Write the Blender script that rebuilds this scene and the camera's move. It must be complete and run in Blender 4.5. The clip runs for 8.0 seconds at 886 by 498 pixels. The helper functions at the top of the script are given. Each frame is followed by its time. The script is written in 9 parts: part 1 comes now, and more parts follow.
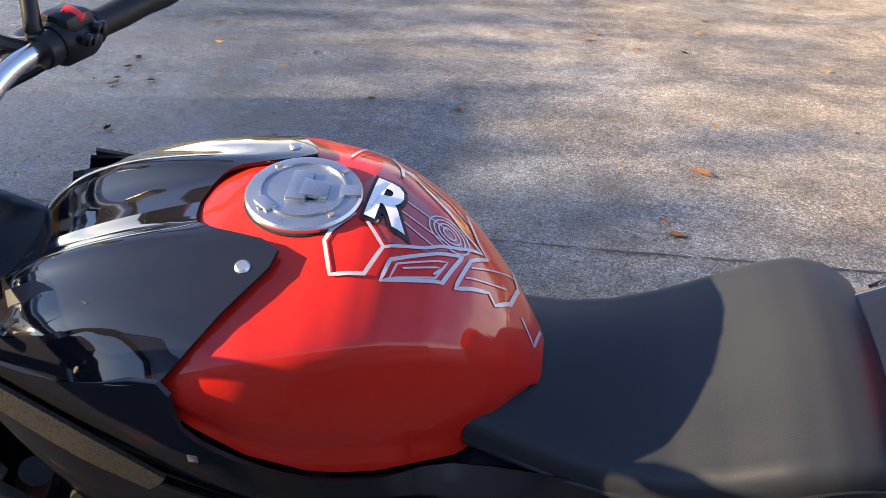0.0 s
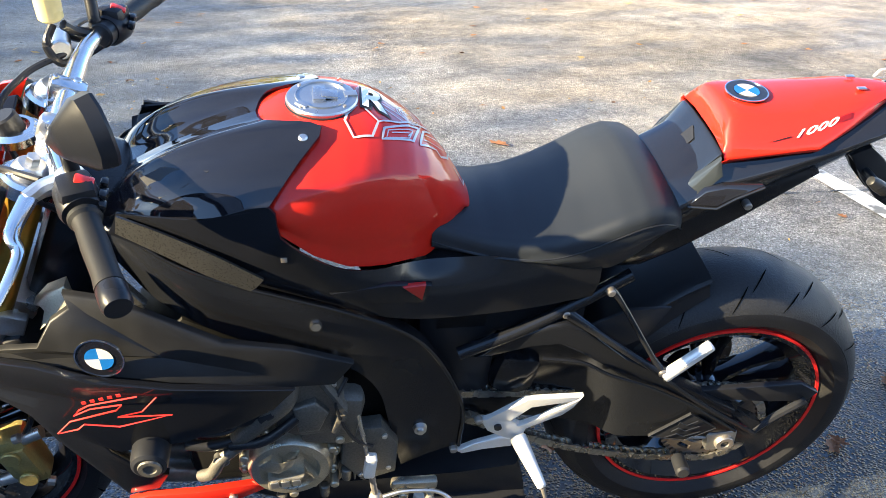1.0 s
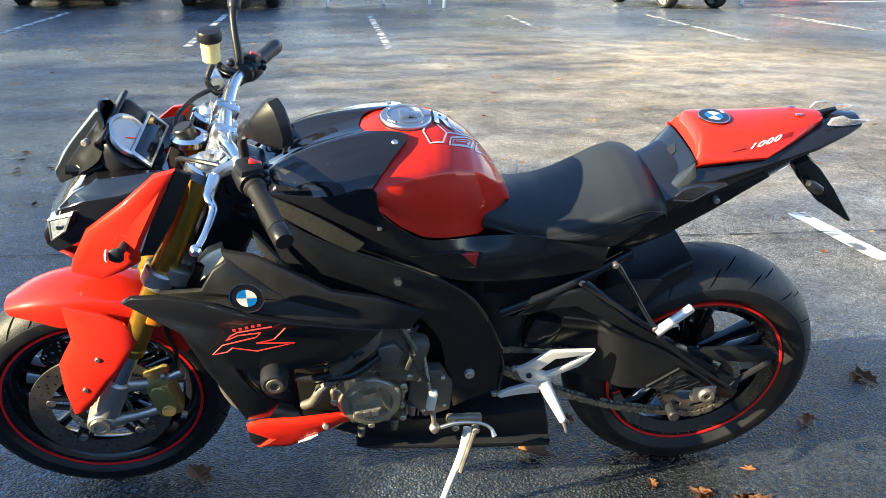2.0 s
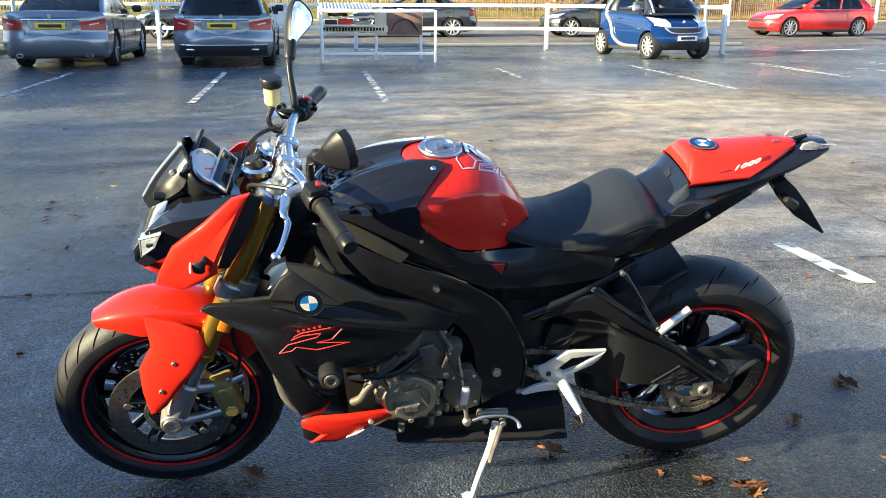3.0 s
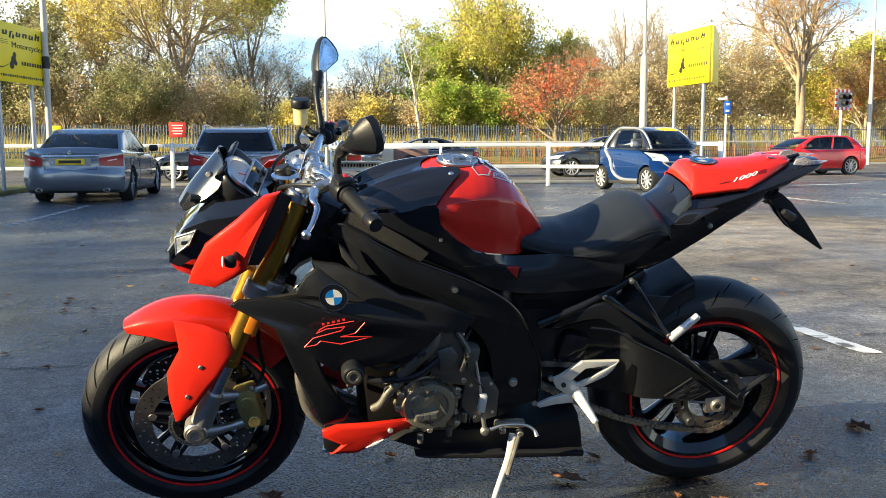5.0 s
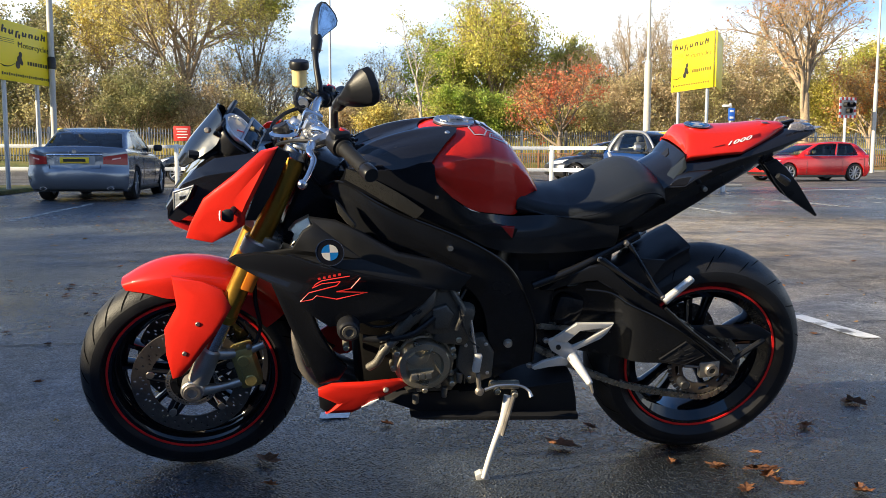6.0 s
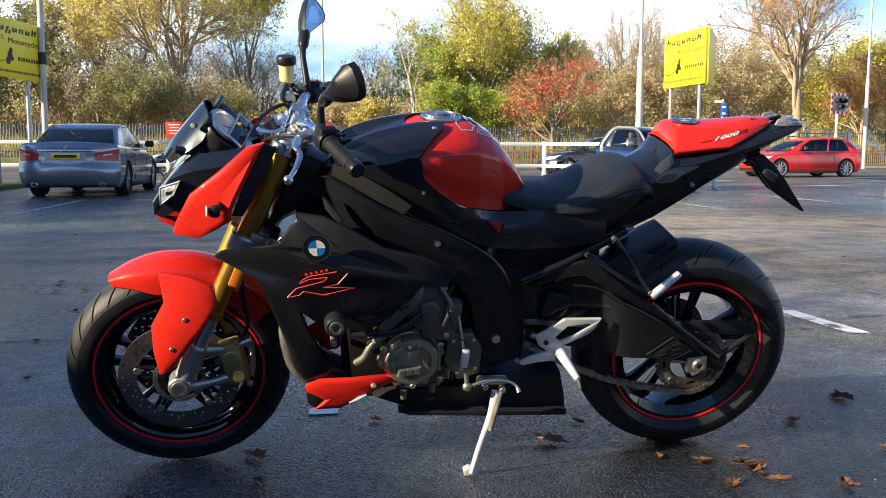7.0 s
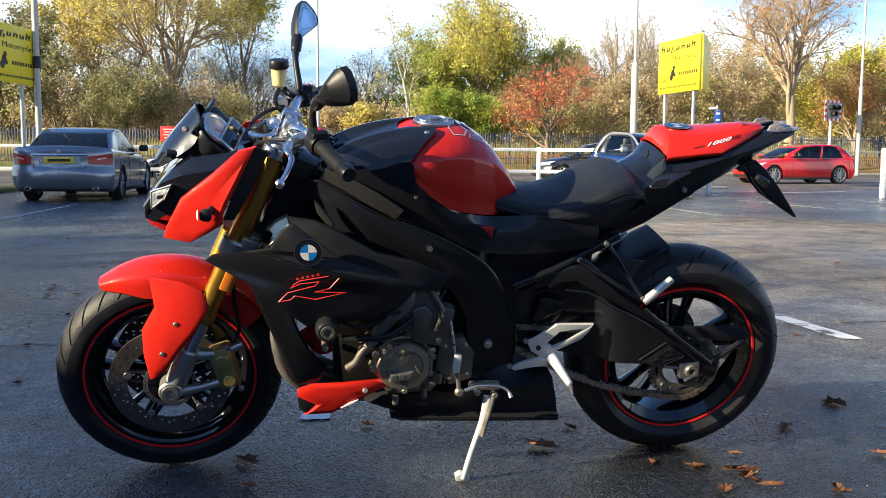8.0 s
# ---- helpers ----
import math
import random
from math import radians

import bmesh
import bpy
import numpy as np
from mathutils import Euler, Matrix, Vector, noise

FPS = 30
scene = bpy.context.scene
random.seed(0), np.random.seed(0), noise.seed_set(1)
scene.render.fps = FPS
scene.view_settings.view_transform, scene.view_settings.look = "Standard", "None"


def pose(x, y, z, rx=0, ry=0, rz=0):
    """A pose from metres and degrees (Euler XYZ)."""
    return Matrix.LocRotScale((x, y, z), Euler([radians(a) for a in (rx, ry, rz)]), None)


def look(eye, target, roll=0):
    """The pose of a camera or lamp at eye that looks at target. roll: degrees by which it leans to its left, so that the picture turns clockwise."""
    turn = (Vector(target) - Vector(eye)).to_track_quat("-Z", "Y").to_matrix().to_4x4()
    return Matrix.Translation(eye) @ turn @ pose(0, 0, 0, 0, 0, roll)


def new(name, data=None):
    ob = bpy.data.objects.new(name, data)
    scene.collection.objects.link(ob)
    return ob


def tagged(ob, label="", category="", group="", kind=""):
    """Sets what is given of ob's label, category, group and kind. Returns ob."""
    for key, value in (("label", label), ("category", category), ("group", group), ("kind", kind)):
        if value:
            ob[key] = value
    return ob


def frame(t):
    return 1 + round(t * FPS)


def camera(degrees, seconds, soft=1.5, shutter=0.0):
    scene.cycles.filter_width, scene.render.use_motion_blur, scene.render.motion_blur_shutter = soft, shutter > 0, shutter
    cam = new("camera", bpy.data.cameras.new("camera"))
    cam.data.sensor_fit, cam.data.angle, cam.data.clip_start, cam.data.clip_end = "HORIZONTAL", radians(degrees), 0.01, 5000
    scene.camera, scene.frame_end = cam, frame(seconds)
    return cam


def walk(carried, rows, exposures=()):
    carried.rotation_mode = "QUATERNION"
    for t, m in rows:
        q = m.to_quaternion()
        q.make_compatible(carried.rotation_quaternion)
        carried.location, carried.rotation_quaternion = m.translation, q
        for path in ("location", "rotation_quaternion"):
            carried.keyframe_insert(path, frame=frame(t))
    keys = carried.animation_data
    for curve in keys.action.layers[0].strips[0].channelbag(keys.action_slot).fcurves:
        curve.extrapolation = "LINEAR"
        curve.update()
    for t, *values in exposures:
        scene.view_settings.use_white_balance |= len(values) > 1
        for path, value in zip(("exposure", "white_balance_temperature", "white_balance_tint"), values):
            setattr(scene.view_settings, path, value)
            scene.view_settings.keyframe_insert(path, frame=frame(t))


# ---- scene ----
import collections
cam = camera(52.9, 8.0, 0.80)
PATH = [
    (0, (0.175, -0.949, 1.296), (0.005, 0.75, 0.464), 3.1),
    (0.2, (0.182, -1.063, 1.308), (0.095, 0.659, 0.511), 2.7),
    (0.5, (0.118, -1.242, 1.307), (0.201, 0.504, 0.563), 2.5),
    (1, (-0.048, -1.53, 1.313), (0.223, 0.187, 0.545), 1.2),
    (1.5, (-0.128, -1.806, 1.332), (0.136, 0.06, 0.663), 2.0),
    (1.7, (-0.158, -1.907, 1.329), (0.089, -0.135, 0.689), 1.6),
    (2.8, (-0.309, -2.307, 1.346), (-0.049, -0.502, 0.812), 0.5),
    (3, (-0.339, -2.345, 1.335), (-0.054, -0.443, 0.788), 0.3),
    (3.5, (-0.355, -2.469, 1.328), (-0.085, -0.563, 0.788), -0.4),
    (4, (-0.375, -2.483, 1.32), (-0.078, -0.555, 0.879), -0.7),
    (4.5, (-0.395, -2.471, 1.177), (-0.088, -0.517, 0.884), -0.2),
    (4.7, (-0.4, -2.489, 1.1), (-0.108, -0.526, 0.853), -0.4),
    (5.8, (-0.386, -2.559, 0.893), (-0.113, -0.588, 0.684), 0.3),
    (6, (-0.383, -2.557, 0.887), (-0.107, -0.588, 0.679), 0.2),
    (6.5, (-0.373, -2.561, 0.891), (-0.09, -0.593, 0.68), 0.1),
    (7, (-0.368, -2.559, 0.886), (-0.077, -0.592, 0.669), 0.2),
    (7.5, (-0.366, -2.556, 0.884), (-0.066, -0.59, 0.668), 0.4),
    (8, (-0.361, -2.555, 0.884), (-0.058, -0.589, 0.679), 0.4),
]
walk(cam, [(t, look(eye, target, roll)) for t, eye, target, roll in PATH],
     exposures=[(0.0, 2.27, 7350, 13), (0.5, 2.54, 6950, 5), (1.0, 2.78, 6800, 1), (1.5, 2.57, 6550, -4), (3.0, 2.22, 6600, -4), (3.5, 2.10, 6600, -5), (4.0, 2.20, 6800, -6), (4.5, 1.86, 6880, -7), (5.2, 1.6, 6650, 0),
                (6.0, 1.32, 6450, 4), (6.5, 1.35, 6260, 3), (8.0, 1.40, 6260, 3)])

from mathutils.bvhtree import BVHTree

# ---- light ----
SUN_DIR = Vector((-0.90, -0.25, 0.34)).normalized()      # towards the sun
world = bpy.data.worlds.new("sky")
scene.world = world
world.use_nodes = True
nt = world.node_tree
nt.nodes.clear()
w_out = nt.nodes.new("ShaderNodeOutputWorld")
w_bg = nt.nodes.new("ShaderNodeBackground")
w_sky = nt.nodes.new("ShaderNodeTexSky")
w_sky.sky_type, w_sky.sun_disc = "NISHITA", False
w_sky.sun_elevation = math.asin(SUN_DIR.z)
w_sky.sun_rotation = math.atan2(SUN_DIR.x, SUN_DIR.y)
w_sky.air_density, w_sky.dust_density, w_sky.ozone_density = 1.0, 0.9, 1.8
w_co = nt.nodes.new("ShaderNodeTexCoord")
w_map = nt.nodes.new("ShaderNodeMapping")
w_map.inputs["Scale"].default_value = (1.0, 1.0, 2.6)
w_noise = nt.nodes.new("ShaderNodeTexNoise")
w_noise.inputs["Scale"].default_value, w_noise.inputs["Detail"].default_value = 2.6, 7.0
w_ramp = nt.nodes.new("ShaderNodeValToRGB")
w_ramp.color_ramp.elements[0].position, w_ramp.color_ramp.elements[1].position = 0.32, 0.50
w_mix = nt.nodes.new("ShaderNodeMix")
w_mix.data_type = "RGBA"
w_mix.inputs["B"].default_value = (11.2, 11.5, 12.0, 1)
nt.links.new(w_co.outputs["Generated"], w_map.inputs["Vector"])
nt.links.new(w_map.outputs["Vector"], w_noise.inputs["Vector"])
nt.links.new(w_noise.outputs["Fac"], w_ramp.inputs["Fac"])
w_xyz = nt.nodes.new("ShaderNodeSeparateXYZ")
w_low = nt.nodes.new("ShaderNodeMapRange")
for key, value in (("From Min", 0.12), ("From Max", 0.34), ("To Min", 1.0), ("To Max", 0.05)):
    w_low.inputs[key].default_value = value
w_cover = nt.nodes.new("ShaderNodeMath")
w_cover.operation = "MULTIPLY"
nt.links.new(w_co.outputs["Generated"], w_xyz.inputs["Vector"])
nt.links.new(w_xyz.outputs["Z"], w_low.inputs["Value"])
nt.links.new(w_ramp.outputs["Color"], w_cover.inputs[0])
nt.links.new(w_low.outputs["Result"], w_cover.inputs[1])
nt.links.new(w_cover.outputs[0], w_mix.inputs["Factor"])
w_tint = nt.nodes.new("ShaderNodeMix")
w_tint.data_type, w_tint.blend_type = "RGBA", "MULTIPLY"
w_tint.inputs["Factor"].default_value = 1.0
w_tint.inputs["B"].default_value = (0.58, 0.88, 1.36, 1)
nt.links.new(w_sky.outputs["Color"], w_tint.inputs["A"])
nt.links.new(w_tint.outputs["Result"], w_mix.inputs["A"])
nt.links.new(w_mix.outputs["Result"], w_bg.inputs["Color"])
nt.links.new(w_bg.outputs["Background"], w_out.inputs["Surface"])
w_bg.inputs["Strength"].default_value = 0.061
sun = new("sun", bpy.data.lights.new("sun", "SUN"))
sun.data.energy, sun.data.angle, sun.data.color = 5.0, radians(0.6), (1.0, 0.80, 0.54)
sun.matrix_world = look((0, 0, 30), Vector((0, 0, 30)) - SUN_DIR)


# ---- materials ----
def material(name, colour, rough=0.5, metal=0.0, var=0.15, scale=8.0, bump=0.0, bscale=120.0, coat=0.0, rvar=0.1, random_tone=0.0, island=0.0,
             second=None, second_at=0.6, second_scale=2.0, transmission=0.0, ior=1.45, emission=0.0, spec=0.5):
    """A worn surface: its colour drifts at two scales, its roughness too, with a fine relief."""
    m = bpy.data.materials.new(name)
    m.use_nodes = True
    t = m.node_tree
    b = t.nodes["Principled BSDF"]
    link = t.links.new
    co = t.nodes.new("ShaderNodeTexCoord")
    big = t.nodes.new("ShaderNodeTexNoise")
    big.inputs["Scale"].default_value, big.inputs["Detail"].default_value = scale, 4
    fine = t.nodes.new("ShaderNodeTexNoise")
    fine.inputs["Scale"].default_value, fine.inputs["Detail"].default_value = bscale, 3
    link(co.outputs["Object"], big.inputs["Vector"])
    link(co.outputs["Object"], fine.inputs["Vector"])
    add = t.nodes.new("ShaderNodeMath")
    add.operation = "ADD"
    link(big.outputs["Fac"], add.inputs[0])
    link(fine.outputs["Fac"], add.inputs[1])
    val = t.nodes.new("ShaderNodeMapRange")
    val.inputs["From Min"].default_value, val.inputs["From Max"].default_value = 0.6, 1.4
    val.inputs["To Min"].default_value, val.inputs["To Max"].default_value = 1 - var, 1 + var
    link(add.outputs[0], val.inputs["Value"])
    source = val.outputs["Result"]
    if random_tone or island:
        pick = t.nodes.new("ShaderNodeObjectInfo") if random_tone else t.nodes.new("ShaderNodeNewGeometry")
        amount = random_tone or island
        rr = t.nodes.new("ShaderNodeMapRange")
        rr.inputs["To Min"].default_value, rr.inputs["To Max"].default_value = 1 - amount, 1 + amount
        link(pick.outputs["Random" if random_tone else "Random Per Island"], rr.inputs["Value"])
        mul = t.nodes.new("ShaderNodeMath")
        mul.operation = "MULTIPLY"
        link(source, mul.inputs[0])
        link(rr.outputs["Result"], mul.inputs[1])
        source = mul.outputs[0]
    base = t.nodes.new("ShaderNodeRGB")
    base.outputs[0].default_value = (*colour, 1)
    tone = base.outputs[0]
    if second:
        sn = t.nodes.new("ShaderNodeTexNoise")
        sn.inputs["Scale"].default_value, sn.inputs["Detail"].default_value = second_scale, 6
        link(co.outputs["Object"], sn.inputs["Vector"])
        sr = t.nodes.new("ShaderNodeMapRange")
        sr.inputs["From Min"].default_value, sr.inputs["From Max"].default_value = second_at - 0.06, second_at + 0.06
        link(sn.outputs["Fac"], sr.inputs["Value"])
        mx = t.nodes.new("ShaderNodeMix")
        mx.data_type = "RGBA"
        mx.inputs["B"].default_value = (*second, 1)
        link(sr.outputs["Result"], mx.inputs["Factor"])
        link(tone, mx.inputs["A"])
        tone = mx.outputs["Result"]
    sc = t.nodes.new("ShaderNodeVectorMath")
    sc.operation = "SCALE"
    link(tone, sc.inputs[0])
    link(source, sc.inputs["Scale"])
    link(sc.outputs[0], b.inputs["Base Color"])
    rg = t.nodes.new("ShaderNodeMapRange")
    rg.inputs["From Min"].default_value, rg.inputs["From Max"].default_value = 0.3, 0.7
    rg.inputs["To Min"].default_value, rg.inputs["To Max"].default_value = max(0.02, rough - rvar), min(1, rough + rvar)
    link(big.outputs["Fac"], rg.inputs["Value"])
    link(rg.outputs["Result"], b.inputs["Roughness"])
    b.inputs["Metallic"].default_value = metal
    b.inputs["Specular IOR Level"].default_value = spec
    b.inputs["Coat Weight"].default_value = coat
    b.inputs["Coat Roughness"].default_value = 0.03
    b.inputs["Transmission Weight"].default_value = transmission
    b.inputs["IOR"].default_value = ior
    if emission:
        b.inputs["Emission Color"].default_value = (*colour, 1)
        b.inputs["Emission Strength"].default_value = emission
    if bump:
        bn = t.nodes.new("ShaderNodeBump")
        bn.inputs["Strength"].default_value, bn.inputs["Distance"].default_value = bump, 1.0 / bscale
        link(fine.outputs["Fac"], bn.inputs["Height"])
        link(bn.outputs["Normal"], b.inputs["Normal"])
    return m


def tarmac_material(name, dark, light, wet, damp=None):
    """Tarmac: grey stones in dark binder, damp and shining outside a dry place; sun warmth and sky blue are put into
    its colour. damp: x, y and reach of the dry place.
    """
    m = bpy.data.materials.new(name)
    m.use_nodes = True
    t = m.node_tree
    b = t.nodes["Principled BSDF"]
    link = t.links.new
    co = t.nodes.new("ShaderNodeTexCoord")

    def noise_node(scale, detail):
        n = t.nodes.new("ShaderNodeTexNoise")
        n.inputs["Scale"].default_value, n.inputs["Detail"].default_value = scale, detail
        link(co.outputs["Object"], n.inputs["Vector"])
        return n.outputs["Fac"]

    def spread(value, a, z, lo, hi):
        r = t.nodes.new("ShaderNodeMapRange")
        for key, v in (("From Min", a), ("From Max", z), ("To Min", lo), ("To Max", hi)):
            r.inputs[key].default_value = v
        link(value, r.inputs["Value"])
        return r.outputs["Result"]

    def times(a, c):
        n = t.nodes.new("ShaderNodeMath")
        n.operation = "MULTIPLY"
        link(a, n.inputs[0])
        link(c, n.inputs[1])
        return n.outputs[0]

    stones = t.nodes.new("ShaderNodeTexVoronoi")
    stones.inputs["Scale"].default_value = 250
    link(co.outputs["Object"], stones.inputs["Vector"])
    chips = t.nodes.new("ShaderNodeTexVoronoi")
    chips.inputs["Scale"].default_value = 115
    link(co.outputs["Object"], chips.inputs["Vector"])
    cell = t.nodes.new("ShaderNodeSeparateColor")
    link(stones.outputs["Color"], cell.inputs["Color"])
    mx = t.nodes.new("ShaderNodeMix")
    mx.data_type = "RGBA"
    mx.inputs["A"].default_value, mx.inputs["B"].default_value = (*dark, 1), (*light, 1)
    link(spread(cell.outputs["Red"], 0.20, 1.0, 0.0, 1.0), mx.inputs["Factor"])
    chip = t.nodes.new("ShaderNodeSeparateColor")
    link(chips.outputs["Color"], chip.inputs["Color"])
    stain = times(times(spread(chip.outputs["Green"], 0.0, 1.0, 0.50, 1.48), spread(noise_node(60, 3), 0.3, 0.7, 0.8, 1.2)), times(spread(noise_node(0.35, 6), 0.32, 0.68, 0.58, 1.42), times(spread(noise_node(3.2, 6), 0.32, 0.68, 0.62, 1.38), spread(noise_node(17, 4), 0.3, 0.7, 0.76, 1.24))))
    sc = t.nodes.new("ShaderNodeVectorMath")
    sc.operation = "SCALE"
    link(mx.outputs["Result"], sc.inputs[0])
    link(stain, sc.inputs["Scale"])
    link(sc.outputs[0], b.inputs["Base Color"])
    rough = times(spread(noise_node(0.5, 6), 0.35, 0.65, wet, 0.70), spread(noise_node(14, 4), 0.3, 0.7, 0.8, 1.2))
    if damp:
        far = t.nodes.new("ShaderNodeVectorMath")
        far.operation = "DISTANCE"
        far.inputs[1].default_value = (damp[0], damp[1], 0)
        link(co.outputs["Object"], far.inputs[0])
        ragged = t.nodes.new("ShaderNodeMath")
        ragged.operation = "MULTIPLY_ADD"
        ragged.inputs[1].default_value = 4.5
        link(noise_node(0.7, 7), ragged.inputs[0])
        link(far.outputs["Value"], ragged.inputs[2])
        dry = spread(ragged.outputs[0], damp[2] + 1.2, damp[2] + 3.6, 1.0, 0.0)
        # dry tarmac is paler; part of its brightness stands in for sunlight
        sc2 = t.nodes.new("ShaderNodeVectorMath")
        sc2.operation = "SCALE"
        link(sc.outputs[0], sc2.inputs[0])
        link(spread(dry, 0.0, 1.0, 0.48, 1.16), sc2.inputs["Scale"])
        # blue of the sky on the shaded ground, painted in as a tint
        sky_tint = t.nodes.new("ShaderNodeMix")
        sky_tint.data_type, sky_tint.blend_type = "RGBA", "MULTIPLY"
        sky_tint.inputs["B"].default_value = (0.76, 0.96, 1.27, 1)
        link(spread(dry, 0.0, 1.0, 1.0, 0.0), sky_tint.inputs["Factor"])
        link(sc2.outputs[0], sky_tint.inputs["A"])
        # warm sunlight on the dry stretch, painted in as a tint
        sun_tint = t.nodes.new("ShaderNodeMix")
        sun_tint.data_type, sun_tint.blend_type = "RGBA", "MULTIPLY"
        sun_tint.inputs["B"].default_value = (1.13, 0.99, 0.80, 1)
        link(times(dry, spread(noise_node(0.9, 5), 0.35, 0.65, 0.35, 1.0)), sun_tint.inputs["Factor"])
        link(sky_tint.outputs["Result"], sun_tint.inputs["A"])
        # a ragged, nearly black stretch beside the machine
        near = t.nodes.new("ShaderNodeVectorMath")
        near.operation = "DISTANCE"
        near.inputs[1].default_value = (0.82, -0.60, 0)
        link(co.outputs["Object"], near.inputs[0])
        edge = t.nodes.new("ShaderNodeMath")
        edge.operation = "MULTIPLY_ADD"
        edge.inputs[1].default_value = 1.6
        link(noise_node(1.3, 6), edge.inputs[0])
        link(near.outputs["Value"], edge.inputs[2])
        dark_patch = spread(edge.outputs[0], 1.7, 2.6, 0.0, 1.0)
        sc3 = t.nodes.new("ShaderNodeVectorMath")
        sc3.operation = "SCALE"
        link(sun_tint.outputs["Result"], sc3.inputs[0])
        link(spread(dark_patch, 0.0, 1.0, 0.24, 1.0), sc3.inputs["Scale"])
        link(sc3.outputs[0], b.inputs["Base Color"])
        link(times(times(rough, spread(dry, 0.0, 1.0, 0.58, 1.0)), spread(dark_patch, 0.0, 1.0, 1.05, 1.0)), b.inputs["Roughness"])
    else:
        link(rough, b.inputs["Roughness"])
    b.inputs["Specular IOR Level"].default_value = 0.30
    bn = t.nodes.new("ShaderNodeBump")
    bn.inputs["Strength"].default_value, bn.inputs["Distance"].default_value = 1.0, 0.0065
    link(spread(chips.outputs["Distance"], 0.0, 0.6, 1.0, 0.0), bn.inputs["Height"])
    link(bn.outputs["Normal"], b.inputs["Normal"])
    return m


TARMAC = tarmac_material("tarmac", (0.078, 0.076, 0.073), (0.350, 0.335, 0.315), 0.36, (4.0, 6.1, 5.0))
ROAD = tarmac_material("road_tarmac", (0.07, 0.066, 0.062), (0.20, 0.19, 0.178), 0.45)
LINE = material("line_paint", (0.80, 0.80, 0.78), 0.7, var=0.15, scale=6, bump=0.5, bscale=90, second=(0.14, 0.14, 0.135), second_at=0.60, second_scale=9)
WORN_LINE = material("worn_line_paint", (0.60, 0.60, 0.58), 0.75, var=0.2, scale=6, bump=0.5, bscale=90, second=(0.10, 0.10, 0.10), second_at=0.50, second_scale=7)
KERB = material("kerb_stone", (0.34, 0.32, 0.29), 0.85, var=0.25, scale=3, bump=0.5, bscale=60)
GRASS = material("verge_grass", (0.19, 0.17, 0.055), 0.9, var=0.5, scale=2.5, bump=1.0, bscale=14, second=(0.10, 0.12, 0.03), second_at=0.5, second_scale=0.6)
WHITE = material("white_paint", (0.80, 0.80, 0.78), 0.45, var=0.08, scale=5, second=(0.45, 0.42, 0.38), second_at=0.72, second_scale=7)
POLE = material("grey_pole_paint", (0.46, 0.45, 0.42), 0.5, var=0.12, scale=3)
GALV = material("galvanised_steel", (0.42, 0.44, 0.46), 0.5, 0.6, var=0.15, scale=6)
YELLOW = material("sign_yellow", (0.86, 0.66, 0.015), 0.4, var=0.06, scale=1.5)
BLACK = material("sign_black", (0.015, 0.015, 0.016), 0.5, var=0.1)
SIGNAL_GREY = material("plain_grey", (0.30, 0.29, 0.28), 0.6, var=0.2, scale=3)
SIGN_RED = material("sign_red", (0.62, 0.04, 0.03), 0.5, var=0.1)
SIGN_BLUE = material("sign_blue", (0.02, 0.12, 0.55), 0.45, var=0.1)
FENCE_BLUE = material("palisade_paint", (0.075, 0.10, 0.15), 0.6, var=0.25, scale=2, second=(0.16, 0.14, 0.11), second_at=0.6, second_scale=1.2)
RUST = material("rusty_rail", (0.30, 0.14, 0.07), 0.8, var=0.3, scale=5)
BARK = material("bark", (0.34, 0.26, 0.175), 0.9, var=0.35, scale=4, bump=0.8, bscale=22)
DARK_BARK = material("dark_bark", (0.20, 0.155, 0.115), 0.9, var=0.3, scale=4, bump=0.6, bscale=22)
BIRCH = material("birch_bark", (0.42, 0.38, 0.32), 0.85, var=0.2, scale=3, second=(0.08, 0.07, 0.06), second_at=0.60, second_scale=6)
TWIG = material("twigs", (0.38, 0.28, 0.18), 0.9, var=0.3, scale=1.0)


def leaf_material(name, colour, second, second_at=0.5):
    """Leaves: matt, and partly lit through from behind."""
    m = material(name, colour, 0.6, var=0.25, scale=1.2, island=0.4, second=second, second_at=second_at, second_scale=0.7)
    t = m.node_tree
    b = t.nodes["Principled BSDF"]
    tr = t.nodes.new("ShaderNodeBsdfTranslucent")
    t.links.new(b.inputs["Base Color"].links[0].from_socket, tr.inputs["Color"])
    mx = t.nodes.new("ShaderNodeMixShader")
    mx.inputs["Fac"].default_value = 0.48
    t.links.new(b.outputs["BSDF"], mx.inputs[1])
    t.links.new(tr.outputs["BSDF"], mx.inputs[2])
    t.links.new(mx.outputs["Shader"], t.nodes["Material Output"].inputs["Surface"])
    return m


LEAF_YELLOW = leaf_material("leaf_yellow", (0.74, 0.62, 0.19), (0.62, 0.55, 0.20))
LEAF_GREEN = leaf_material("leaf_green", (0.44, 0.44, 0.10), (0.60, 0.53, 0.13))
LEAF_DARK = leaf_material("leaf_dark", (0.25, 0.26, 0.12), (0.36, 0.33, 0.16))
LEAF_RED = leaf_material("leaf_red", (0.58, 0.17, 0.09), (0.54, 0.27, 0.12))
LEAF_BROWN = leaf_material("leaf_brown", (0.54, 0.42, 0.26), (0.47, 0.41, 0.22))
LEAF_FRESH = leaf_material("leaf_fresh_green", (0.30, 0.40, 0.07), (0.46, 0.47, 0.10))
LEAF_OLIVE = leaf_material("leaf_olive", (0.42, 0.39, 0.18), (0.52, 0.45, 0.22))
LEAF_ORANGE = leaf_material("leaf_orange", (0.50, 0.22, 0.07), (0.42, 0.28, 0.10))
LEAF_TAN = leaf_material("leaf_tan", (0.62, 0.52, 0.27), (0.56, 0.50, 0.20))
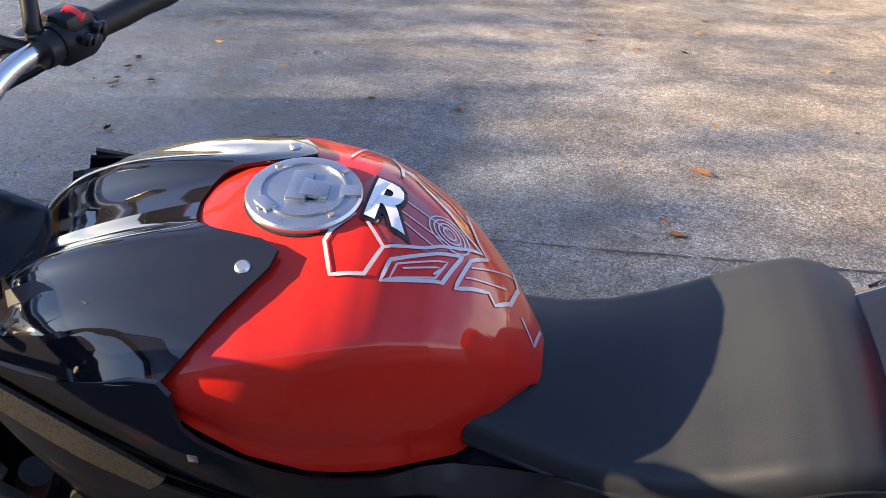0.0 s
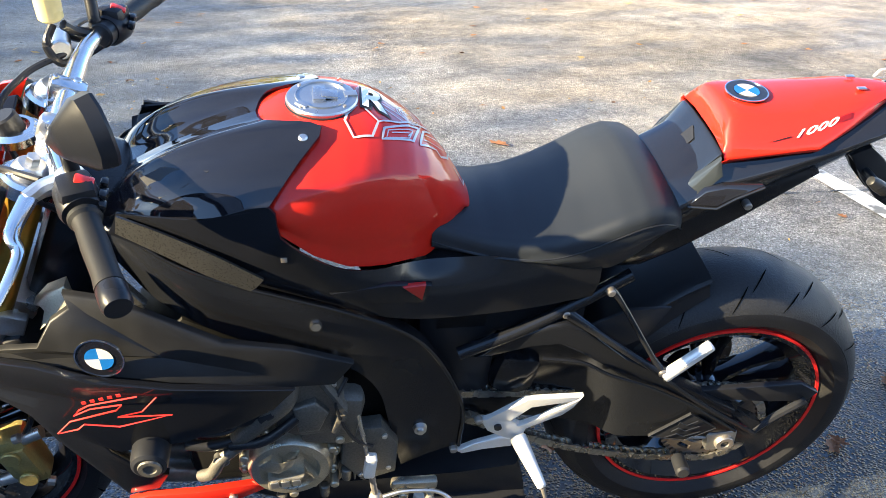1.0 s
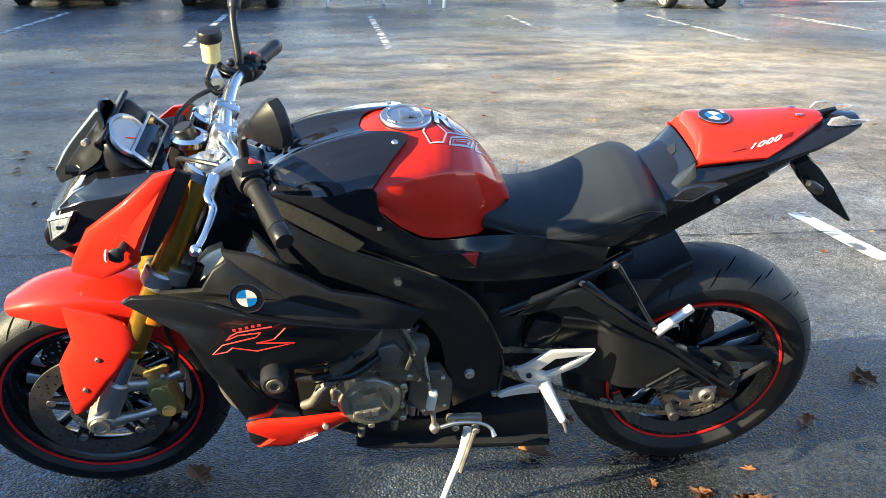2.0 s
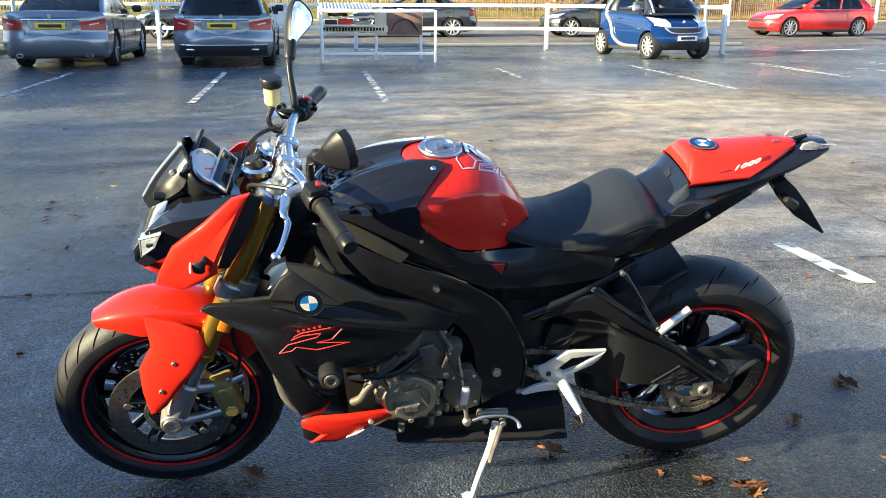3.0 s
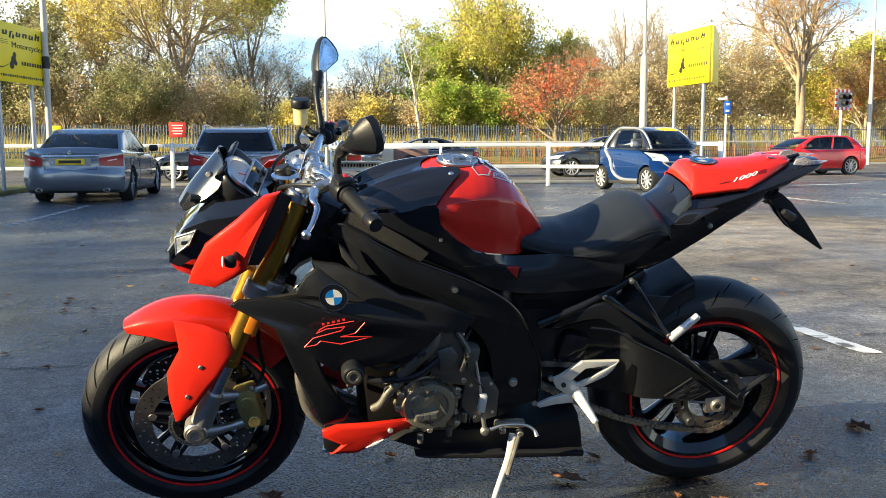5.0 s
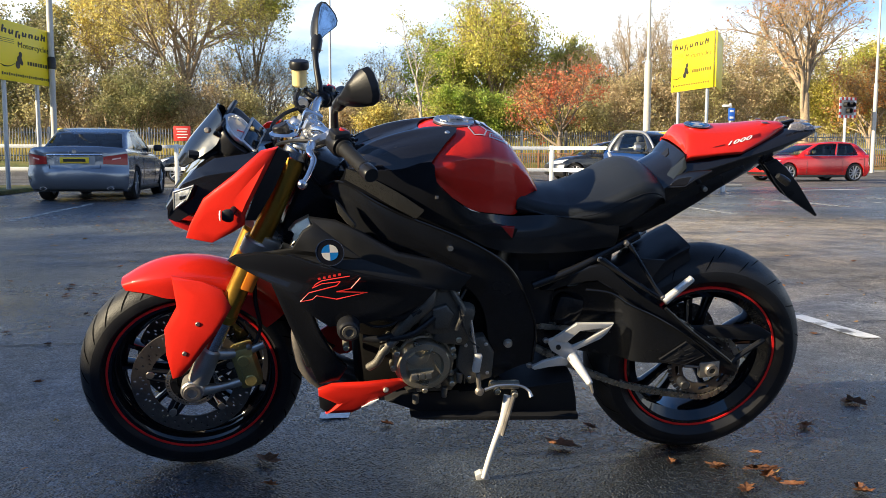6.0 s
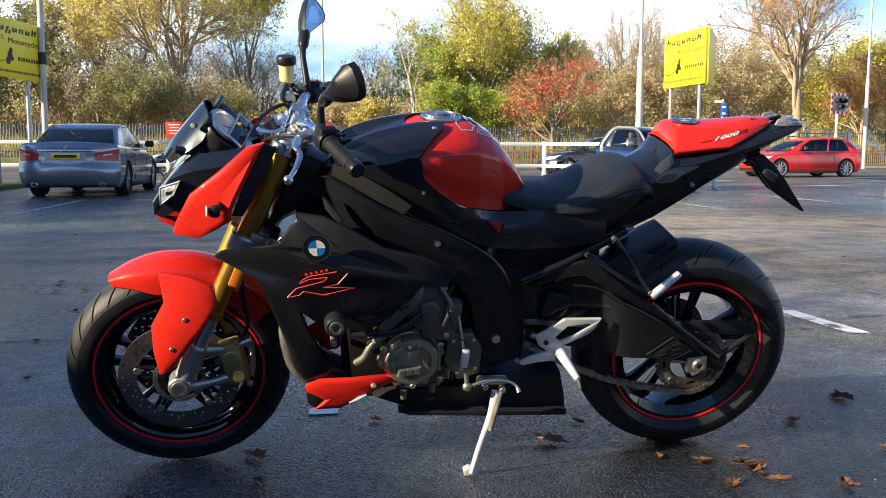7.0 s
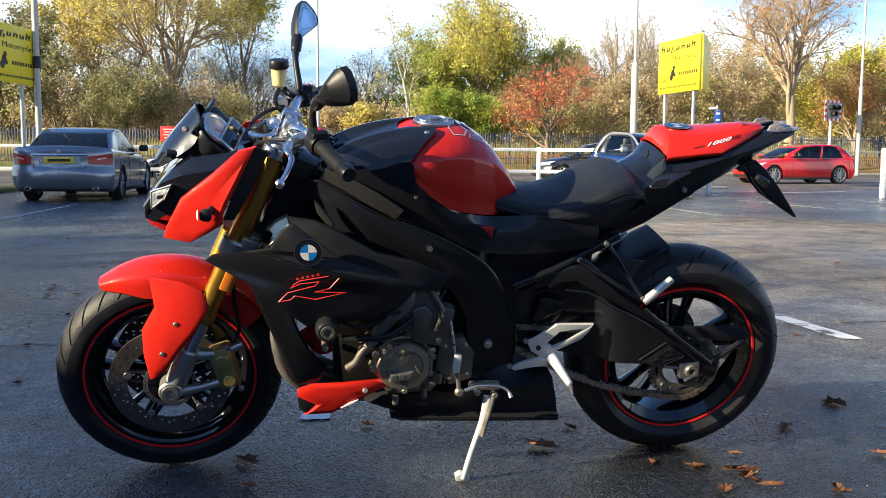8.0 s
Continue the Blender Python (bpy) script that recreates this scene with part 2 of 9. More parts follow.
LEAF_DRY = material("fallen_leaf", (0.27, 0.120, 0.055), 0.7, var=0.35, scale=20, bump=0.4, bscale=90, random_tone=0.35)

PAINT_RED = material("red_lacquer", (0.55, 0.018, 0.010), 0.40, spec=0.10, var=0.05, scale=3, coat=0.65, rvar=0.04)
SEMI_BLACK = material("semi_gloss_black_plastic", (0.0080, 0.0085, 0.0105), 0.16, var=0.1, scale=8, rvar=0.04, bump=0.02, bscale=300)
PAINT_BLACK = material("gloss_black_lacquer", (0.0065, 0.0068, 0.0095), 0.06, spec=0.22, var=0.1, scale=3, coat=0.8, rvar=0.02)
MATT_BLACK = material("matt_black_plastic", (0.0145, 0.0152, 0.0180), 0.36, spec=0.30, var=0.15, scale=14, bump=0.12, bscale=700)
GRAIN_BLACK = material("grained_black_plastic", (0.0125, 0.0128, 0.0140), 0.42, spec=0.30, var=0.2, scale=20, bump=0.12, bscale=600)
FRAME_BLACK = material("black_coated_aluminium", (0.0085, 0.0092, 0.0115), 0.20, 0.0, spec=0.40, var=0.15, scale=9, bump=0.06, bscale=500)
VINYL = material("seat_vinyl", (0.0165, 0.0195, 0.0245), 0.46, spec=0.36, var=0.12, scale=6, bump=0.18, bscale=900)
RUBBER = material("tyre_rubber", (0.0115, 0.0120, 0.0145), 0.42, spec=0.36, var=0.25, scale=10, bump=0.2, bscale=300, second=(0.022, 0.021, 0.021), second_at=0.62, second_scale=7)
TREAD = material("scuffed_tread", (0.020, 0.0205, 0.0225), 0.50, spec=0.35, var=0.35, scale=14, bump=0.3, bscale=260, second=(0.040, 0.040, 0.039), second_at=0.62, second_scale=5)
GROOVE = material("tread_groove", (0.002, 0.002, 0.002), 0.95, var=0.1, spec=0.05)
GRIP = material("grip_rubber", (0.012, 0.012, 0.012), 0.55, var=0.15, bump=0.15, bscale=700, spec=0.35)
CHROME = material("polished_aluminium", (0.78, 0.78, 0.78), 0.20, 1.0, var=0.06, scale=10)
SILVER = material("brushed_aluminium", (0.62, 0.61, 0.59), 0.34, 1.0, var=0.12, scale=15, bump=0.08, bscale=400)
BRIGHT = material("bead_blasted_aluminium", (0.72, 0.71, 0.69), 0.40, 0.4, var=0.10, scale=18, bump=0.06, bscale=500)
FORK_CAST = material("fork_casting", (0.50, 0.48, 0.45), 0.36, 0.85, var=0.15, scale=14, bump=0.15, bscale=350)
SCALES = material("scale_printed_plastic", (0.026, 0.0255, 0.024), 0.32, var=0.25, scale=420, bump=0.18, bscale=420)
CAST = material("cast_aluminium", (0.43, 0.395, 0.32), 0.33, 0.8, var=0.2, scale=14, bump=0.25, bscale=380)
ENGINE = material("dark_engine_casting", (0.13, 0.122, 0.108), 0.46, 0.6, var=0.3, scale=12, bump=0.3, bscale=300)
ENGINE_DARK = material("oily_black_casting", (0.008, 0.008, 0.008), 0.55, 0.0, spec=0.15, var=0.3, scale=12, bump=0.2, bscale=300)
DISC = material("brown_disc_steel", (0.17, 0.148, 0.130), 0.40, 0.75, var=0.25, scale=25)
GOLD = material("gold_anodised", (0.50, 0.29, 0.05), 0.32, 0.9, var=0.12, scale=8)
BRASS = material("caliper_gold", (0.42, 0.34, 0.13), 0.45, 0.7, var=0.2, scale=16, bump=0.1, bscale=300)
STEEL = material("brake_disc_steel", (0.31, 0.285, 0.26), 0.42, 0.75, var=0.2, scale=25)
CHAIN = material("oiled_chain", (0.40, 0.38, 0.34), 0.30, 0.9, var=0.4, scale=40)
DARK_RED = material("red_reflector", (0.35, 0.01, 0.01), 0.25, var=0.1, coat=0.6)
STRIPE = material("rim_stripe_red", (0.75, 0.02, 0.02), 0.35, var=0.05)
STICKER_RED = material("sticker_red", (0.80, 0.035, 0.03), 0.35, var=0.05)
AMBER = material("amber_reflector", (0.70, 0.20, 0.02), 0.2, var=0.1, coat=0.7)
CREAM = material("cream_fluid_tank", (0.80, 0.66, 0.30), 0.35, var=0.08)
LOGO_WHITE = material("enamel_white", (0.80, 0.80, 0.80), 0.2, var=0.03, coat=0.8)
LOGO_BLUE = material("enamel_blue", (0.02, 0.22, 0.65), 0.2, var=0.03, coat=0.8)
PAD_CLEAR = material("tank_pad_print", (0.36, 0.030, 0.026), 0.22, var=0.15, scale=12, coat=0.9)
PAD_GREY = material("tank_pad_grey_line", (0.48, 0.48, 0.50), 0.3, var=0.08, coat=0.5)
CAP_GREY = material("fuel_cap_grey", (0.42, 0.45, 0.49), 0.30, 0.95, var=0.08, scale=20, bump=0.08, bscale=600)
LENS = material("lamp_lens", (0.75, 0.76, 0.78), 0.08, 0.0, var=0.05, coat=1.0)
SMOKE = material("smoked_screen", (0.008, 0.009, 0.011), 0.07, var=0.05, coat=0.8)
LAMP_FACE = material("lamp_reflector", (0.62, 0.66, 0.72), 0.18, 0.75, var=0.25, scale=60, coat=0.8)
DIAL = material("dial_glass", (0.42, 0.43, 0.45), 0.16, var=0.1, coat=1.0)
MIRROR = material("mirror_glass", (0.9, 0.9, 0.9), 0.03, 1.0, var=0.01, rvar=0.01)
TAIL_LENS = material("tail_lens", (0.74, 0.70, 0.71), 0.12, var=0.1, coat=0.3, transmission=0.7)
CAR_SILVER = material("car_silver", (0.185, 0.215, 0.265), 0.26, 0.5, var=0.02, coat=0.8, rvar=0.015)
CAR_BLACK = material("car_black", (0.014, 0.016, 0.022), 0.25, 0.2, var=0.02, coat=1.0, rvar=0.015)
CAR_BLUE = material("car_blue", (0.004, 0.032, 0.14), 0.24, 0.4, var=0.02, coat=0.6, rvar=0.015)
CAR_RED = material("car_red", (0.60, 0.014, 0.016), 0.26, 0.1, var=0.02, coat=1.0, rvar=0.015)
CAR_GLASS = material("car_glass", (0.022, 0.026, 0.030), 0.06, var=0.05, rvar=0.02)
CAR_LAMP_PALE = material("car_lamp_pale", (0.72, 0.42, 0.42), 0.25, var=0.1, coat=0.5)
SEAT_CLOTH = material("car_seat_cloth", (0.10, 0.10, 0.105), 0.85, var=0.15, scale=30)


def pane_material(name, tint):
    """Thin window glass: tinted see-through with a mirror-like face."""
    m = bpy.data.materials.new(name)
    m.use_nodes = True
    t = m.node_tree
    t.nodes.clear()
    out, mix = t.nodes.new("ShaderNodeOutputMaterial"), t.nodes.new("ShaderNodeMixShader")
    clear, gloss, edge = t.nodes.new("ShaderNodeBsdfTransparent"), t.nodes.new("ShaderNodeBsdfGlossy"), t.nodes.new("ShaderNodeFresnel")
    clear.inputs["Color"].default_value = (*tint, 1)
    gloss.inputs["Roughness"].default_value = 0.02
    edge.inputs["IOR"].default_value = 1.55
    for a, b in ((edge.outputs[0], mix.inputs[0]), (clear.outputs[0], mix.inputs[1]), (gloss.outputs[0], mix.inputs[2]), (mix.outputs[0], out.inputs["Surface"])):
        t.links.new(a, b)
    return m


CAR_PANE = pane_material("car_window", (0.88, 0.92, 0.90))
PRIVACY_PANE = pane_material("car_privacy_window", (0.10, 0.11, 0.12))
CAR_TRIM = material("car_trim", (0.02, 0.02, 0.02), 0.6, var=0.1)
CAR_TYRE = material("car_tyre", (0.018, 0.018, 0.018), 0.8, var=0.15)
CAR_RIM = material("car_rim", (0.45, 0.45, 0.46), 0.4, 0.7, var=0.1)
CAR_LAMP = material("car_lamp_red", (0.34, 0.010, 0.012), 0.35, var=0.1, coat=0.25)
CAR_LAMP_CLEAR = material("car_lamp_clear", (0.70, 0.71, 0.72), 0.12, 0.2, var=0.1, coat=1.0)
PLATE_YELLOW = material("plate_yellow", (0.80, 0.58, 0.03), 0.4, var=0.04)
PLATE_WHITE = material("plate_white", (0.78, 0.78, 0.76), 0.4, var=0.04)
RENDERED = material("pale_rendered_wall", (0.52, 0.50, 0.47), 0.85, var=0.12, scale=2, bump=0.3, bscale=60)
BRICK = material("dark_cladding", (0.055, 0.058, 0.065), 0.85, var=0.25, scale=3, bump=0.4, bscale=20)


# ---- shaping helpers ----
def part(name, bm, mat, parent=None, label="", xf=None, smooth=True):
    """One mesh object from a bmesh, under its thing or part."""
    if xf is not None:
        bmesh.ops.transform(bm, matrix=xf, verts=bm.verts)
    me = bpy.data.meshes.new(name)
    bmesh.ops.recalc_face_normals(bm, faces=bm.faces)
    bm.to_mesh(me)
    bm.free()
    for m in mat if isinstance(mat, (list, tuple)) else (mat,):
        me.materials.append(m)
    if smooth:
        me.polygons.foreach_set("use_smooth", [True] * len(me.polygons))
        me.set_sharp_from_angle(angle=radians(34))
    ob = new(name, me)
    ob.parent = parent
    if label:
        ob["label"] = label
    return ob


def empty(name, m=None, label="", category="", group="", kind=""):
    ob = new(name)
    ob.empty_display_size = 0.05
    if m is not None:
        ob.matrix_basis = m
    return tagged(ob, label, category, group, kind)


def box(size, at=(0, 0, 0), bevel=0.0, rot=(0, 0, 0), bm=None, segs=2):
    bm = bm or bmesh.new()
    tmp = bmesh.new()
    bmesh.ops.create_cube(tmp, size=1)
    bmesh.ops.scale(tmp, vec=size, verts=tmp.verts)
    if bevel:
        bmesh.ops.bevel(tmp, geom=tmp.edges[:], offset=bevel, segments=segs, affect="EDGES", profile=0.5)
    bmesh.ops.transform(tmp, matrix=pose(*at, *rot), verts=tmp.verts)
    return merge(bm, tmp)


def merge(bm, other):
    me = bpy.data.meshes.new("joined")
    other.to_mesh(me)
    other.free()
    bm.from_mesh(me)
    bpy.data.meshes.remove(me)
    return bm


def lathe(profile, segs=48, axis="y", at=(0, 0, 0), bm=None, closed=False):
    """Turns (radius, along) pairs about an axis."""
    bm = bm or bmesh.new()
    rings = []
    for r, a in profile:
        ring = []
        for i in range(segs):
            u, v = r * math.cos(2 * math.pi * i / segs), r * math.sin(2 * math.pi * i / segs)
            p = {"y": (u, a, v), "z": (u, v, a), "x": (a, u, v)}[axis]
            ring.append(bm.verts.new((p[0] + at[0], p[1] + at[1], p[2] + at[2])))
        rings.append(ring)
    pairs = list(zip(rings, rings[1:])) + ([(rings[-1], rings[0])] if closed else [])
    for a, c in pairs:
        for i in range(segs):
            bm.faces.new((a[i], a[(i + 1) % segs], c[(i + 1) % segs], c[i]))
    if not closed:
        for ring, (r, _) in ((rings[0], profile[0]), (rings[-1], profile[-1])):
            if r > 1e-4:
                bm.faces.new(ring)
    bmesh.ops.remove_doubles(bm, verts=bm.verts, dist=1e-6)
    return bm


def cylinder(a, b, r, r2=None, segs=20, bm=None, bevel=0.0):
    """A bar from a to b, with softened ends."""
    a, b = Vector(a), Vector(b)
    d = b - a
    r2 = r if r2 is None else r2
    e = min(bevel, r * 0.6, d.length * 0.4)
    prof = [(r - e, 0), (r, e), (r2, d.length - e), (r2 - e, d.length)] if e else [(r, 0), (r2, d.length)]
    tmp = lathe(prof, segs, "z")
    q = d.to_track_quat("Z", "Y").to_matrix().to_4x4()
    bmesh.ops.transform(tmp, matrix=Matrix.Translation(a) @ q, verts=tmp.verts)
    return merge(bm or bmesh.new(), tmp)


def curve_points(points, steps=6):
    """Catmull-Rom points through the given ones."""
    p = [Vector(v) for v in points]
    p = [2 * p[0] - p[1], *p, 2 * p[-1] - p[-2]]
    out = []
    for i in range(1, len(p) - 2):
        for k in range(steps):
            t = k / steps
            out.append(0.5 * ((2 * p[i]) + (p[i + 1] - p[i - 1]) * t + (2 * p[i - 1] - 5 * p[i] + 4 * p[i + 1] - p[i + 2]) * t * t
                              + (3 * p[i] - p[i - 1] - 3 * p[i + 1] + p[i + 2]) * t ** 3))
    out.append(p[-2])
    return out


def tube(points, r, segs=10, steps=6, bm=None, closed=False, flat=1.0):
    """A round (or flattened) bar along a smooth line; r may be a list, one for each given point."""
    bm = bm or bmesh.new()
    pts = curve_points(points, steps) if steps > 1 else [Vector(v) for v in points]
    n = len(pts)
    radius = [r] * n if not isinstance(r, (list, tuple)) else [float(np.interp(i / (n - 1) * (len(r) - 1), range(len(r)), r)) for i in range(n)]
    up = Vector((0.13, 0.21, 0.97))
    rings = []
    for i, p in enumerate(pts):
        d = (pts[min(i + 1, n - 1)] - pts[max(i - 1, 0)]).normalized()
        s = d.cross(up).normalized()
        u = s.cross(d).normalized()
        rings.append([bm.verts.new(p + radius[i] * (s * math.cos(2 * math.pi * k / segs) + flat * u * math.sin(2 * math.pi * k / segs))) for k in range(segs)])
    for a, c in zip(rings, rings[1:]):
        for k in range(segs):
            bm.faces.new((a[k], a[(k + 1) % segs], c[(k + 1) % segs], c[k]))
    bm.faces.new(rings[0])
    bm.faces.new(rings[-1])
    return bm


def plate(outline, thick, bevel=0.0, dome=0.0, bm=None, side=-1):
    """A flat or cambered plate from its outline of (x, y, z) points seen from the bike's side; it grows inwards by thick. dome: how far the middle swells out."""
    tmp = bmesh.new()
    pts = [Vector(p) for p in outline]
    outer = [tmp.verts.new(p) for p in pts]
    mid = sum(pts, Vector()) / len(pts)
    inner = [tmp.verts.new(p + Vector((0, -side * thick, 0))) for p in pts]
    n = len(pts)
    if dome:
        rim = [tmp.verts.new(mid.lerp(p, 0.72) + Vector((0, side * dome * 0.75, 0))) for p in pts]
        for i in range(n):
            tmp.faces.new((outer[i], outer[(i + 1) % n], rim[(i + 1) % n], rim[i]))
        face = tmp.faces.new(rim)
        bmesh.ops.poke(tmp, faces=[face])
    else:
        tmp.faces.new(outer)
    tmp.faces.new(inner[::-1])
    for i in range(n):
        tmp.faces.new((outer[i], inner[i], inner[(i + 1) % n], outer[(i + 1) % n]))
    if bevel:
        edges = [e for e in tmp.edges if all(v in outer for v in e.verts) and len(e.link_faces) == 2 and any(set(f.verts) & set(inner) for f in e.link_faces)]
        bmesh.ops.bevel(tmp, geom=edges, offset=bevel, segments=2, affect="EDGES", profile=0.5)
    return merge(bm or bmesh.new(), tmp)


def skin(rows, thick=0.004, fine=3, bm=None, crisp=False):
    """A smooth shell through rows of points (all of one length), with a thickness along its normals."""
    grid = [curve_points(r, fine) if fine > 1 else [Vector(p) for p in r] for r in rows]
    if fine > 1 and not crisp:
        cols = [curve_points([row[j] for row in grid], fine) for j in range(len(grid[0]))]
        grid = [[c[i] for c in cols] for i in range(len(cols[0]))]
    tmp = bmesh.new()
    vs = [[tmp.verts.new(p) for p in row] for row in grid]
    for a, c in zip(vs, vs[1:]):
        for j in range(len(a) - 1):
            try:
                tmp.faces.new((a[j], a[j + 1], c[j + 1], c[j]))
            except ValueError:
                pass
    bmesh.ops.remove_doubles(tmp, verts=tmp.verts, dist=1e-5)
    bmesh.ops.recalc_face_normals(tmp, faces=tmp.faces)
    if thick:
        bmesh.ops.solidify(tmp, geom=tmp.faces[:], thickness=thick)
    return merge(bm or bmesh.new(), tmp)


def mirrored(bm):
    """Adds the mirror image across the bike's middle."""
    tmp = bm.copy()
    bmesh.ops.scale(tmp, vec=(1, -1, 1), verts=tmp.verts)
    bmesh.ops.reverse_faces(tmp, faces=tmp.faces)
    return merge(bm, tmp)


def text_mesh(words, size, depth=0.002, shear=0.0):
    """Words as a mesh in the x-y plane, from the built-in font."""
    cu = bpy.data.curves.new("words", "FONT")
    cu.body, cu.size, cu.extrude, cu.shear, cu.resolution_u = words, size, depth, shear, 2
    cu.align_x, cu.align_y = "CENTER", "CENTER"
    ob = bpy.data.objects.new("words", cu)
    me = bpy.data.meshes.new_from_object(ob)
    bpy.data.objects.remove(ob)
    bm = bmesh.new()
    bm.from_mesh(me)
    bpy.data.meshes.remove(me)
    return bm


def project(ob, points, lift=0.002, side=-1):
    """Lays (x, z) points on the outer side of a part, a little proud of it."""
    tree_ = BVHTree.FromPolygons([v.co for v in ob.data.vertices], [p.vertices for p in ob.data.polygons])
    out = []
    for x, z in points:
        hit = tree_.ray_cast(Vector((x, side * 2, z)), Vector((0, -side, 0)))[0]
        out.append((x, hit.y + side * lift if hit else side * 0.15, z))
    return out

# ---- ground, road, boundary ----
def sheet(name, x0, x1, y0, y1, z, mat, nx=1, ny=1, parent=None):
    bm = bmesh.new()
    vs = [[bm.verts.new((x0 + (x1 - x0) * i / nx, y0 + (y1 - y0) * j / ny, z)) for i in range(nx + 1)] for j in range(ny + 1)]
    for j in range(ny):
        for i in range(nx):
            bm.faces.new((vs[j][i], vs[j][i + 1], vs[j + 1][i + 1], vs[j + 1][i]))
    return part(name, bm, mat, parent)


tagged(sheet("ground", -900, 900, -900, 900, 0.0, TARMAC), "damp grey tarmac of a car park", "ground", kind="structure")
bm = box((160, 24.0, 0.006), (10, 34.3, 0.003))
tagged(part("road", bm, ROAD), "pale worn road beyond the white rail", "road", kind="structure")
tagged(part("kerb", box((60, 0.14, 0.09), (-18, 22.35, 0.045), 0.02), KERB), "low stone kerb along the road", "kerb", kind="structure")
tagged(part("kerb", box((160, 0.16, 0.12), (10, 46.3, 0.06), 0.02), KERB), "stone kerb at the far side of the road", "kerb", kind="structure")
# grassy bank behind the far pavement
bm = bmesh.new()
random.seed(4)
for i in range(81):
    x = -70 + 2 * i
    for j, (y, z) in enumerate(((46.4, 0.10), (48, 0.12), (50, 0.35), (54, 0.9), (60, 1.4), (75, 1.8), (120, 2.0))):
        bm.verts.new((x, y + random.uniform(-0.2, 0.2) * (j > 0), z + random.uniform(-0.1, 0.1) * (j > 1)))
bm.verts.ensure_lookup_table()
for i in range(80):
    for j in range(6):
        a = i * 7 + j
        bm.faces.new((bm.verts[a], bm.verts[a + 7], bm.verts[a + 8], bm.verts[a + 1]))
tagged(part("bank", bm, GRASS), "rough grassy bank behind the road", "bank", kind="structure")
tagged(part("grass_strip", box((8, 5.2, 0.10), (-11.2, 19.3, 0.05), 0.03), GRASS), "patch of grass by the parking bays", "grass", kind="structure")


def painted_line(x0, y0, x1, y1, w, paint=None):
    """A worn stripe of paint with frayed edges."""
    a, b = Vector((x0, y0)), Vector((x1, y1))
    d = (b - a).normalized()
    n = Vector((-d.y, d.x))
    steps = max(4, int((b - a).length / 0.05))
    bm = bmesh.new()
    rnd = random.Random(int(x0 * 100 + y0 * 10))
    prev = None
    for i in range(steps + 1):
        p = a.lerp(b, i / steps)
        l, r = p + n * (w / 2 + rnd.uniform(-0.008, 0.006)), p - n * (w / 2 + rnd.uniform(-0.008, 0.006))
        cur = [bm.verts.new((l.x, l.y, 0.004)), bm.verts.new((r.x, r.y, 0.004))]
        if prev:
            bm.faces.new((prev[0], cur[0], cur[1], prev[1]))
        prev = cur
    return tagged(part("bay_line", bm, paint or LINE, smooth=False), "worn white parking bay line on the tarmac", "line", "bay lines", "structure")


for x, y0, y1 in ((-4.45, 9.9, 14.3), (-1.83, 9.4, 14.2), (0.655, 9.3, 14.5), (3.22, 12.3, 14.7), (6.05, 10.4, 15.2), (9.05, 12.3, 15.7), (-7.0, 9.9, 14.3), (11.6, 12.5, 15.8)):
    painted_line(x, y0, x + 0.02, y1, 0.10, WORN_LINE)
painted_line(2.31, 1.42, 2.255, 2.16, 0.105)
painted_line(-0.385, 0.44, -0.285, 0.43, 0.07)
painted_line(*(8.844, 15.537), *(8.996, 12.231), 0.10, WORN_LINE)
painted_line(*(10.326, 14.231), *(10.638, 13.113), 0.10, WORN_LINE)
painted_line(*(12.152, 19.664), *(14.610, 20.419), 0.16)
TAR = material("tar_joint", (0.022, 0.021, 0.020), 0.55, var=0.2, scale=20)
for x0, y0, x1, y1, w in ((-4.2, 1.70, 0.1, 1.80, 0.012), (0.1, 1.80, 1.26, 1.83, 0.014), (1.26, 1.83, 5.2, 1.87, 0.012), (3.21, 3.15, 3.14, 2.48, 0.010), (3.14, 2.48, 3.22, 1.86, 0.010)):
    ob = painted_line(x0, y0, x1, y1, w, TAR)
    ob.name = "tar_joint"
    tagged(ob, "thin dark joint in the tarmac", "joint", "tarmac joints", "structure")
for x in (13.5, 17.0, 20.5, 24.0):
    painted_line(x, 25.2, x + 2.0, 25.3, 0.12)
for x in range(-20, 40, 6):
    painted_line(x, 34.0, x + 2.4, 34.0, 0.12)


# ---- white rail fence ----
def rail_fence(points, posts_at):
    fence = empty("rail_fence", None, "white painted two-rail metal fence by the car park", "fence")
    for (x0, y0), (x1, y1) in zip(points, points[1:]):
        d = math.degrees(math.atan2(y1 - y0, x1 - x0))
        ln = math.hypot(x1 - x0, y1 - y0)
        for z in (1.10, 0.52):
            part("rail", box((ln, 0.05, 0.09), ((x0 + x1) / 2, (y0 + y1) / 2, z), 0.008, (0, 0, d)), WHITE, fence)
    for x, y in posts_at:
        part("post", box((0.10, 0.10, 1.17), (x, y, 0.585), 0.010), WHITE, fence)
    return fence


rail_fence([(-16, 22.3), (-4.04, 21.6), (5.85, 20.9), (9.65, 18.6)], [(-14.2, 22.2), (-9.2, 21.9), (-4.04, 21.6), (0.9, 21.25), (5.85, 20.9), (9.65, 18.6)])
rail_fence([(12.93, 16.45), (22.0, 14.0)], [(12.93, 16.45), (17.5, 15.2), (22.0, 14.0)])

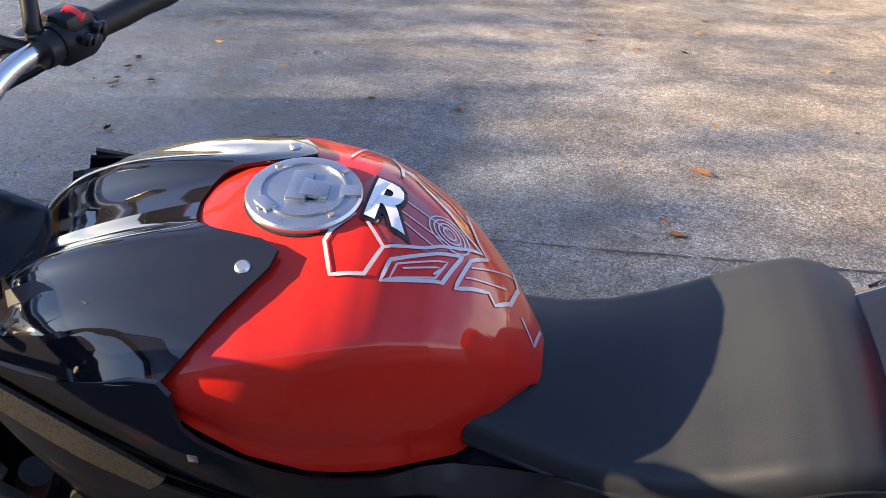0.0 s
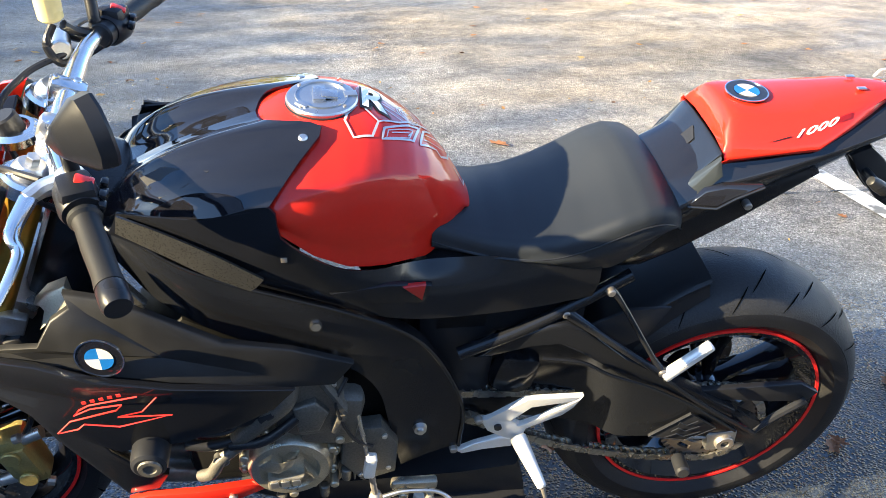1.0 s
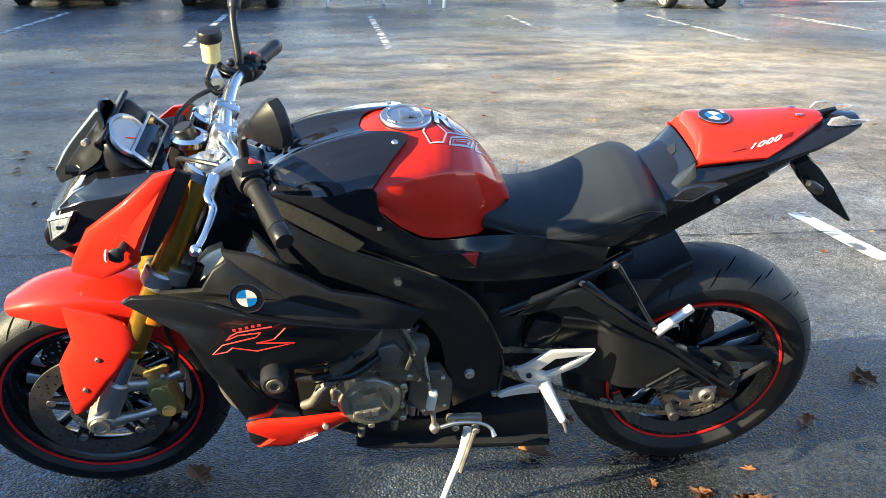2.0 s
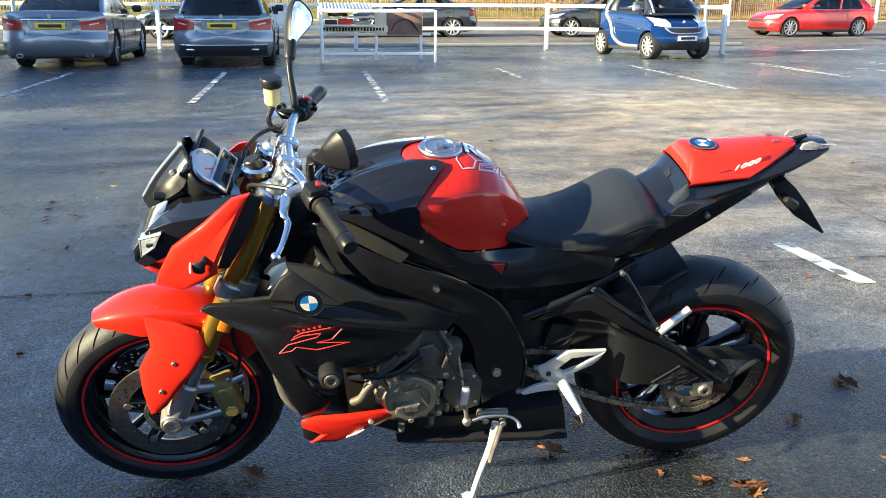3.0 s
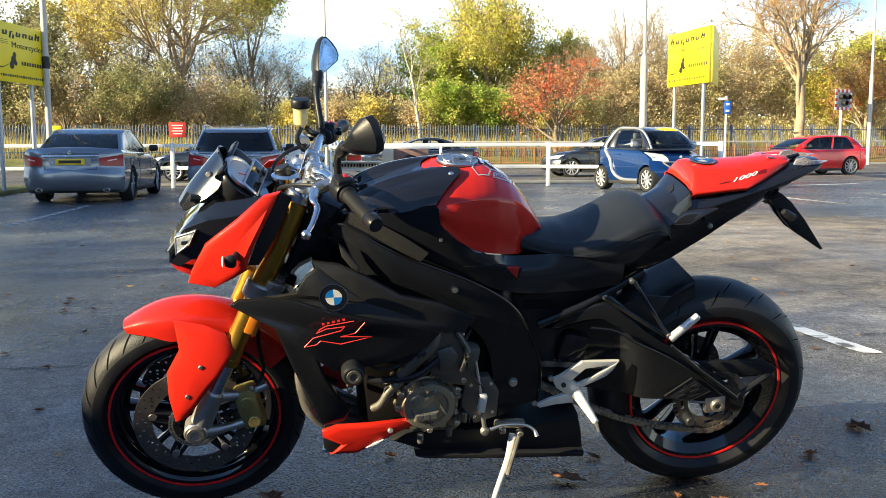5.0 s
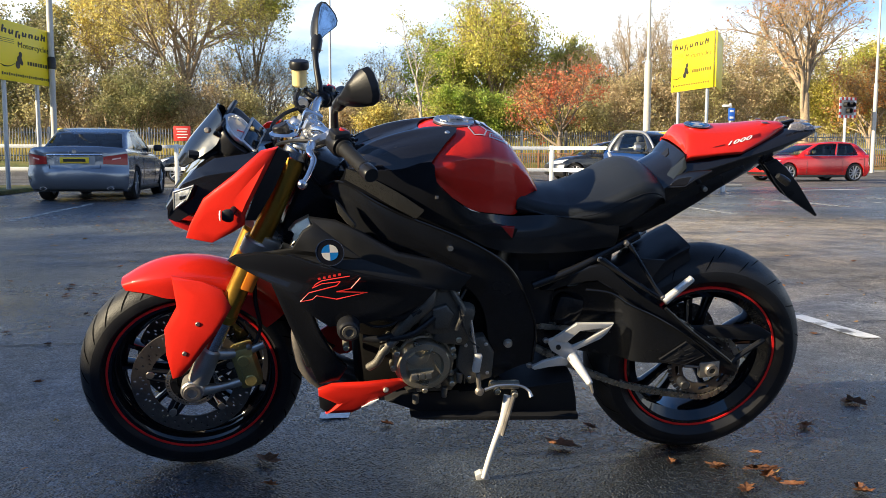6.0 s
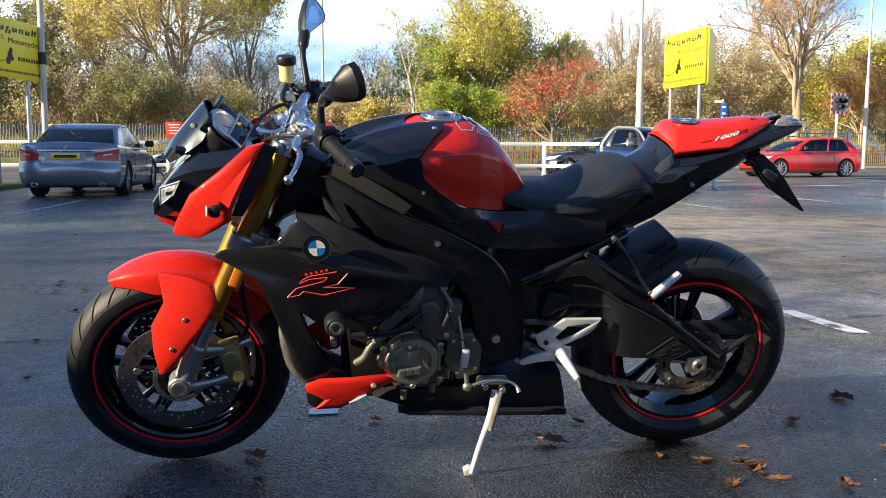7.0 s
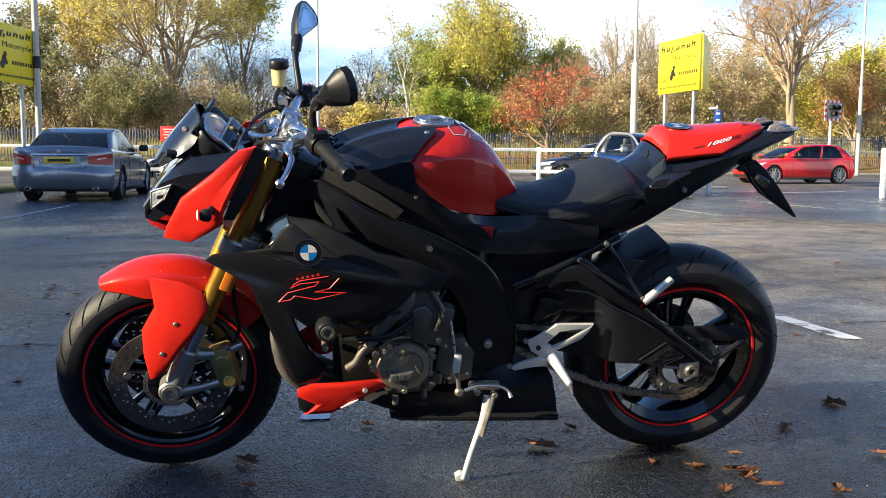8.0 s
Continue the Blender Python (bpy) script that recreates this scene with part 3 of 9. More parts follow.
# display frame with shelves of goods and a banner, in front of the rail
BANNER = material("banner_cream", (0.78, 0.70, 0.55), 0.7, var=0.15, scale=3, second=(0.55, 0.45, 0.36), second_at=0.58, second_scale=1.5)
BANNER_DARK = material("banner_photo", (0.20, 0.12, 0.10), 0.6, var=0.5, scale=5)
BANNER_BLACK = material("banner_machine", (0.03, 0.028, 0.03), 0.6, var=0.4, scale=9)
CORRUGATED = material("corrugated_sheet", (0.50, 0.52, 0.55), 0.45, 0.3, var=0.12, scale=4)
stand = empty("display_frame", None, "white tubular display frame with a faded advertising banner", "frame")
fx0, fx1, fy0, fy1 = -0.04, 2.27, 16.25, 17.15
for x, y, top in ((fx0, fy0, 1.05), (fx1, fy0, 1.05), (1.12, fy1, 1.02), (2.08, fy1, 1.02), (fx0, fy1, 1.16)):
    part("leg", box((0.055, 0.055, top), (x, y, top / 2), 0.008), WHITE, stand)
for x0, x1, y, z in ((fx0, fx1, fy0, 1.03), (fx0, fx1, fy1, 1.03), (fx0, fx1, fy1, 0.54), (fx0, fx1, fy0, 0.19)):
    part("bar", box((x1 - x0 + 0.055, 0.045, 0.055), ((x0 + x1) / 2, y, z), 0.006), WHITE, stand)
for x, z in ((fx0, 1.03), (fx1, 1.03), (1.6, 1.05)):
    part("bar", box((0.045, fy1 - fy0, 0.05), (x, (fy0 + fy1) / 2, z), 0.006), WHITE, stand)
tilt = math.degrees(math.atan2(0.10, fy1 - fy0))
sheet_ = part("slat_panel", box((1.06, 0.92, 0.02), (0.47, (fy0 + fy1) / 2, 1.115), 0.004, (tilt, 0, 0)), CORRUGATED, stand, "sloping corrugated grey panel")
for k in range(15):
    part("rib", box((0.030, 0.90, 0.022), (-0.02 + k * 0.070, (fy0 + fy1) / 2, 1.130), 0.006, (tilt, 0, 0)), CORRUGATED, sheet_)
banner = part("banner", box((1.02, 0.012, 0.50), (1.60, fy1 - 0.035, 0.775), 0.003), BANNER, stand, "faded cream banner")
part("banner_picture", box((0.76, 0.006, 0.49), (1.72, fy1 - 0.046, 0.775), 0.002), BANNER_DARK, banner, "dark faded picture")
bm = tube([(1.44, fy1 - 0.052, 0.60), (1.52, fy1 - 0.052, 0.74), (1.66, fy1 - 0.052, 0.84), (1.80, fy1 - 0.052, 0.83), (1.92, fy1 - 0.052, 0.72), (2.02, fy1 - 0.052, 0.58)], [0.02, 0.05, 0.07, 0.08, 0.07, 0.03], 8, 4, flat=0.03)
part("picture_shape", bm, BANNER_BLACK, banner, "plain dark shape in the picture")
board = part("lettered_board", box((1.40, 0.012, 0.13), (0.66, fy1 - 0.060, 0.645), 0.003), BANNER, stand, "cream board with plain dark bars")
rnd = random.Random(3)
for k in range(20):
    part("letter_bar", box((rnd.uniform(0.030, 0.050), 0.006, rnd.choice((0.055, 0.075))), (0.02 + k * 0.0655, fy1 - 0.069, 0.645)), BLACK, board, smooth=False)
for z in (0.90, 0.735):
    part("shelf", box((1.04, 0.50, 0.035), (0.52, fy1 - 0.32, z), 0.006), WHITE, stand, "white shelf")
for x, z, w, h, m_ in ((0.16, 0.755, 0.24, 0.09, BANNER_BLACK), (0.46, 0.755, 0.30, 0.11, SIGN_RED), (0.80, 0.755, 0.34, 0.07, SIGNAL_GREY), (0.30, 0.92, 0.40, 0.06, BANNER_BLACK), (0.78, 0.92, 0.30, 0.05, SIGNAL_GREY)):
    tagged(part("boxed_goods", box((w, 0.30, h), (x, fy1 - 0.30, z + h / 2), 0.012), m_), "small box of goods on the white shelf", "box", "goods on the shelf")
# hoarding boards behind the rail, left of the frame
b = tagged(part("advert_board", box((1.8, 0.05, 0.75), (-1.55, 21.9, 0.75), 0.006), WHITE), "white advert board on the rail fence", "board")
bm = bmesh.new()
for k in range(5):
    box((0.16, 0.01, 0.20), (-2.1 + k * 0.24, 21.868, 0.95), 0.0, (0, 0, 0), bm)
part("board_lettering", bm, BLACK, b, "plain dark bars", smooth=False)


# ---- yellow signs ----
def yellow_sign(x, y, z0, w, h, yaw, post_x, turn):
    """A board turned by yaw, with its twin set at an angle behind it, hinged at the nearer end."""
    s = empty("yellow_sign", pose(x, y, 0, 0, 0, yaw), "yellow advertising sign with black lettering on two grey posts", "sign", "yellow signs")
    part("board", box((w, 0.05, h), (0, 0, z0 + h / 2), 0.006), YELLOW, s, "yellow board")
    end = w / 2 if turn > 90 else -w / 2
    c = math.cos(radians(turn)), math.sin(radians(turn))
    k = 1 if turn > 90 else -1
    part("board", box((w, 0.05, h), (end + c[0] * w / 2 * abs(k), 0.06 + c[1] * w / 2, z0 + h / 2 + 0.01), 0.006, (0, 0, turn)), YELLOW, s, "second yellow board behind")
    for px in post_x:
        part("post", cylinder((px * w, 0.075, 0), (px * w, 0.075, z0 + h * 0.8), 0.05, None, 16), GALV, s, "grey steel post")
    bm = bmesh.new()
    heights = (0.13, 0.075, 0.07, 0.075, 0.11, 0.07, 0.075, 0.07, 0.075, 0.07, 0.075, 0.07, 0.12, 0.10)
    for k, f in enumerate(heights):
        drop = 0.045 if k in (4, 5) else 0.0
        box((w * 0.027, 0.008, h * f), (-w * 0.41 + k * w * 0.061 - (k % 2) * w * 0.008, -0.028, z0 + h * (0.79 + f / 2 - drop)), 0.0, (0, 20, 0), bm)
        if k % 2 == 0:
            box((w * 0.050, 0.007, h * 0.024), (-w * 0.39 + k * w * 0.061, -0.028, z0 + h * (0.80 if k % 4 else 0.85)), 0.0, (0, -12, 0), bm)
    for k in range(9):
        box((w * 0.030, 0.008, h * 0.065), (w * 0.04 + k * w * 0.050, -0.028, z0 + h * 0.345), 0.0, (0, 0, 0), bm)
    for k in range(22):
        box((w * 0.022, 0.008, h * (0.035 if k % 3 else 0.05)), (-w * 0.44 + k * w * 0.041, -0.028, z0 + h * 0.11), 0.0, (0, 0, 0), bm)
    for k in range(3):
        box((w * 0.26, 0.008, h * 0.006), (-w * 0.35, -0.028, z0 + h * (0.70 - 0.03 * k)), 0.0, (0, 0, 0), bm)
    tagged(part("lettering_bar", bm, BLACK, s, "plain dark bars of lettering", smooth=False), kind="stuff")
    bm = text_mesh("Motorcycles", 1.0, 0.004)
    wide = max(v.co.x for v in bm.verts) - min(v.co.x for v in bm.verts)
    bmesh.ops.scale(bm, vec=(w * 0.60 / wide, h * 0.14, 1), verts=bm.verts)
    part("word", bm, BLACK, s, "black lettering", pose(w * 0.155, -0.028, z0 + h * 0.635, 90, 0, 0), smooth=False)
    # a small dark machine shape and a swoosh
    bm = tube([(-w * 0.47, -0.03, z0 + h * 0.26), (-w * 0.40, -0.03, z0 + h * 0.235), (-w * 0.30, -0.03, z0 + h * 0.25), (-w * 0.22, -0.03, z0 + h * 0.30)], [0.01, 0.03, 0.02, 0.01], 6, 5, flat=0.5)
    for dx, dz, r in ((-0.16, 0.29, 0.050), (-0.125, 0.38, 0.055), (-0.105, 0.47, 0.036), (-0.085, 0.33, 0.03)):
        lathe([(0.0, -0.004), (w * r * 0.8, -0.004), (w * r * 0.8, 0.004), (0, 0.004)], 9, at=(w * dx, -0.03, z0 + h * dz), bm=bm)
    part("motif", bm, BLACK, s, "black motif")
    return s


yellow_sign(-7.060, 19.5, 2.529, 2.28, 1.319, 78, (-0.35, 0.27), 36)
yellow_sign(10.863, 23.5, 2.901, 2.45, 1.613, -84, (-0.38, 0.32), 145)


# ---- poles ----
def lamp_column(x, y, r0, r1, split, top, label, straps=False):
    c = empty("lamp_column", pose(x, y, 0), label, "lamp post", "lamp columns")
    part("base_tube", cylinder((0, 0, 0), (0, 0, split), r0, r0, 20), POLE, c)
    part("collar", cylinder((0, 0, split - 0.02), (0, 0, split + 0.10), r0 * 1.02, r1 * 1.05, 20), POLE, c)
    part("upper_tube", cylinder((0, 0, split), (0, 0, top), r1, r1 * 0.7, 16), POLE, c)
    if straps:
        part("strap", lathe([(r0 * 1.0, -0.05), (r0 * 1.35, -0.03), (r0 * 1.35, 0.20), (r0 * 1.0, 0.24)], 16, "z", (0, 0, 3.0), closed=True), BLACK, c, "black strap")
    return c


lamp_column(-6.756, 20.5, 0.072, 0.055, 4.6, 8.5, "pale grey lamp post with a black strap", True)
lamp_column(10.232, 25.5, 0.115, 0.055, 3.9, 9.0, "pale grey stepped lamp post")
lamp_column(0.345, 48.0, 0.085, 0.07, 5.0, 11.0, "thin grey lamp post behind the road")
lamp_column(31.197, 45.0, 0.11, 0.08, 5.0, 11.0, "pale concrete lamp post beyond the road")

# level-crossing signal
p = (28.853, 44.000, 3.633)
sig = empty("crossing_signal", pose(p[0], 44.0, 0, 0, 0, 18), "road signal with black board and red and white border", "signal")
part("post", cylinder((0, 0.1, 0), (0, 0.1, p[2]), 0.07, None, 14), WHITE, sig)
part("board", box((1.24, 0.05, 1.06), (0, 0, p[2]), 0.01), SIGNAL_GREY, sig, "plain dark grey board")
edge = [(-0.58 + 0.1657 * k, z) for z in (-0.49, 0.49) for k in range(8)] + [(x, -0.327 + 0.1635 * k) for x in (-0.58, 0.58) for k in range(5)]
for x, z in edge:
    part("border_block", box((0.163, 0.02, 0.161), (x, -0.035, p[2] + z), 0.003), SIGN_RED if (round((x + 0.58) / 0.1657) + round((z + 0.49) / 0.1635)) % 2 else WHITE, sig)
for x, z in ((-0.22, 0.16), (0.22, 0.16), (0.0, -0.18)):
    bm = lathe([(0.125, 0.0), (0.14, 0.0), (0.14, -0.26), (0.125, -0.26)], 18, at=(x, -0.02, p[2] + z), closed=True)
    lathe([(0.0, -0.03), (0.125, -0.03), (0.125, -0.01), (0.0, -0.01)], 18, at=(x, 0, p[2] + z), bm=bm)
    part("lamp_hood", bm, BLACK, sig, "black lamp hood")
part("cabinet", box((0.5, 0.55, 0.9), (0.55, 0.35, p[2]), 0.03), BLACK, sig)
# blue sign with a small camera arm
p = (20.078, 40.000, 3.000)
bs = empty("blue_sign", pose(p[0], 40.0, 0), "small blue sign with white marks on a white post", "sign")
part("post", cylinder((0, 0.04, 0), (0, 0.04, p[2] + 0.55), 0.05, None, 12), WHITE, bs)
part("plate", box((0.34, 0.03, 0.62), (0.05, 0, p[2]), 0.01), SIGN_BLUE, bs, "blue plate")
for z in (0.16, -0.16):
    part("mark", box((0.20, 0.01, 0.10), (0.05, -0.02, p[2] + z), 0.002), WHITE, bs)
part("arm", box((0.45, 0.12, 0.12), (-0.20, 0, p[2] + 0.42), 0.02), WHITE, bs)
# red notice on the palisade
p = (-8.078, 50.500, 2.105)
rn = empty("red_notice", pose(p[0], 50.5, 0), "red notice board with white lines on the palisade fence", "sign")
part("plate", box((0.95, 0.04, 0.85), (0, 0, p[2]), 0.01), SIGN_RED, rn, "red plate")
for k in range(4):
    part("line", box((0.62 - 0.1 * (k % 2), 0.01, 0.05), (0, -0.026, p[2] + 0.26 - 0.16 * k), 0.0), WHITE, rn)
um = empty("utility_marker", pose(-13.698, 47.0, 0), "small yellow utility marker on a post by the fence", "marker")
part("post", cylinder((0, 0.05, 0), (0, 0.05, 1.6), 0.05, None, 12), GALV, um)
part("plate", box((0.5, 0.3, 0.7), (0, 0, 1.898), 0.02), YELLOW, um, "yellow marker box")

# ---- palisade fence and railing ----
pal = empty("palisade_fence", None, "blue-grey steel palisade fence with pointed pales", "fence")
PAL_Y = 51.0


def bank_z(y):
    return float(np.interp(y, [46.4, 48, 50, 54, 60, 75, 120], [0.1, 0.12, 0.35, 0.9, 1.4, 1.8, 2.0]))


bm = bmesh.new()
x = -32.0
rnd = random.Random(3)
while x < 46:
    z0 = bank_z(PAL_Y) - 0.1
    h = 2.05 + rnd.uniform(-0.02, 0.02)
    v = [bm.verts.new((x + a, PAL_Y + b, z0 + c)) for a, b, c in ((-0.026, 0, 0), (0.0, -0.015, 0), (0.026, 0, 0), (0.026, 0, h - 0.10), (0.0, -0.015, h), (-0.026, 0, h - 0.10))]
    bm.faces.new((v[0], v[1], v[4], v[5]))
    bm.faces.new((v[1], v[2], v[3], v[4]))
    x += 0.155
tagged(part("pale", bm, FENCE_BLUE, pal, "row of steel pales", smooth=False), kind="stuff")
for k in range(29):
    part("post", box((0.12, 0.10, 2.15), (-32 + k * 2.75, PAL_Y + 0.08, bank_z(PAL_Y) + 0.9), 0.01), FENCE_BLUE, pal)
for z in (0.35, 1.65):
    part("rail", box((78, 0.05, 0.06), (7, PAL_Y + 0.04, bank_z(PAL_Y) + z), 0.005), FENCE_BLUE, pal)
rl = empty("roadside_railing", None, "rusty brown pedestrian railing along the far kerb", "railing")
bm = bmesh.new()
x = 4.0
while x < 44:
    box((0.022, 0.022, 0.85), (x, 46.9, 0.60), 0.0, (0, 0, 0), bm)
    x += 0.13
tagged(part("bar", bm, RUST, rl, "row of rusty upright bars", smooth=False), kind="stuff")
for z in (0.20, 1.03):
    part("rail", box((40, 0.05, 0.05), (24, 46.9, z), 0.005), RUST, rl)
for k in range(21):
    part("post", box((0.06, 0.06, 1.15), (4 + k * 2.0, 46.9, 0.57), 0.006), RUST, rl)
part("top_band", box((40, 0.04, 0.10), (24, 46.86, 1.36), 0.01), KERB, rl)
for k in range(21):
    part("band_post", box((0.05, 0.05, 0.3), (4 + k * 2.0, 46.9, 1.22), 0.005), RUST, rl)


def soft(t):
    t = min(1.0, max(0.0, t))
    return t * t * (3 - 2 * t)


# ---- trees ----
def leaf_part(name, clumps, size, seed, mat, parent, label, droop=0.0):
    """One mesh of many small leaves. clumps: (centre, spread, count); droop hangs them in strands."""
    rng = np.random.default_rng(seed)
    at = np.repeat(np.array([tuple(c[0]) for c in clumps]), [c[2] for c in clumps], axis=0)
    spread = np.repeat(np.array([c[1] for c in clumps]), [c[2] for c in clumps])[:, None]
    n = len(at)
    off = rng.normal(0, 1, (n, 3)) * (0.5, 0.5, 0.4) * spread
    if droop:
        off[:, :2] *= 0.42
        off[:, 2] = rng.uniform(-1.0, 0.25, n) * droop * 2.0
    u = rng.normal(0, 1, (n, 3)) * (1, 1, 1.8 if droop else 0.8)
    u /= np.linalg.norm(u, axis=1)[:, None]
    v = np.cross(u, rng.normal(0, 1, (n, 3)))
    v /= np.linalg.norm(v, axis=1)[:, None]
    w = (size * rng.uniform(0.6, 1.35, n))[:, None]
    h = w * rng.uniform(0.4, 0.75, n)[:, None]
    c = at + off
    co = np.stack([c - u * w * 0.5, c - v * h * 0.5, c + u * w * 0.5, c + v * h * 0.5], axis=1).reshape(-1, 3)
    me = bpy.data.meshes.new(name)
    me.vertices.add(4 * n)
    me.vertices.foreach_set("co", co.astype(np.float32).ravel())
    me.loops.add(4 * n)
    me.loops.foreach_set("vertex_index", np.arange(4 * n, dtype=np.int32))
    me.polygons.add(n)
    me.polygons.foreach_set("loop_start", np.arange(0, 4 * n, 4, dtype=np.int32))
    me.update(calc_edges=True)
    me.validate()
    me.materials.append(mat)
    ob = new(name, me)
    ob.parent = parent
    if parent:
        ob["label"] = label
        tagged(ob, kind="stuff")
    return ob


def limb(bm, a, d, length, r, rnd, depth, tips, bend=0.25, fan=3):
    """A tapering limb that bends and forks."""
    pts, p, q = [a], a.copy(), d.normalized()
    n = 4
    for k in range(n):
        q = (q + Vector((rnd.gauss(0, bend), rnd.gauss(0, bend), rnd.gauss(0, bend * 0.5) + 0.06)) * 0.6).normalized()
        p = p + q * length / n
        pts.append(p.copy())
    segs = 7 if r > 0.06 else 4 if r > 0.02 else 3
    tube(pts, [r * (1 - 0.55 * k / n) for k in range(n + 1)], segs, 1, bm)
    if depth == 0:
        tips.append(pts[-1])
        tips.append(pts[-2])
        return
    for k in range(fan + (1 if depth > 1 else 0)):
        t = rnd.randint(1, n) if k else n
        side = Vector((rnd.gauss(0, 1), rnd.gauss(0, 1), rnd.gauss(0.35, 0.5))).normalized()
        nd = (q * 0.75 + side * 0.75).normalized()
        limb(bm, pts[t], nd, length * rnd.uniform(0.5, 0.78), r * 0.5 * (1.0 if t == n else 0.8), rnd, depth - 1, tips, bend, fan)


def tree(name, x, y, height, trunk, seed, leaf, leaf_n, leaf_size, spread, depth=3, fan=3, bark=None, label="", lean=0.0, start=0.33, droop=0.0, z=None, clumps=0, crown_w=0.0, crown_low=0.3, wide=1.0):
    rnd = random.Random(seed)
    z = bank_z(y) - 0.05 if z is None else z
    ob = empty(name, pose(x, y, z), label, "tree", "trees")
    bm = bmesh.new()
    tips = []
    top = Vector((lean, rnd.uniform(-0.3, 0.3), height * start))
    tube([(0, 0, -0.1), top * 0.5 + Vector((rnd.uniform(-0.1, 0.1), 0, 0)), top], [trunk * 1.35, trunk, trunk * 0.85], 10, 3, bm)
    for k in range(fan + 1):
        a = 2 * math.pi * k / (fan + 1) + rnd.uniform(-0.4, 0.4)
        tilt = wide * (rnd.uniform(0.25, 0.75) if k else 0.1)
        d = Vector((math.cos(a) * tilt, math.sin(a) * tilt, 1))
        limb(bm, top, d, height * (1 - start) * rnd.uniform(0.36, 0.48) * (1 + 0.25 * (wide - 1)), trunk * 0.6, rnd, depth, tips, 0.3, fan)
    part("trunk", bm, bark or BARK, ob, "branching trunk")
    if leaf:
        cl = [(t, spread, max(1, int(leaf_n * rnd.uniform(0.3, 1.7)))) for t in tips]
        for _ in range(clumps):
            a, f = rnd.uniform(0, 2 * math.pi), rnd.random() ** 0.5
            hz = rnd.uniform(crown_low, 1.0)
            lump = 0.8 + 0.22 * math.sin(3 * a + seed + 4 * hz) + 0.16 * math.sin(7 * a + 2 * seed + 9 * hz)
            rr = lump * crown_w * f * math.sin(math.pi * min(0.97, 0.15 + 0.8 * (hz - crown_low) / (1 - crown_low))) ** 0.7
            cl.append((Vector((math.cos(a) * rr, math.sin(a) * rr, height * hz)), spread * rnd.uniform(0.5, 1.0), leaf_n * 3))
        leaf_part("crown", cl, leaf_size, seed, leaf, ob, "loose crown of small leaves", droop)
    return ob


def grow(rnd, height, r, fork, limbs, tilt, sprays, up=0.05, droop=0.0, lean=(0.0, 0.0), reach=0.62):
    """The wood of a tree, as tapering pieces (start, end, two radii, level): a stem up to the fork, limbs, and level after level of thinner shoots."""
    pieces = []
    levels = len(sprays)

    def shoot(p, d, length, r, level):
        n = 5 if level < 2 else 4 if level < levels else 3
        along = [(p, d)]
        wob = 0.09 + 0.05 * level
        for k in range(n):
            d = (d + Vector((rnd.gauss(0, wob), rnd.gauss(0, wob), rnd.gauss(0, wob * 0.7) + up - droop * level / levels))).normalized()
            q = p + d * (length / n)
            pieces.append((p, q, r * (1 - 0.6 * k / n), r * (1 - 0.6 * (k + 1) / n), level))
            p = q
            along.append((p, d))
        if level >= levels:
            return
        for j in range(sprays[level]):
            f = rnd.uniform(0.28, 1.0) if j else 1.0
            base, way = along[min(n, max(1, round(f * n)))]
            side = way.cross(Vector((rnd.gauss(0, 1), rnd.gauss(0, 1), rnd.gauss(0, 1)))).normalized()
            turn = rnd.uniform(0.35, 1.0) if j else rnd.uniform(0.1, 0.4)
            shoot(base, way * math.cos(turn) + side * math.sin(turn), length * rnd.uniform(0.50, 0.78) * (1.12 - 0.42 * f), r * (0.52 if j else 0.62) * (1.1 - 0.3 * f), level + 1)

    top = Vector((lean[0], lean[1], height * fork))
    p = Vector((0, 0, -0.15))
    n = 5
    for k in range(n):
        q = Vector((top.x * ((k + 1) / n) ** 1.4 + rnd.gauss(0, r * 0.25), top.y * ((k + 1) / n) ** 1.4, -0.15 + (top.z + 0.15) * (k + 1) / n))
        pieces.append((p, q, r * (1.3 - 0.45 * k / n), r * (1.3 - 0.45 * (k + 1) / n), 0))
        p = q
    for k in range(limbs):
        a = 2 * math.pi * (k + rnd.uniform(-0.3, 0.3)) / limbs
        out = rnd.uniform(*tilt) if k else tilt[0] * 0.4
        d = Vector((math.cos(a) * out + lean[0] * 0.05, math.sin(a) * out, 1)).normalized()
        start = pieces[rnd.choice((2, 3, 4, 4, 4))][1] if k > 1 else p
        shoot(start, d, height * (1 - fork) * reach * rnd.uniform(0.75, 1.05), r * rnd.uniform(0.42, 0.62), 0)
    return pieces


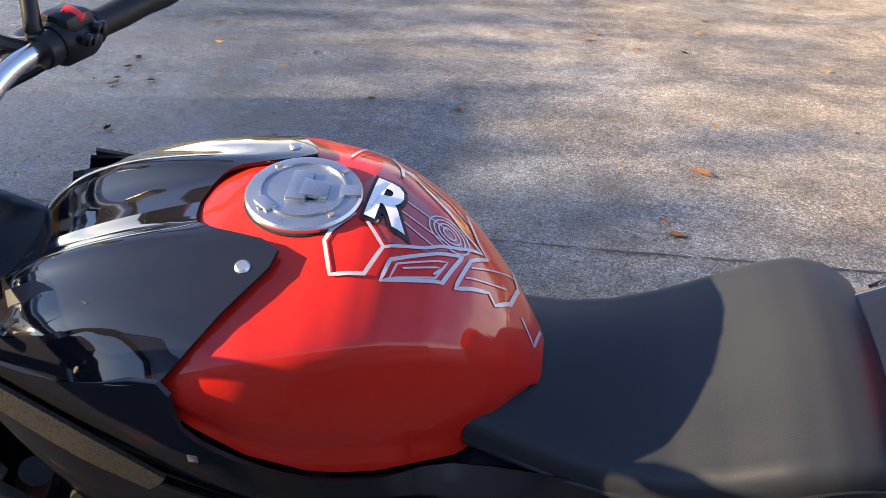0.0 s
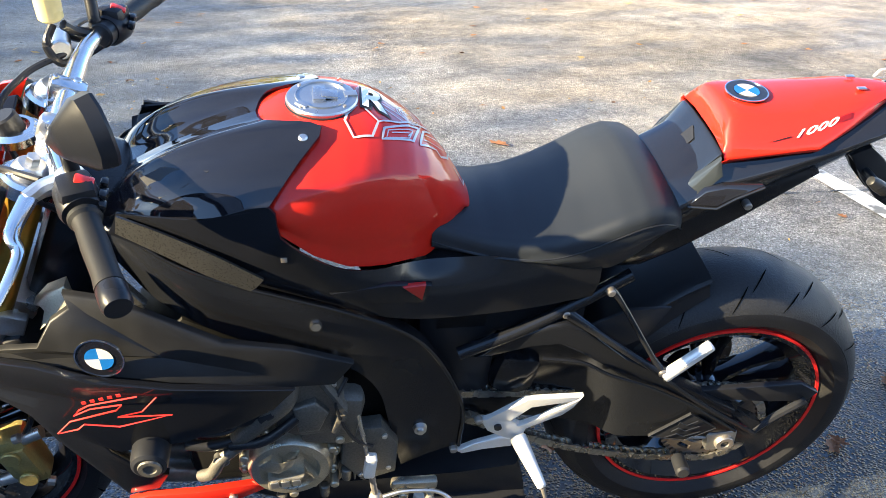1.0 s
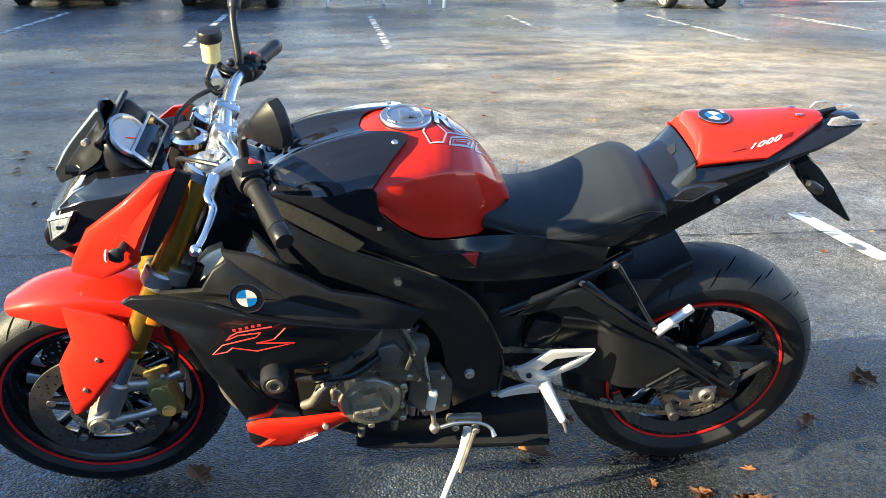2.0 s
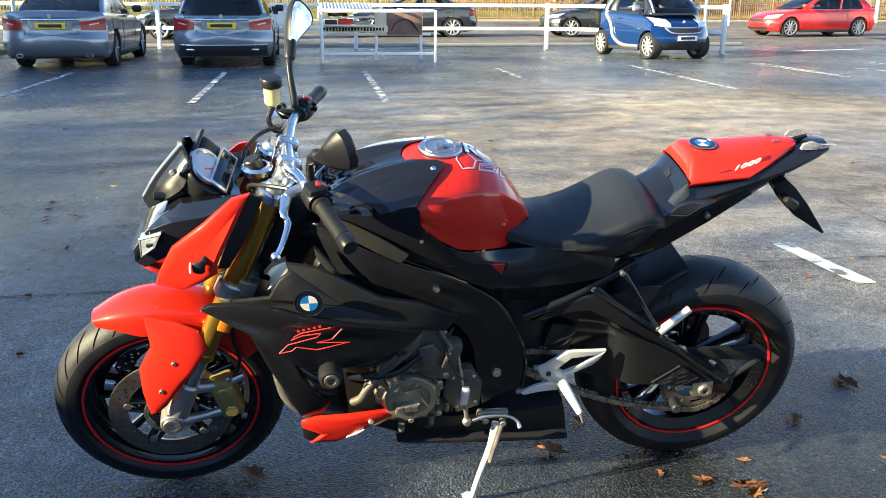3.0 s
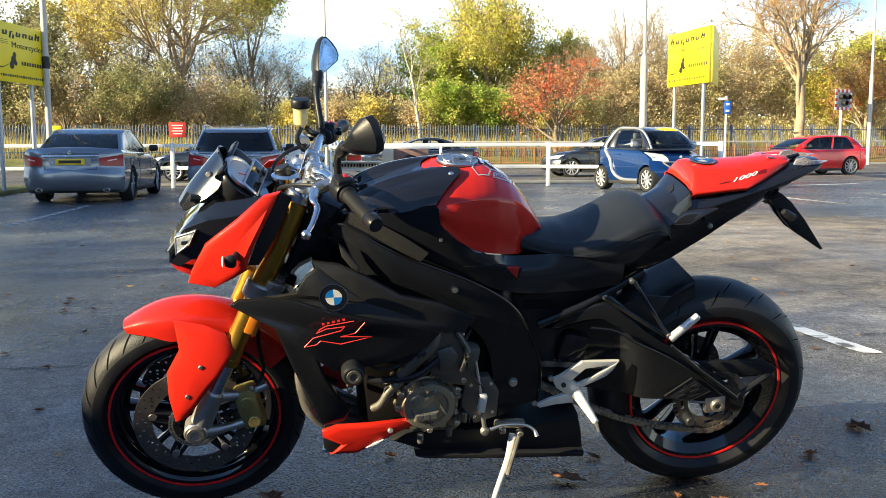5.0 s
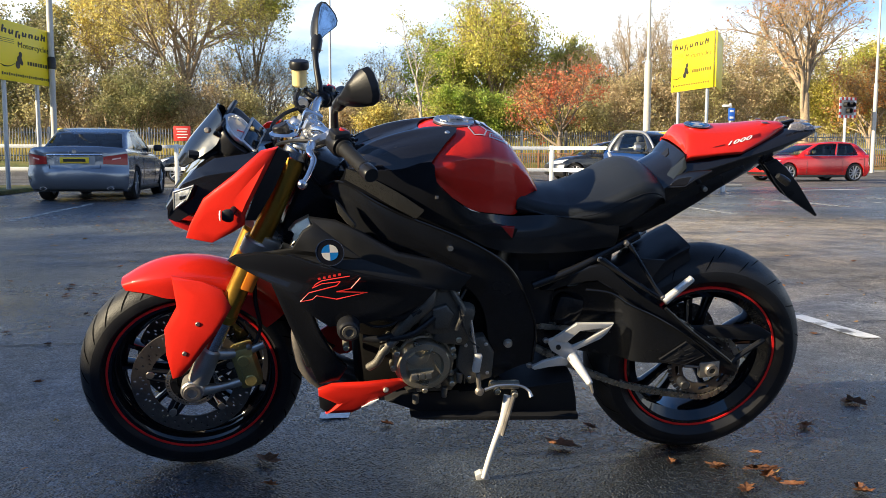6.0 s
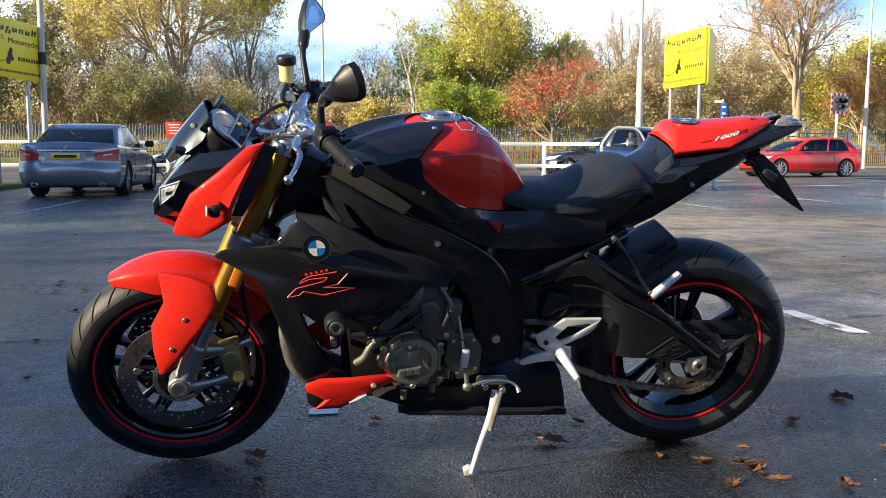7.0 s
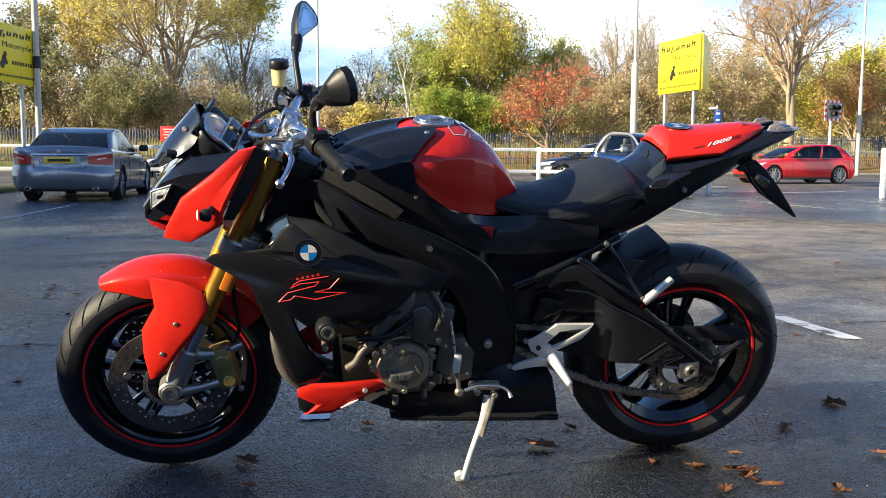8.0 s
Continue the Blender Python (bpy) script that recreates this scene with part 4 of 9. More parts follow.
def wood_part(name, pieces, mat, parent, label):
    """All the pieces of a tree's wood as one mesh: round stems, thin twigs of three sides."""
    verts, faces, count = [], [], 0
    for sides, lo, hi in ((8, 0.07, 9), (5, 0.022, 0.07), (3, 0.0, 0.022)):
        mine = [q for q in pieces if lo <= q[2] < hi]
        if not mine:
            continue
        a, b = np.array([tuple(q[0]) for q in mine]), np.array([tuple(q[1]) for q in mine])
        r0, r1 = np.array([q[2] for q in mine])[:, None, None], np.array([q[3] for q in mine])[:, None, None]
        d = b - a
        d /= np.linalg.norm(d, axis=1)[:, None]
        u = np.cross(d, (0.31, 0.22, 0.1))
        u /= np.linalg.norm(u, axis=1)[:, None]
        w = np.cross(d, u)
        ang = np.arange(sides) * 2 * math.pi / sides
        ring = u[:, None, :] * np.cos(ang)[None, :, None] + w[:, None, :] * np.sin(ang)[None, :, None]
        verts.append(np.concatenate([a[:, None, :] + ring * r0, b[:, None, :] + ring * r1], axis=1).reshape(-1, 3))
        k = np.arange(sides)
        one = np.stack([k, (k + 1) % sides, (k + 1) % sides + sides, k + sides], axis=1)
        faces.append((one[None] + (np.arange(len(mine)) * 2 * sides)[:, None, None]).reshape(-1, 4) + count)
        count += len(mine) * 2 * sides
    co, fc = np.concatenate(verts), np.concatenate(faces)
    me = bpy.data.meshes.new(name)
    me.vertices.add(len(co))
    me.vertices.foreach_set("co", co.astype(np.float32).ravel())
    me.loops.add(4 * len(fc))
    me.loops.foreach_set("vertex_index", fc.astype(np.int32).ravel())
    me.polygons.add(len(fc))
    me.polygons.foreach_set("loop_start", np.arange(0, 4 * len(fc), 4, dtype=np.int32))
    me.update(calc_edges=True)
    me.materials.append(mat)
    me.polygons.foreach_set("use_smooth", [True] * len(fc))
    ob = new(name, me)
    ob.parent = parent
    ob["label"] = label
    return ob


def foliage_on(pieces, rnd, per, spread, first, bare_below=-9.0, chance=1.0):
    """Where leaves sit: round the shoots of the outer levels."""
    out = []
    for a, b, _, _, level in pieces:
        if level >= first and a.z > bare_below and rnd.random() < chance:
            out.append((a.lerp(b, rnd.random()), spread, max(1, int(per * rnd.uniform(0.4, 1.6)))))
    return out


def grown_tree(name, x, y, height, r, seed, label, bark=None, fork=0.33, limbs=6, tilt=(0.25, 0.8), sprays=(5, 5, 4, 3), up=0.05, droop=0.0, lean=(0.0, 0.0), reach=0.62,
               leaf=None, per=3, size=0.15, spread=0.35, first=3, bare_below=-9.0, chance=1.0, hang=0.0, category="tree", group="trees"):
    rnd = random.Random(seed)
    ob = empty(name, pose(x, y, bank_z(y) - 0.05), label, category, group)
    pieces = grow(rnd, height, r, fork, limbs, tilt, sprays, up, droop, lean, reach)
    wood = wood_part("trunk" if category == "tree" else "stem", pieces, bark or BARK, ob, "branching trunk and twigs" if category == "tree" else "thin bare stems")
    if category != "tree":
        tagged(wood, kind="stuff")
    if leaf:
        leaf_part("crown" if category == "tree" else "foliage", foliage_on(pieces, rnd, per, spread, first, bare_below, chance), size, seed, leaf, ob, "loose crown of small leaves", hang)
    return ob


def bush(x, y, h, seed, leaf, label, per=4, size=0.15, wide=0.9, bark=None):
    return grown_tree("bush", x, y, h, 0.07, seed, label, bark or TWIG, 0.06, 10, (0.15, wide), (5, 5, 4), 0.06, reach=0.78, leaf=leaf, per=per, size=size, spread=0.42, first=1, category="bush", group="bushes")


# the yellow trees behind the crossing, then the birch, the willow and the street trees along the palisade
grown_tree("tree", -9.3, 62, 15.0, 0.30, 11, "tall spreading half-bare tree with thin yellow leaves", None, 0.27, 9, (0.35, 1.05), (6, 5, 4, 3), 0.05, reach=0.62, leaf=LEAF_YELLOW, per=3, size=0.14, spread=0.40, first=3, bare_below=5.2, chance=0.8)
grown_tree("tree", -12.2, 63.5, 11.5, 0.17, 12, "leaning half-bare tree with pale yellow leaves", None, 0.40, 5, (0.2, 0.7), (5, 5, 4, 3), 0.06, lean=(-2.6, 0.0), leaf=LEAF_YELLOW, per=3, size=0.17, spread=0.35, first=3, bare_below=5.0, chance=0.7)
grown_tree("tree", -6.4, 66, 13.5, 0.18, 13, "slim leaning tree with yellow-green leaves", None, 0.38, 5, (0.2, 0.7), (5, 5, 4, 3), 0.06, lean=(1.6, 0.0), leaf=LEAF_GREEN, per=3, size=0.17, spread=0.35, first=3, bare_below=4.5, chance=0.75)
grown_tree("tree", -15.6, 66, 10.5, 0.16, 14, "thin pale yellow half-bare tree", None, 0.3, 6, (0.25, 0.8), (5, 5, 4, 2), 0.05, leaf=LEAF_YELLOW, per=2, size=0.16, spread=0.35, first=3, chance=0.55)
grown_tree("tree", -19.0, 58, 9.8, 0.20, 15, "dark green tree behind the fence", None, 0.22, 8, (0.2, 0.8), (6, 5, 4), 0.05, leaf=LEAF_DARK, per=6, size=0.19, spread=0.5, first=1)
grown_tree("birch", 6.2, 52.5, 8.6, 0.10, 16, "leaning white birch with a thin crown", BIRCH, 0.56, 5, (0.3, 0.9), (5, 4, 4, 2), 0.02, lean=(-0.55, 0.0), reach=0.66, leaf=LEAF_GREEN, per=1, size=0.11, spread=0.25, first=3, chance=0.4)
grown_tree("willow", 13.2, 66, 12.6, 0.34, 17, "large yellow-green weeping tree", None, 0.24, 9, (0.25, 0.75), (6, 5, 4), 0.10, 0.34, reach=0.70, leaf=LEAF_GREEN, per=7, size=0.19, spread=0.75, first=1, hang=0.75)
grown_tree("tree", 9.4, 64.5, 8.4, 0.24, 18, "fresh green tree in full leaf", None, 0.16, 9, (0.25, 0.8), (6, 5, 4), 0.05, reach=0.66, leaf=LEAF_FRESH, per=7, size=0.19, spread=0.5, first=1)
grown_tree("tree", 20.4, 70, 9.6, 0.24, 19, "yellow-green tree in autumn leaf", None, 0.25, 7, (0.25, 0.8), (6, 5, 4), 0.08, 0.2, leaf=LEAF_GREEN, per=6, size=0.19, spread=0.6, first=1, hang=0.4)
grown_tree("rowan", 13.9, 49.3, 5.9, 0.14, 20, "small spreading tree with red autumn leaves", DARK_BARK, 0.36, 8, (0.8, 1.9), (5, 5, 4), 0.05, reach=0.74, leaf=LEAF_RED, per=3, size=0.15, spread=0.28, first=2, chance=0.62)
grown_tree("tree", 22.0, 60, 10.6, 0.17, 21, "bare brown tree behind the palisade", None, 0.3, 6, (0.25, 0.7), (5, 5, 4, 3), 0.05)
grown_tree("tree", 20.0, 61, 8.0, 0.15, 22, "bare leaning tree behind the palisade", None, 0.3, 5, (0.3, 0.8), (5, 5, 4, 2), 0.05, lean=(-1.0, 0.0))
grown_tree("tree", 25.4, 63, 10.4, 0.17, 27, "bare thin tree behind the palisade", None, 0.3, 6, (0.2, 0.6), (5, 5, 4, 3), 0.05, leaf=LEAF_BROWN, per=1, size=0.13, first=3, chance=0.3)
grown_tree("tree", 29.0, 48.6, 13.6, 0.28, 23, "tall bare street tree with a few orange leaves", None, 0.34, 8, (0.3, 0.85), (6, 5, 4, 3), 0.04, reach=0.60, leaf=LEAF_ORANGE, per=1, size=0.15, spread=0.2, first=3, chance=0.22)
grown_tree("tree", 41.2, 60, 9.0, 0.24, 24, "yellowing tree at the road's end", None, 0.25, 8, (0.2, 0.8), (6, 5, 4), 0.05, leaf=LEAF_GREEN, per=5, size=0.18, spread=0.5, first=1)
grown_tree("tree", 36.2, 53, 6.8, 0.18, 25, "small tree with orange leaves beyond the road", None, 0.3, 7, (0.3, 0.9), (6, 5, 4), 0.05, leaf=LEAF_ORANGE, per=3, size=0.16, spread=0.4, first=2, chance=0.7)
for k, (x, y, h) in enumerate(((5.6, 70, 7.2), (3.4, 71, 6.4), (-0.6, 69, 5.0), (-3.9, 66, 7.4), (-2.2, 68, 5.6), (-13.2, 65, 8.6), (-8.0, 66, 7.8), (-17.6, 64, 8.4), (-5.4, 63, 7.2), (-10.6, 69, 9.4), (24.0, 70, 8.8), (31.5, 68, 9.0))):
    grown_tree("tree", x, y, h, 0.13, 30 + k, "bare dark thicket tree behind the palisade", DARK_BARK, 0.12, 8, (0.2, 0.8), (5, 5, 4, 2), 0.06, reach=0.7, leaf=LEAF_BROWN, per=1, size=0.13, first=3, chance=0.25)
DARKER, BROWNER, YELLOWER = "dark green bush behind the palisade fence", "brown autumn bush behind the palisade fence", "yellow autumn bush behind the palisade fence"
for k, (x, y, h, leaf, lab, per) in enumerate((
        (-23.5, 57, 6.0, LEAF_DARK, DARKER, 4), (-20.4, 56, 5.0, LEAF_DARK, DARKER, 4), (-16.9, 56, 4.6, LEAF_OLIVE, "olive green bush behind the palisade fence", 2), (-14.6, 58, 4.6, LEAF_BROWN, BROWNER, 1), (-11.3, 56, 4.8, LEAF_DARK, DARKER, 5), (-9.6, 57, 3.6, LEAF_BROWN, BROWNER, 2), (-7.4, 58, 4.4, LEAF_BROWN, BROWNER, 1),
        (-5.0, 58, 3.4, LEAF_OLIVE, "olive green bush behind the palisade fence", 2), (-1.6, 57, 2.4, LEAF_YELLOW, YELLOWER, 3), (1.2, 57, 2.6, LEAF_BROWN, BROWNER, 3), (3.3, 57, 2.6, LEAF_YELLOW, YELLOWER, 3), (6.2, 57, 2.6, LEAF_BROWN, BROWNER, 3), (8.7, 58, 3.8, LEAF_FRESH, "fresh green bush behind the palisade fence", 5), (11.8, 58, 3.4, LEAF_FRESH, "fresh green bush behind the palisade fence", 5),
        (14.4, 58, 3.0, LEAF_YELLOW, YELLOWER, 3), (17.8, 58, 3.4, LEAF_OLIVE, "olive green bush behind the palisade fence", 3), (20.6, 59, 4.6, LEAF_BROWN, BROWNER, 2), (23.8, 60, 5.2, LEAF_BROWN, BROWNER, 3), (27.0, 60, 6.4, LEAF_OLIVE, "olive green bush behind the palisade fence", 3), (30.4, 60, 6.8, LEAF_BROWN, BROWNER, 4), (33.9, 60, 6.0, LEAF_OLIVE, "olive green bush behind the palisade fence", 3), (36.8, 58, 5.2, LEAF_GREEN, "yellow-green bush behind the palisade fence", 4), (39.9, 58, 5.8, LEAF_BROWN, BROWNER, 4))):
    bush(x, y, h, 50 + k, leaf, lab, per)
# tall dry grass before the fence
bm = bmesh.new()
rnd = random.Random(9)
for _ in range(16000):
    x, y = rnd.uniform(-28, 44), rnd.uniform(51.3, 56.0)
    h, w = rnd.uniform(0.35, 1.1), rnd.uniform(0.02, 0.05)
    lean = rnd.uniform(-0.25, 0.25)
    z = bank_z(y)
    bm.faces.new([bm.verts.new(v) for v in ((x - w, y, z), (x + w, y, z), (x + lean, y + rnd.uniform(-0.1, 0.1), z + h))])
tagged(part("tall_grass", bm, LEAF_YELLOW, None, smooth=False), "dry yellow tall grass behind the palisade fence", "grass", kind="stuff")
# dry undergrowth behind the palisade
cl = []
for _ in range(3200):
    x, y = rnd.uniform(-30, 46), rnd.uniform(56.8, 59.6)
    top = 1.0 + 0.9 * soft((x + 6) / 6) + 0.9 * noise.noise(Vector((x * 0.35, 2, 0))) + 0.5 * noise.noise(Vector((x * 1.1, 7, 0)))
    cl.append((Vector((x, y, bank_z(y) + max(0.3, top) * rnd.random())), 0.55, 14))
tagged(leaf_part("undergrowth", cl, 0.14, 6, LEAF_TAN, None, ""), "dry tan undergrowth behind the palisade fence", "undergrowth", kind="stuff")
# far woods that close the skyline
cl = []
for _ in range(11000):
    x, y = rnd.uniform(-70, 95), rnd.uniform(85, 100)
    top = 4.0 + 4.0 * soft((x - 12) / 10) + 1.8 * noise.noise(Vector((x * 0.09, 0, 0))) + 1.2 * noise.noise(Vector((x * 0.4, 5, 0)))
    cl.append((Vector((x, y, 1.8 + top * rnd.random())), 1.3, 18))
tagged(leaf_part("far_woods", cl, 0.42, 5, LEAF_BROWN, None, ""), "brown far woods along the skyline", "woods", kind="stuff")

# unseen pale wall added behind the camera: closes the yard, bounces light
tagged(part("bounce_wall_south", box((40, 0.3, 3.4), (2, -8.5, 1.7)), RENDERED), "unseen pale wall added to close the yard and bounce light", "wall", kind="structure")
# unseen walls added on the sun's side to shade the ground and bays
tagged(part("shade_wall_west", box((0.3, 10.1, 3.0), (-8.2, -3.85, 1.5)), BRICK), "unseen wall added to shade the ground round the front wheel", "wall", kind="structure")
tagged(part("shade_wall_northwest", box((0.4, 8.6, 8.8), (-21, 11.8, 4.4)), BRICK), "unseen tall wall added to shade the parking bays", "wall", kind="structure")
tagged(part("shade_wall_mid", box((0.4, 3.0, 6.6), (-21, 6.0, 3.3)), BRICK), "unseen lower wall added to shade the car park", "wall", kind="structure")
tagged(part("shade_wall_near", box((0.4, 1.9, 5.6), (-21, 3.05, 2.8)), BRICK), "unseen narrow wall added to shade the car park", "wall", kind="structure")
# unseen trees added on the sun's side for dappled shade
for k, (x, y, h, n, lf, many, wide_) in enumerate(((-28, -5.5, 14.0, 3, LEAF_GREEN, 14, 1.9), (-26, -3.2, 13.0, 3, LEAF_GREEN, 30, 2.1), (-33, 16.0, 12, 6, LEAF_BROWN, 4, 3.5), (-24.0, 1.6, 11.0, 3, LEAF_BROWN, 60, 2.6), (-24.6, 5.0, 11.5, 3, LEAF_BROWN, 60, 2.6), (-24.0, 8.6, 11.0, 3, LEAF_BROWN, 60, 2.6), (-24.6, 12.2, 11.5, 3, LEAF_BROWN, 60, 2.6))):
    tree("shade_tree", x, y, h, 0.3, 70 + k, lf, n, 0.26, 1.1, 3, 3, None, "unseen half-bare tree added to dapple the car park with shade", 0.2, 0.25, z=-0.05, clumps=many, crown_w=wide_, crown_low=0.35, wide=0.5)


# ---- cars ----
def spaced(a, b, n):
    return [a + (b - a) * k / (n - 1) for k in range(n)]


def car(x, y, yaw, L, W, H, wb, paint, kind, label, wheel_r=0.32, front_over=0.85, plate_mat=None, rear=True):
    """A parked car; its own nose points along -y. kind: saloon, estate, hatch, tiny."""
    ob = empty("car", pose(x, y, 0, 0, 0, yaw), label, "car", "parked cars")
    n0, n1 = -L / 2, L / 2
    tiny = kind == "tiny"
    belt = {"saloon": 0.95, "estate": 0.97, "hatch": 0.95, "tiny": 1.00}[kind]
    hood = {"saloon": 0.84, "estate": 0.84, "hatch": 0.88, "tiny": 0.95}[kind]
    tail = {"saloon": 1.02, "estate": 1.00, "hatch": 0.99, "tiny": 1.05}[kind]
    nose_z = {"saloon": 0.66, "estate": 0.66, "hatch": 0.70, "tiny": 0.78}[kind]
    wheels = (n0 + front_over, n0 + front_over + wb)
    bow = 0.24 if tiny else 0.34

    def rear_y(a, z):
        off = float(np.interp(z, [0.18, 0.26, 0.36, 0.50, 0.60, 0.64, 0.84, 0.94, tail, tail + 0.05], [0.20, 0.10, 0.02, 0.0, 0.012, 0.055, 0.07, 0.055, 0.12, 0.22]))
        return n1 - off - bow * (abs(a) / (W / 2)) ** 3.6

    def front_y(a, z):
        off = float(np.interp(z, [0.16, 0.24, 0.34, 0.48, 0.60, nose_z, nose_z + 0.12, hood + 0.1], [0.16, 0.06, 0.0, 0.0, 0.04, 0.12, 0.40, 0.9]))
        return n0 + off + bow * (1.0 if tiny else 1.25) * (abs(a) / (W / 2)) ** 2.8

    def top_z(yy):
        f = (yy - n0) / L
        return float(np.interp(f, [0, 0.03, 0.10, 0.20, 0.30, 0.5, 0.8, 0.97, 1.0], [nose_z, nose_z + 0.04, hood - 0.07, hood, belt - 0.03, belt, tail - 0.01, tail, tail - 0.03]))

    def side_x(z, yy):
        t = top_z(yy)
        return W / 2 * float(np.interp(z, [0.16, 0.24, 0.34, 0.52, 0.66, t - 0.20, t - 0.06, t - 0.015, t + 0.02], [0.90, 0.955, 0.985, 1.0, 0.995, 0.985, 0.965, 0.925, 0.70]))

    def bottom(yy):
        z = 0.18 + 0.03 * soft((yy - n1 + 0.5) / 0.5) + 0.05 * soft((n0 + 0.4 - yy) / 0.4)
        for w in wheels:
            d = abs(yy - w)
            if d < wheel_r + 0.045:
                z = max(z, wheel_r + math.sqrt((wheel_r + 0.045) ** 2 - d * d))
        return z

    stations = sorted(set(spaced(n0 + 0.02, n1 - 0.02, 46)) | {w + s * (wheel_r + 0.045) * c for w in wheels for s in (-1, 1) for c in (0.0, 0.35, 0.62, 0.80, 0.91, 0.97, 1.0)})
    rows = []
    for yy in [n0 - 0.3] * 1 + stations + [n1 + 0.3]:
        yc = min(max(yy, n0), n1)
        t, lo = top_z(yc), bottom(yc)
        half = [(0, t + 0.035), (W * 0.17, t + 0.030), (W * 0.30, t + 0.018)]
        for f in (0.0, 0.03, 0.09, 0.18, 0.30, 0.44, 0.58, 0.72, 0.86, 1.0):
            z = t - (t - lo) * f
            half.append((side_x(z, yc) if f else W / 2 * 0.86, z))
        half += [(W * 0.30, lo), (0, lo)]
        rows.append([(-a, min(max(yy, front_y(a, z)), rear_y(a, z)), z) for a, z in half[:0:-1]] + [(a, min(max(yy, front_y(a, z)), rear_y(a, z)), z) for a, z in half])

    def cap(row, fn):
        mid = (min(p[2] for p in row) + max(p[2] for p in row)) / 2
        out = []
        for k in (0.8, 0.55, 0.3, 0.02):
            out.append([(a * k, fn(a * k, mid + (z - mid) * k), mid + (z - mid) * k) for a, _, z in row])
        return out

    rows = cap(rows[0], front_y)[::-1] + rows + cap(rows[-1], rear_y)
    part("body", skin(rows, 0.0, 1), paint, ob, "lacquered car body")
    part("underbody", box((W * 0.80, L * 0.86, 0.22), (0, 0, 0.32), 0.03), CAR_TRIM, ob, "dark underside")
    # cabin: a painted shell of pillars and roof with open windows, panes set in them
    cab = {"saloon": (-0.235, -0.03, 0.225, 0.395), "estate": (-0.235, -0.03, 0.40, 0.475), "hatch": (-0.245, -0.035, 0.35, 0.475), "tiny": (-0.36, -0.17, 0.36, 0.475)}[kind]
    a0, a1, b1, b0 = (L * v for v in cab)
    base = belt - 0.05
    wb_, wt = W / 2 * 0.945, W / 2 * (0.745 if not tiny else 0.70)

    def ring(v):
        """Front and rear of the cabin, its half width and height, from waist to roof."""
        return a0 + (a1 - a0) * v - 0.10 * math.sin(math.pi * v), b0 + (b1 - b0) * v + 0.06 * math.sin(math.pi * v), wb_ + (wt - wb_) * v ** 1.35, base + (H - 0.125 - base) * v

    def arched(x_, y_, v):
        y0, y1, hw, z = ring(v)
        f = 2 * (y_ - y0) / (y1 - y0) - 1
        return (x_, y_, z + 0.065 * v * max(0.0, 1 - f * f))

    def at_side(s, q, v, lift=0.004):
        y0, y1, hw, z = ring(v)
        return arched(s * (hw * (1 - abs(2 * q - 1) ** 6) ** (1 / 6) + lift), y0 + (y1 - y0) * q, v)

    def at_end(end, u, v, lift=0.004):
        y0, y1, hw, z = ring(v)
        return arched(u * hw, (y0 + y1) / 2 + end * ((y1 - y0) / 2 * (1 - abs(u) ** 6) ** (1 / 6) + 0.05 * (1 - u * u) + lift), v)

    mids = {"saloon": (0.115, 0.49, 0.515, 0.80), "estate": (0.11, 0.40, 0.425, 0.66, 0.69, 0.90), "hatch": (0.115, 0.49, 0.515, 0.80), "tiny": (0.14, 0.64)}[kind]
    qs = sorted({0.07, 0.93} | set(mids) | {round(q, 3) for a, b in zip(mids[::2], mids[1::2]) for q in spaced(a, b, 5)})
    us = spaced(-0.86, 0.86, 13)
    us = [-0.90] + us + [0.90]
    loop = [("f", u) for u in us] + [("r", q) for q in qs] + [("b", u) for u in us[::-1]] + [("l", q) for q in qs[::-1]]

    def at_loop(key, v):
        return at_side(1 if key[0] == "r" else -1, key[1], v, 0.0) if key[0] in "rl" else at_end(-1 if key[0] == "f" else 1, key[1], v, 0.0)

    heights = [0.0, 0.09, 0.22, 0.36, 0.50, 0.64, 0.78, 0.90, 0.96, 1.0]
    shell, panes = bmesh.new(), collections.defaultdict(bmesh.new)
    grid = [[shell.verts.new(at_loop(k, v)) for k in loop] for v in heights]
    for i in range(len(heights) - 1):
        for j in range(len(loop)):
            k0, k1 = loop[j], loop[(j + 1) % len(loop)]
            mid_ = (k0[1] + k1[1]) / 2
            hole = None
            if k0[0] == k1[0] and 0.09 <= heights[i] < 0.90:
                if k0[0] in "fb":
                    hole = k0[0] if abs(mid_) < 0.86 else None
                else:
                    hole = next((k0[0] + str(n) for n in range(0, len(mids), 2) if mids[n] < mid_ < mids[n + 1]), None)
            corners = [grid[i][j], grid[i][(j + 1) % len(loop)], grid[i + 1][(j + 1) % len(loop)], grid[i + 1][j]]
            if hole:
                panes[hole].faces.new([panes[hole].verts.new(c.co) for c in corners])
            else:
                shell.faces.new(corners)
    roof = bmesh.new()
    y0, y1, hw, z = ring(1.0)
    inner = [[roof.verts.new(g.co) for g in grid[-1]]]
    for k, dz in ((0.96, 0.008), (0.88, 0.016), (0.70, 0.025), (0.40, 0.031), (0.02, 0.033)):
        row = []
        for g in grid[-1]:
            y_ = (y0 + y1) / 2 + (g.co.y - (y0 + y1) / 2) * k
            row.append(roof.verts.new(arched(g.co.x * k, y_, 1.0)[:2] + (arched(0, y_, 1.0)[2] + dz,)))
        inner.append(row)
    for ra, rb in zip(inner, inner[1:]):
        for j in range(len(loop)):
            roof.faces.new((ra[j], ra[(j + 1) % len(loop)], rb[(j + 1) % len(loop)], rb[j]))
    shell.verts.ensure_lookup_table()
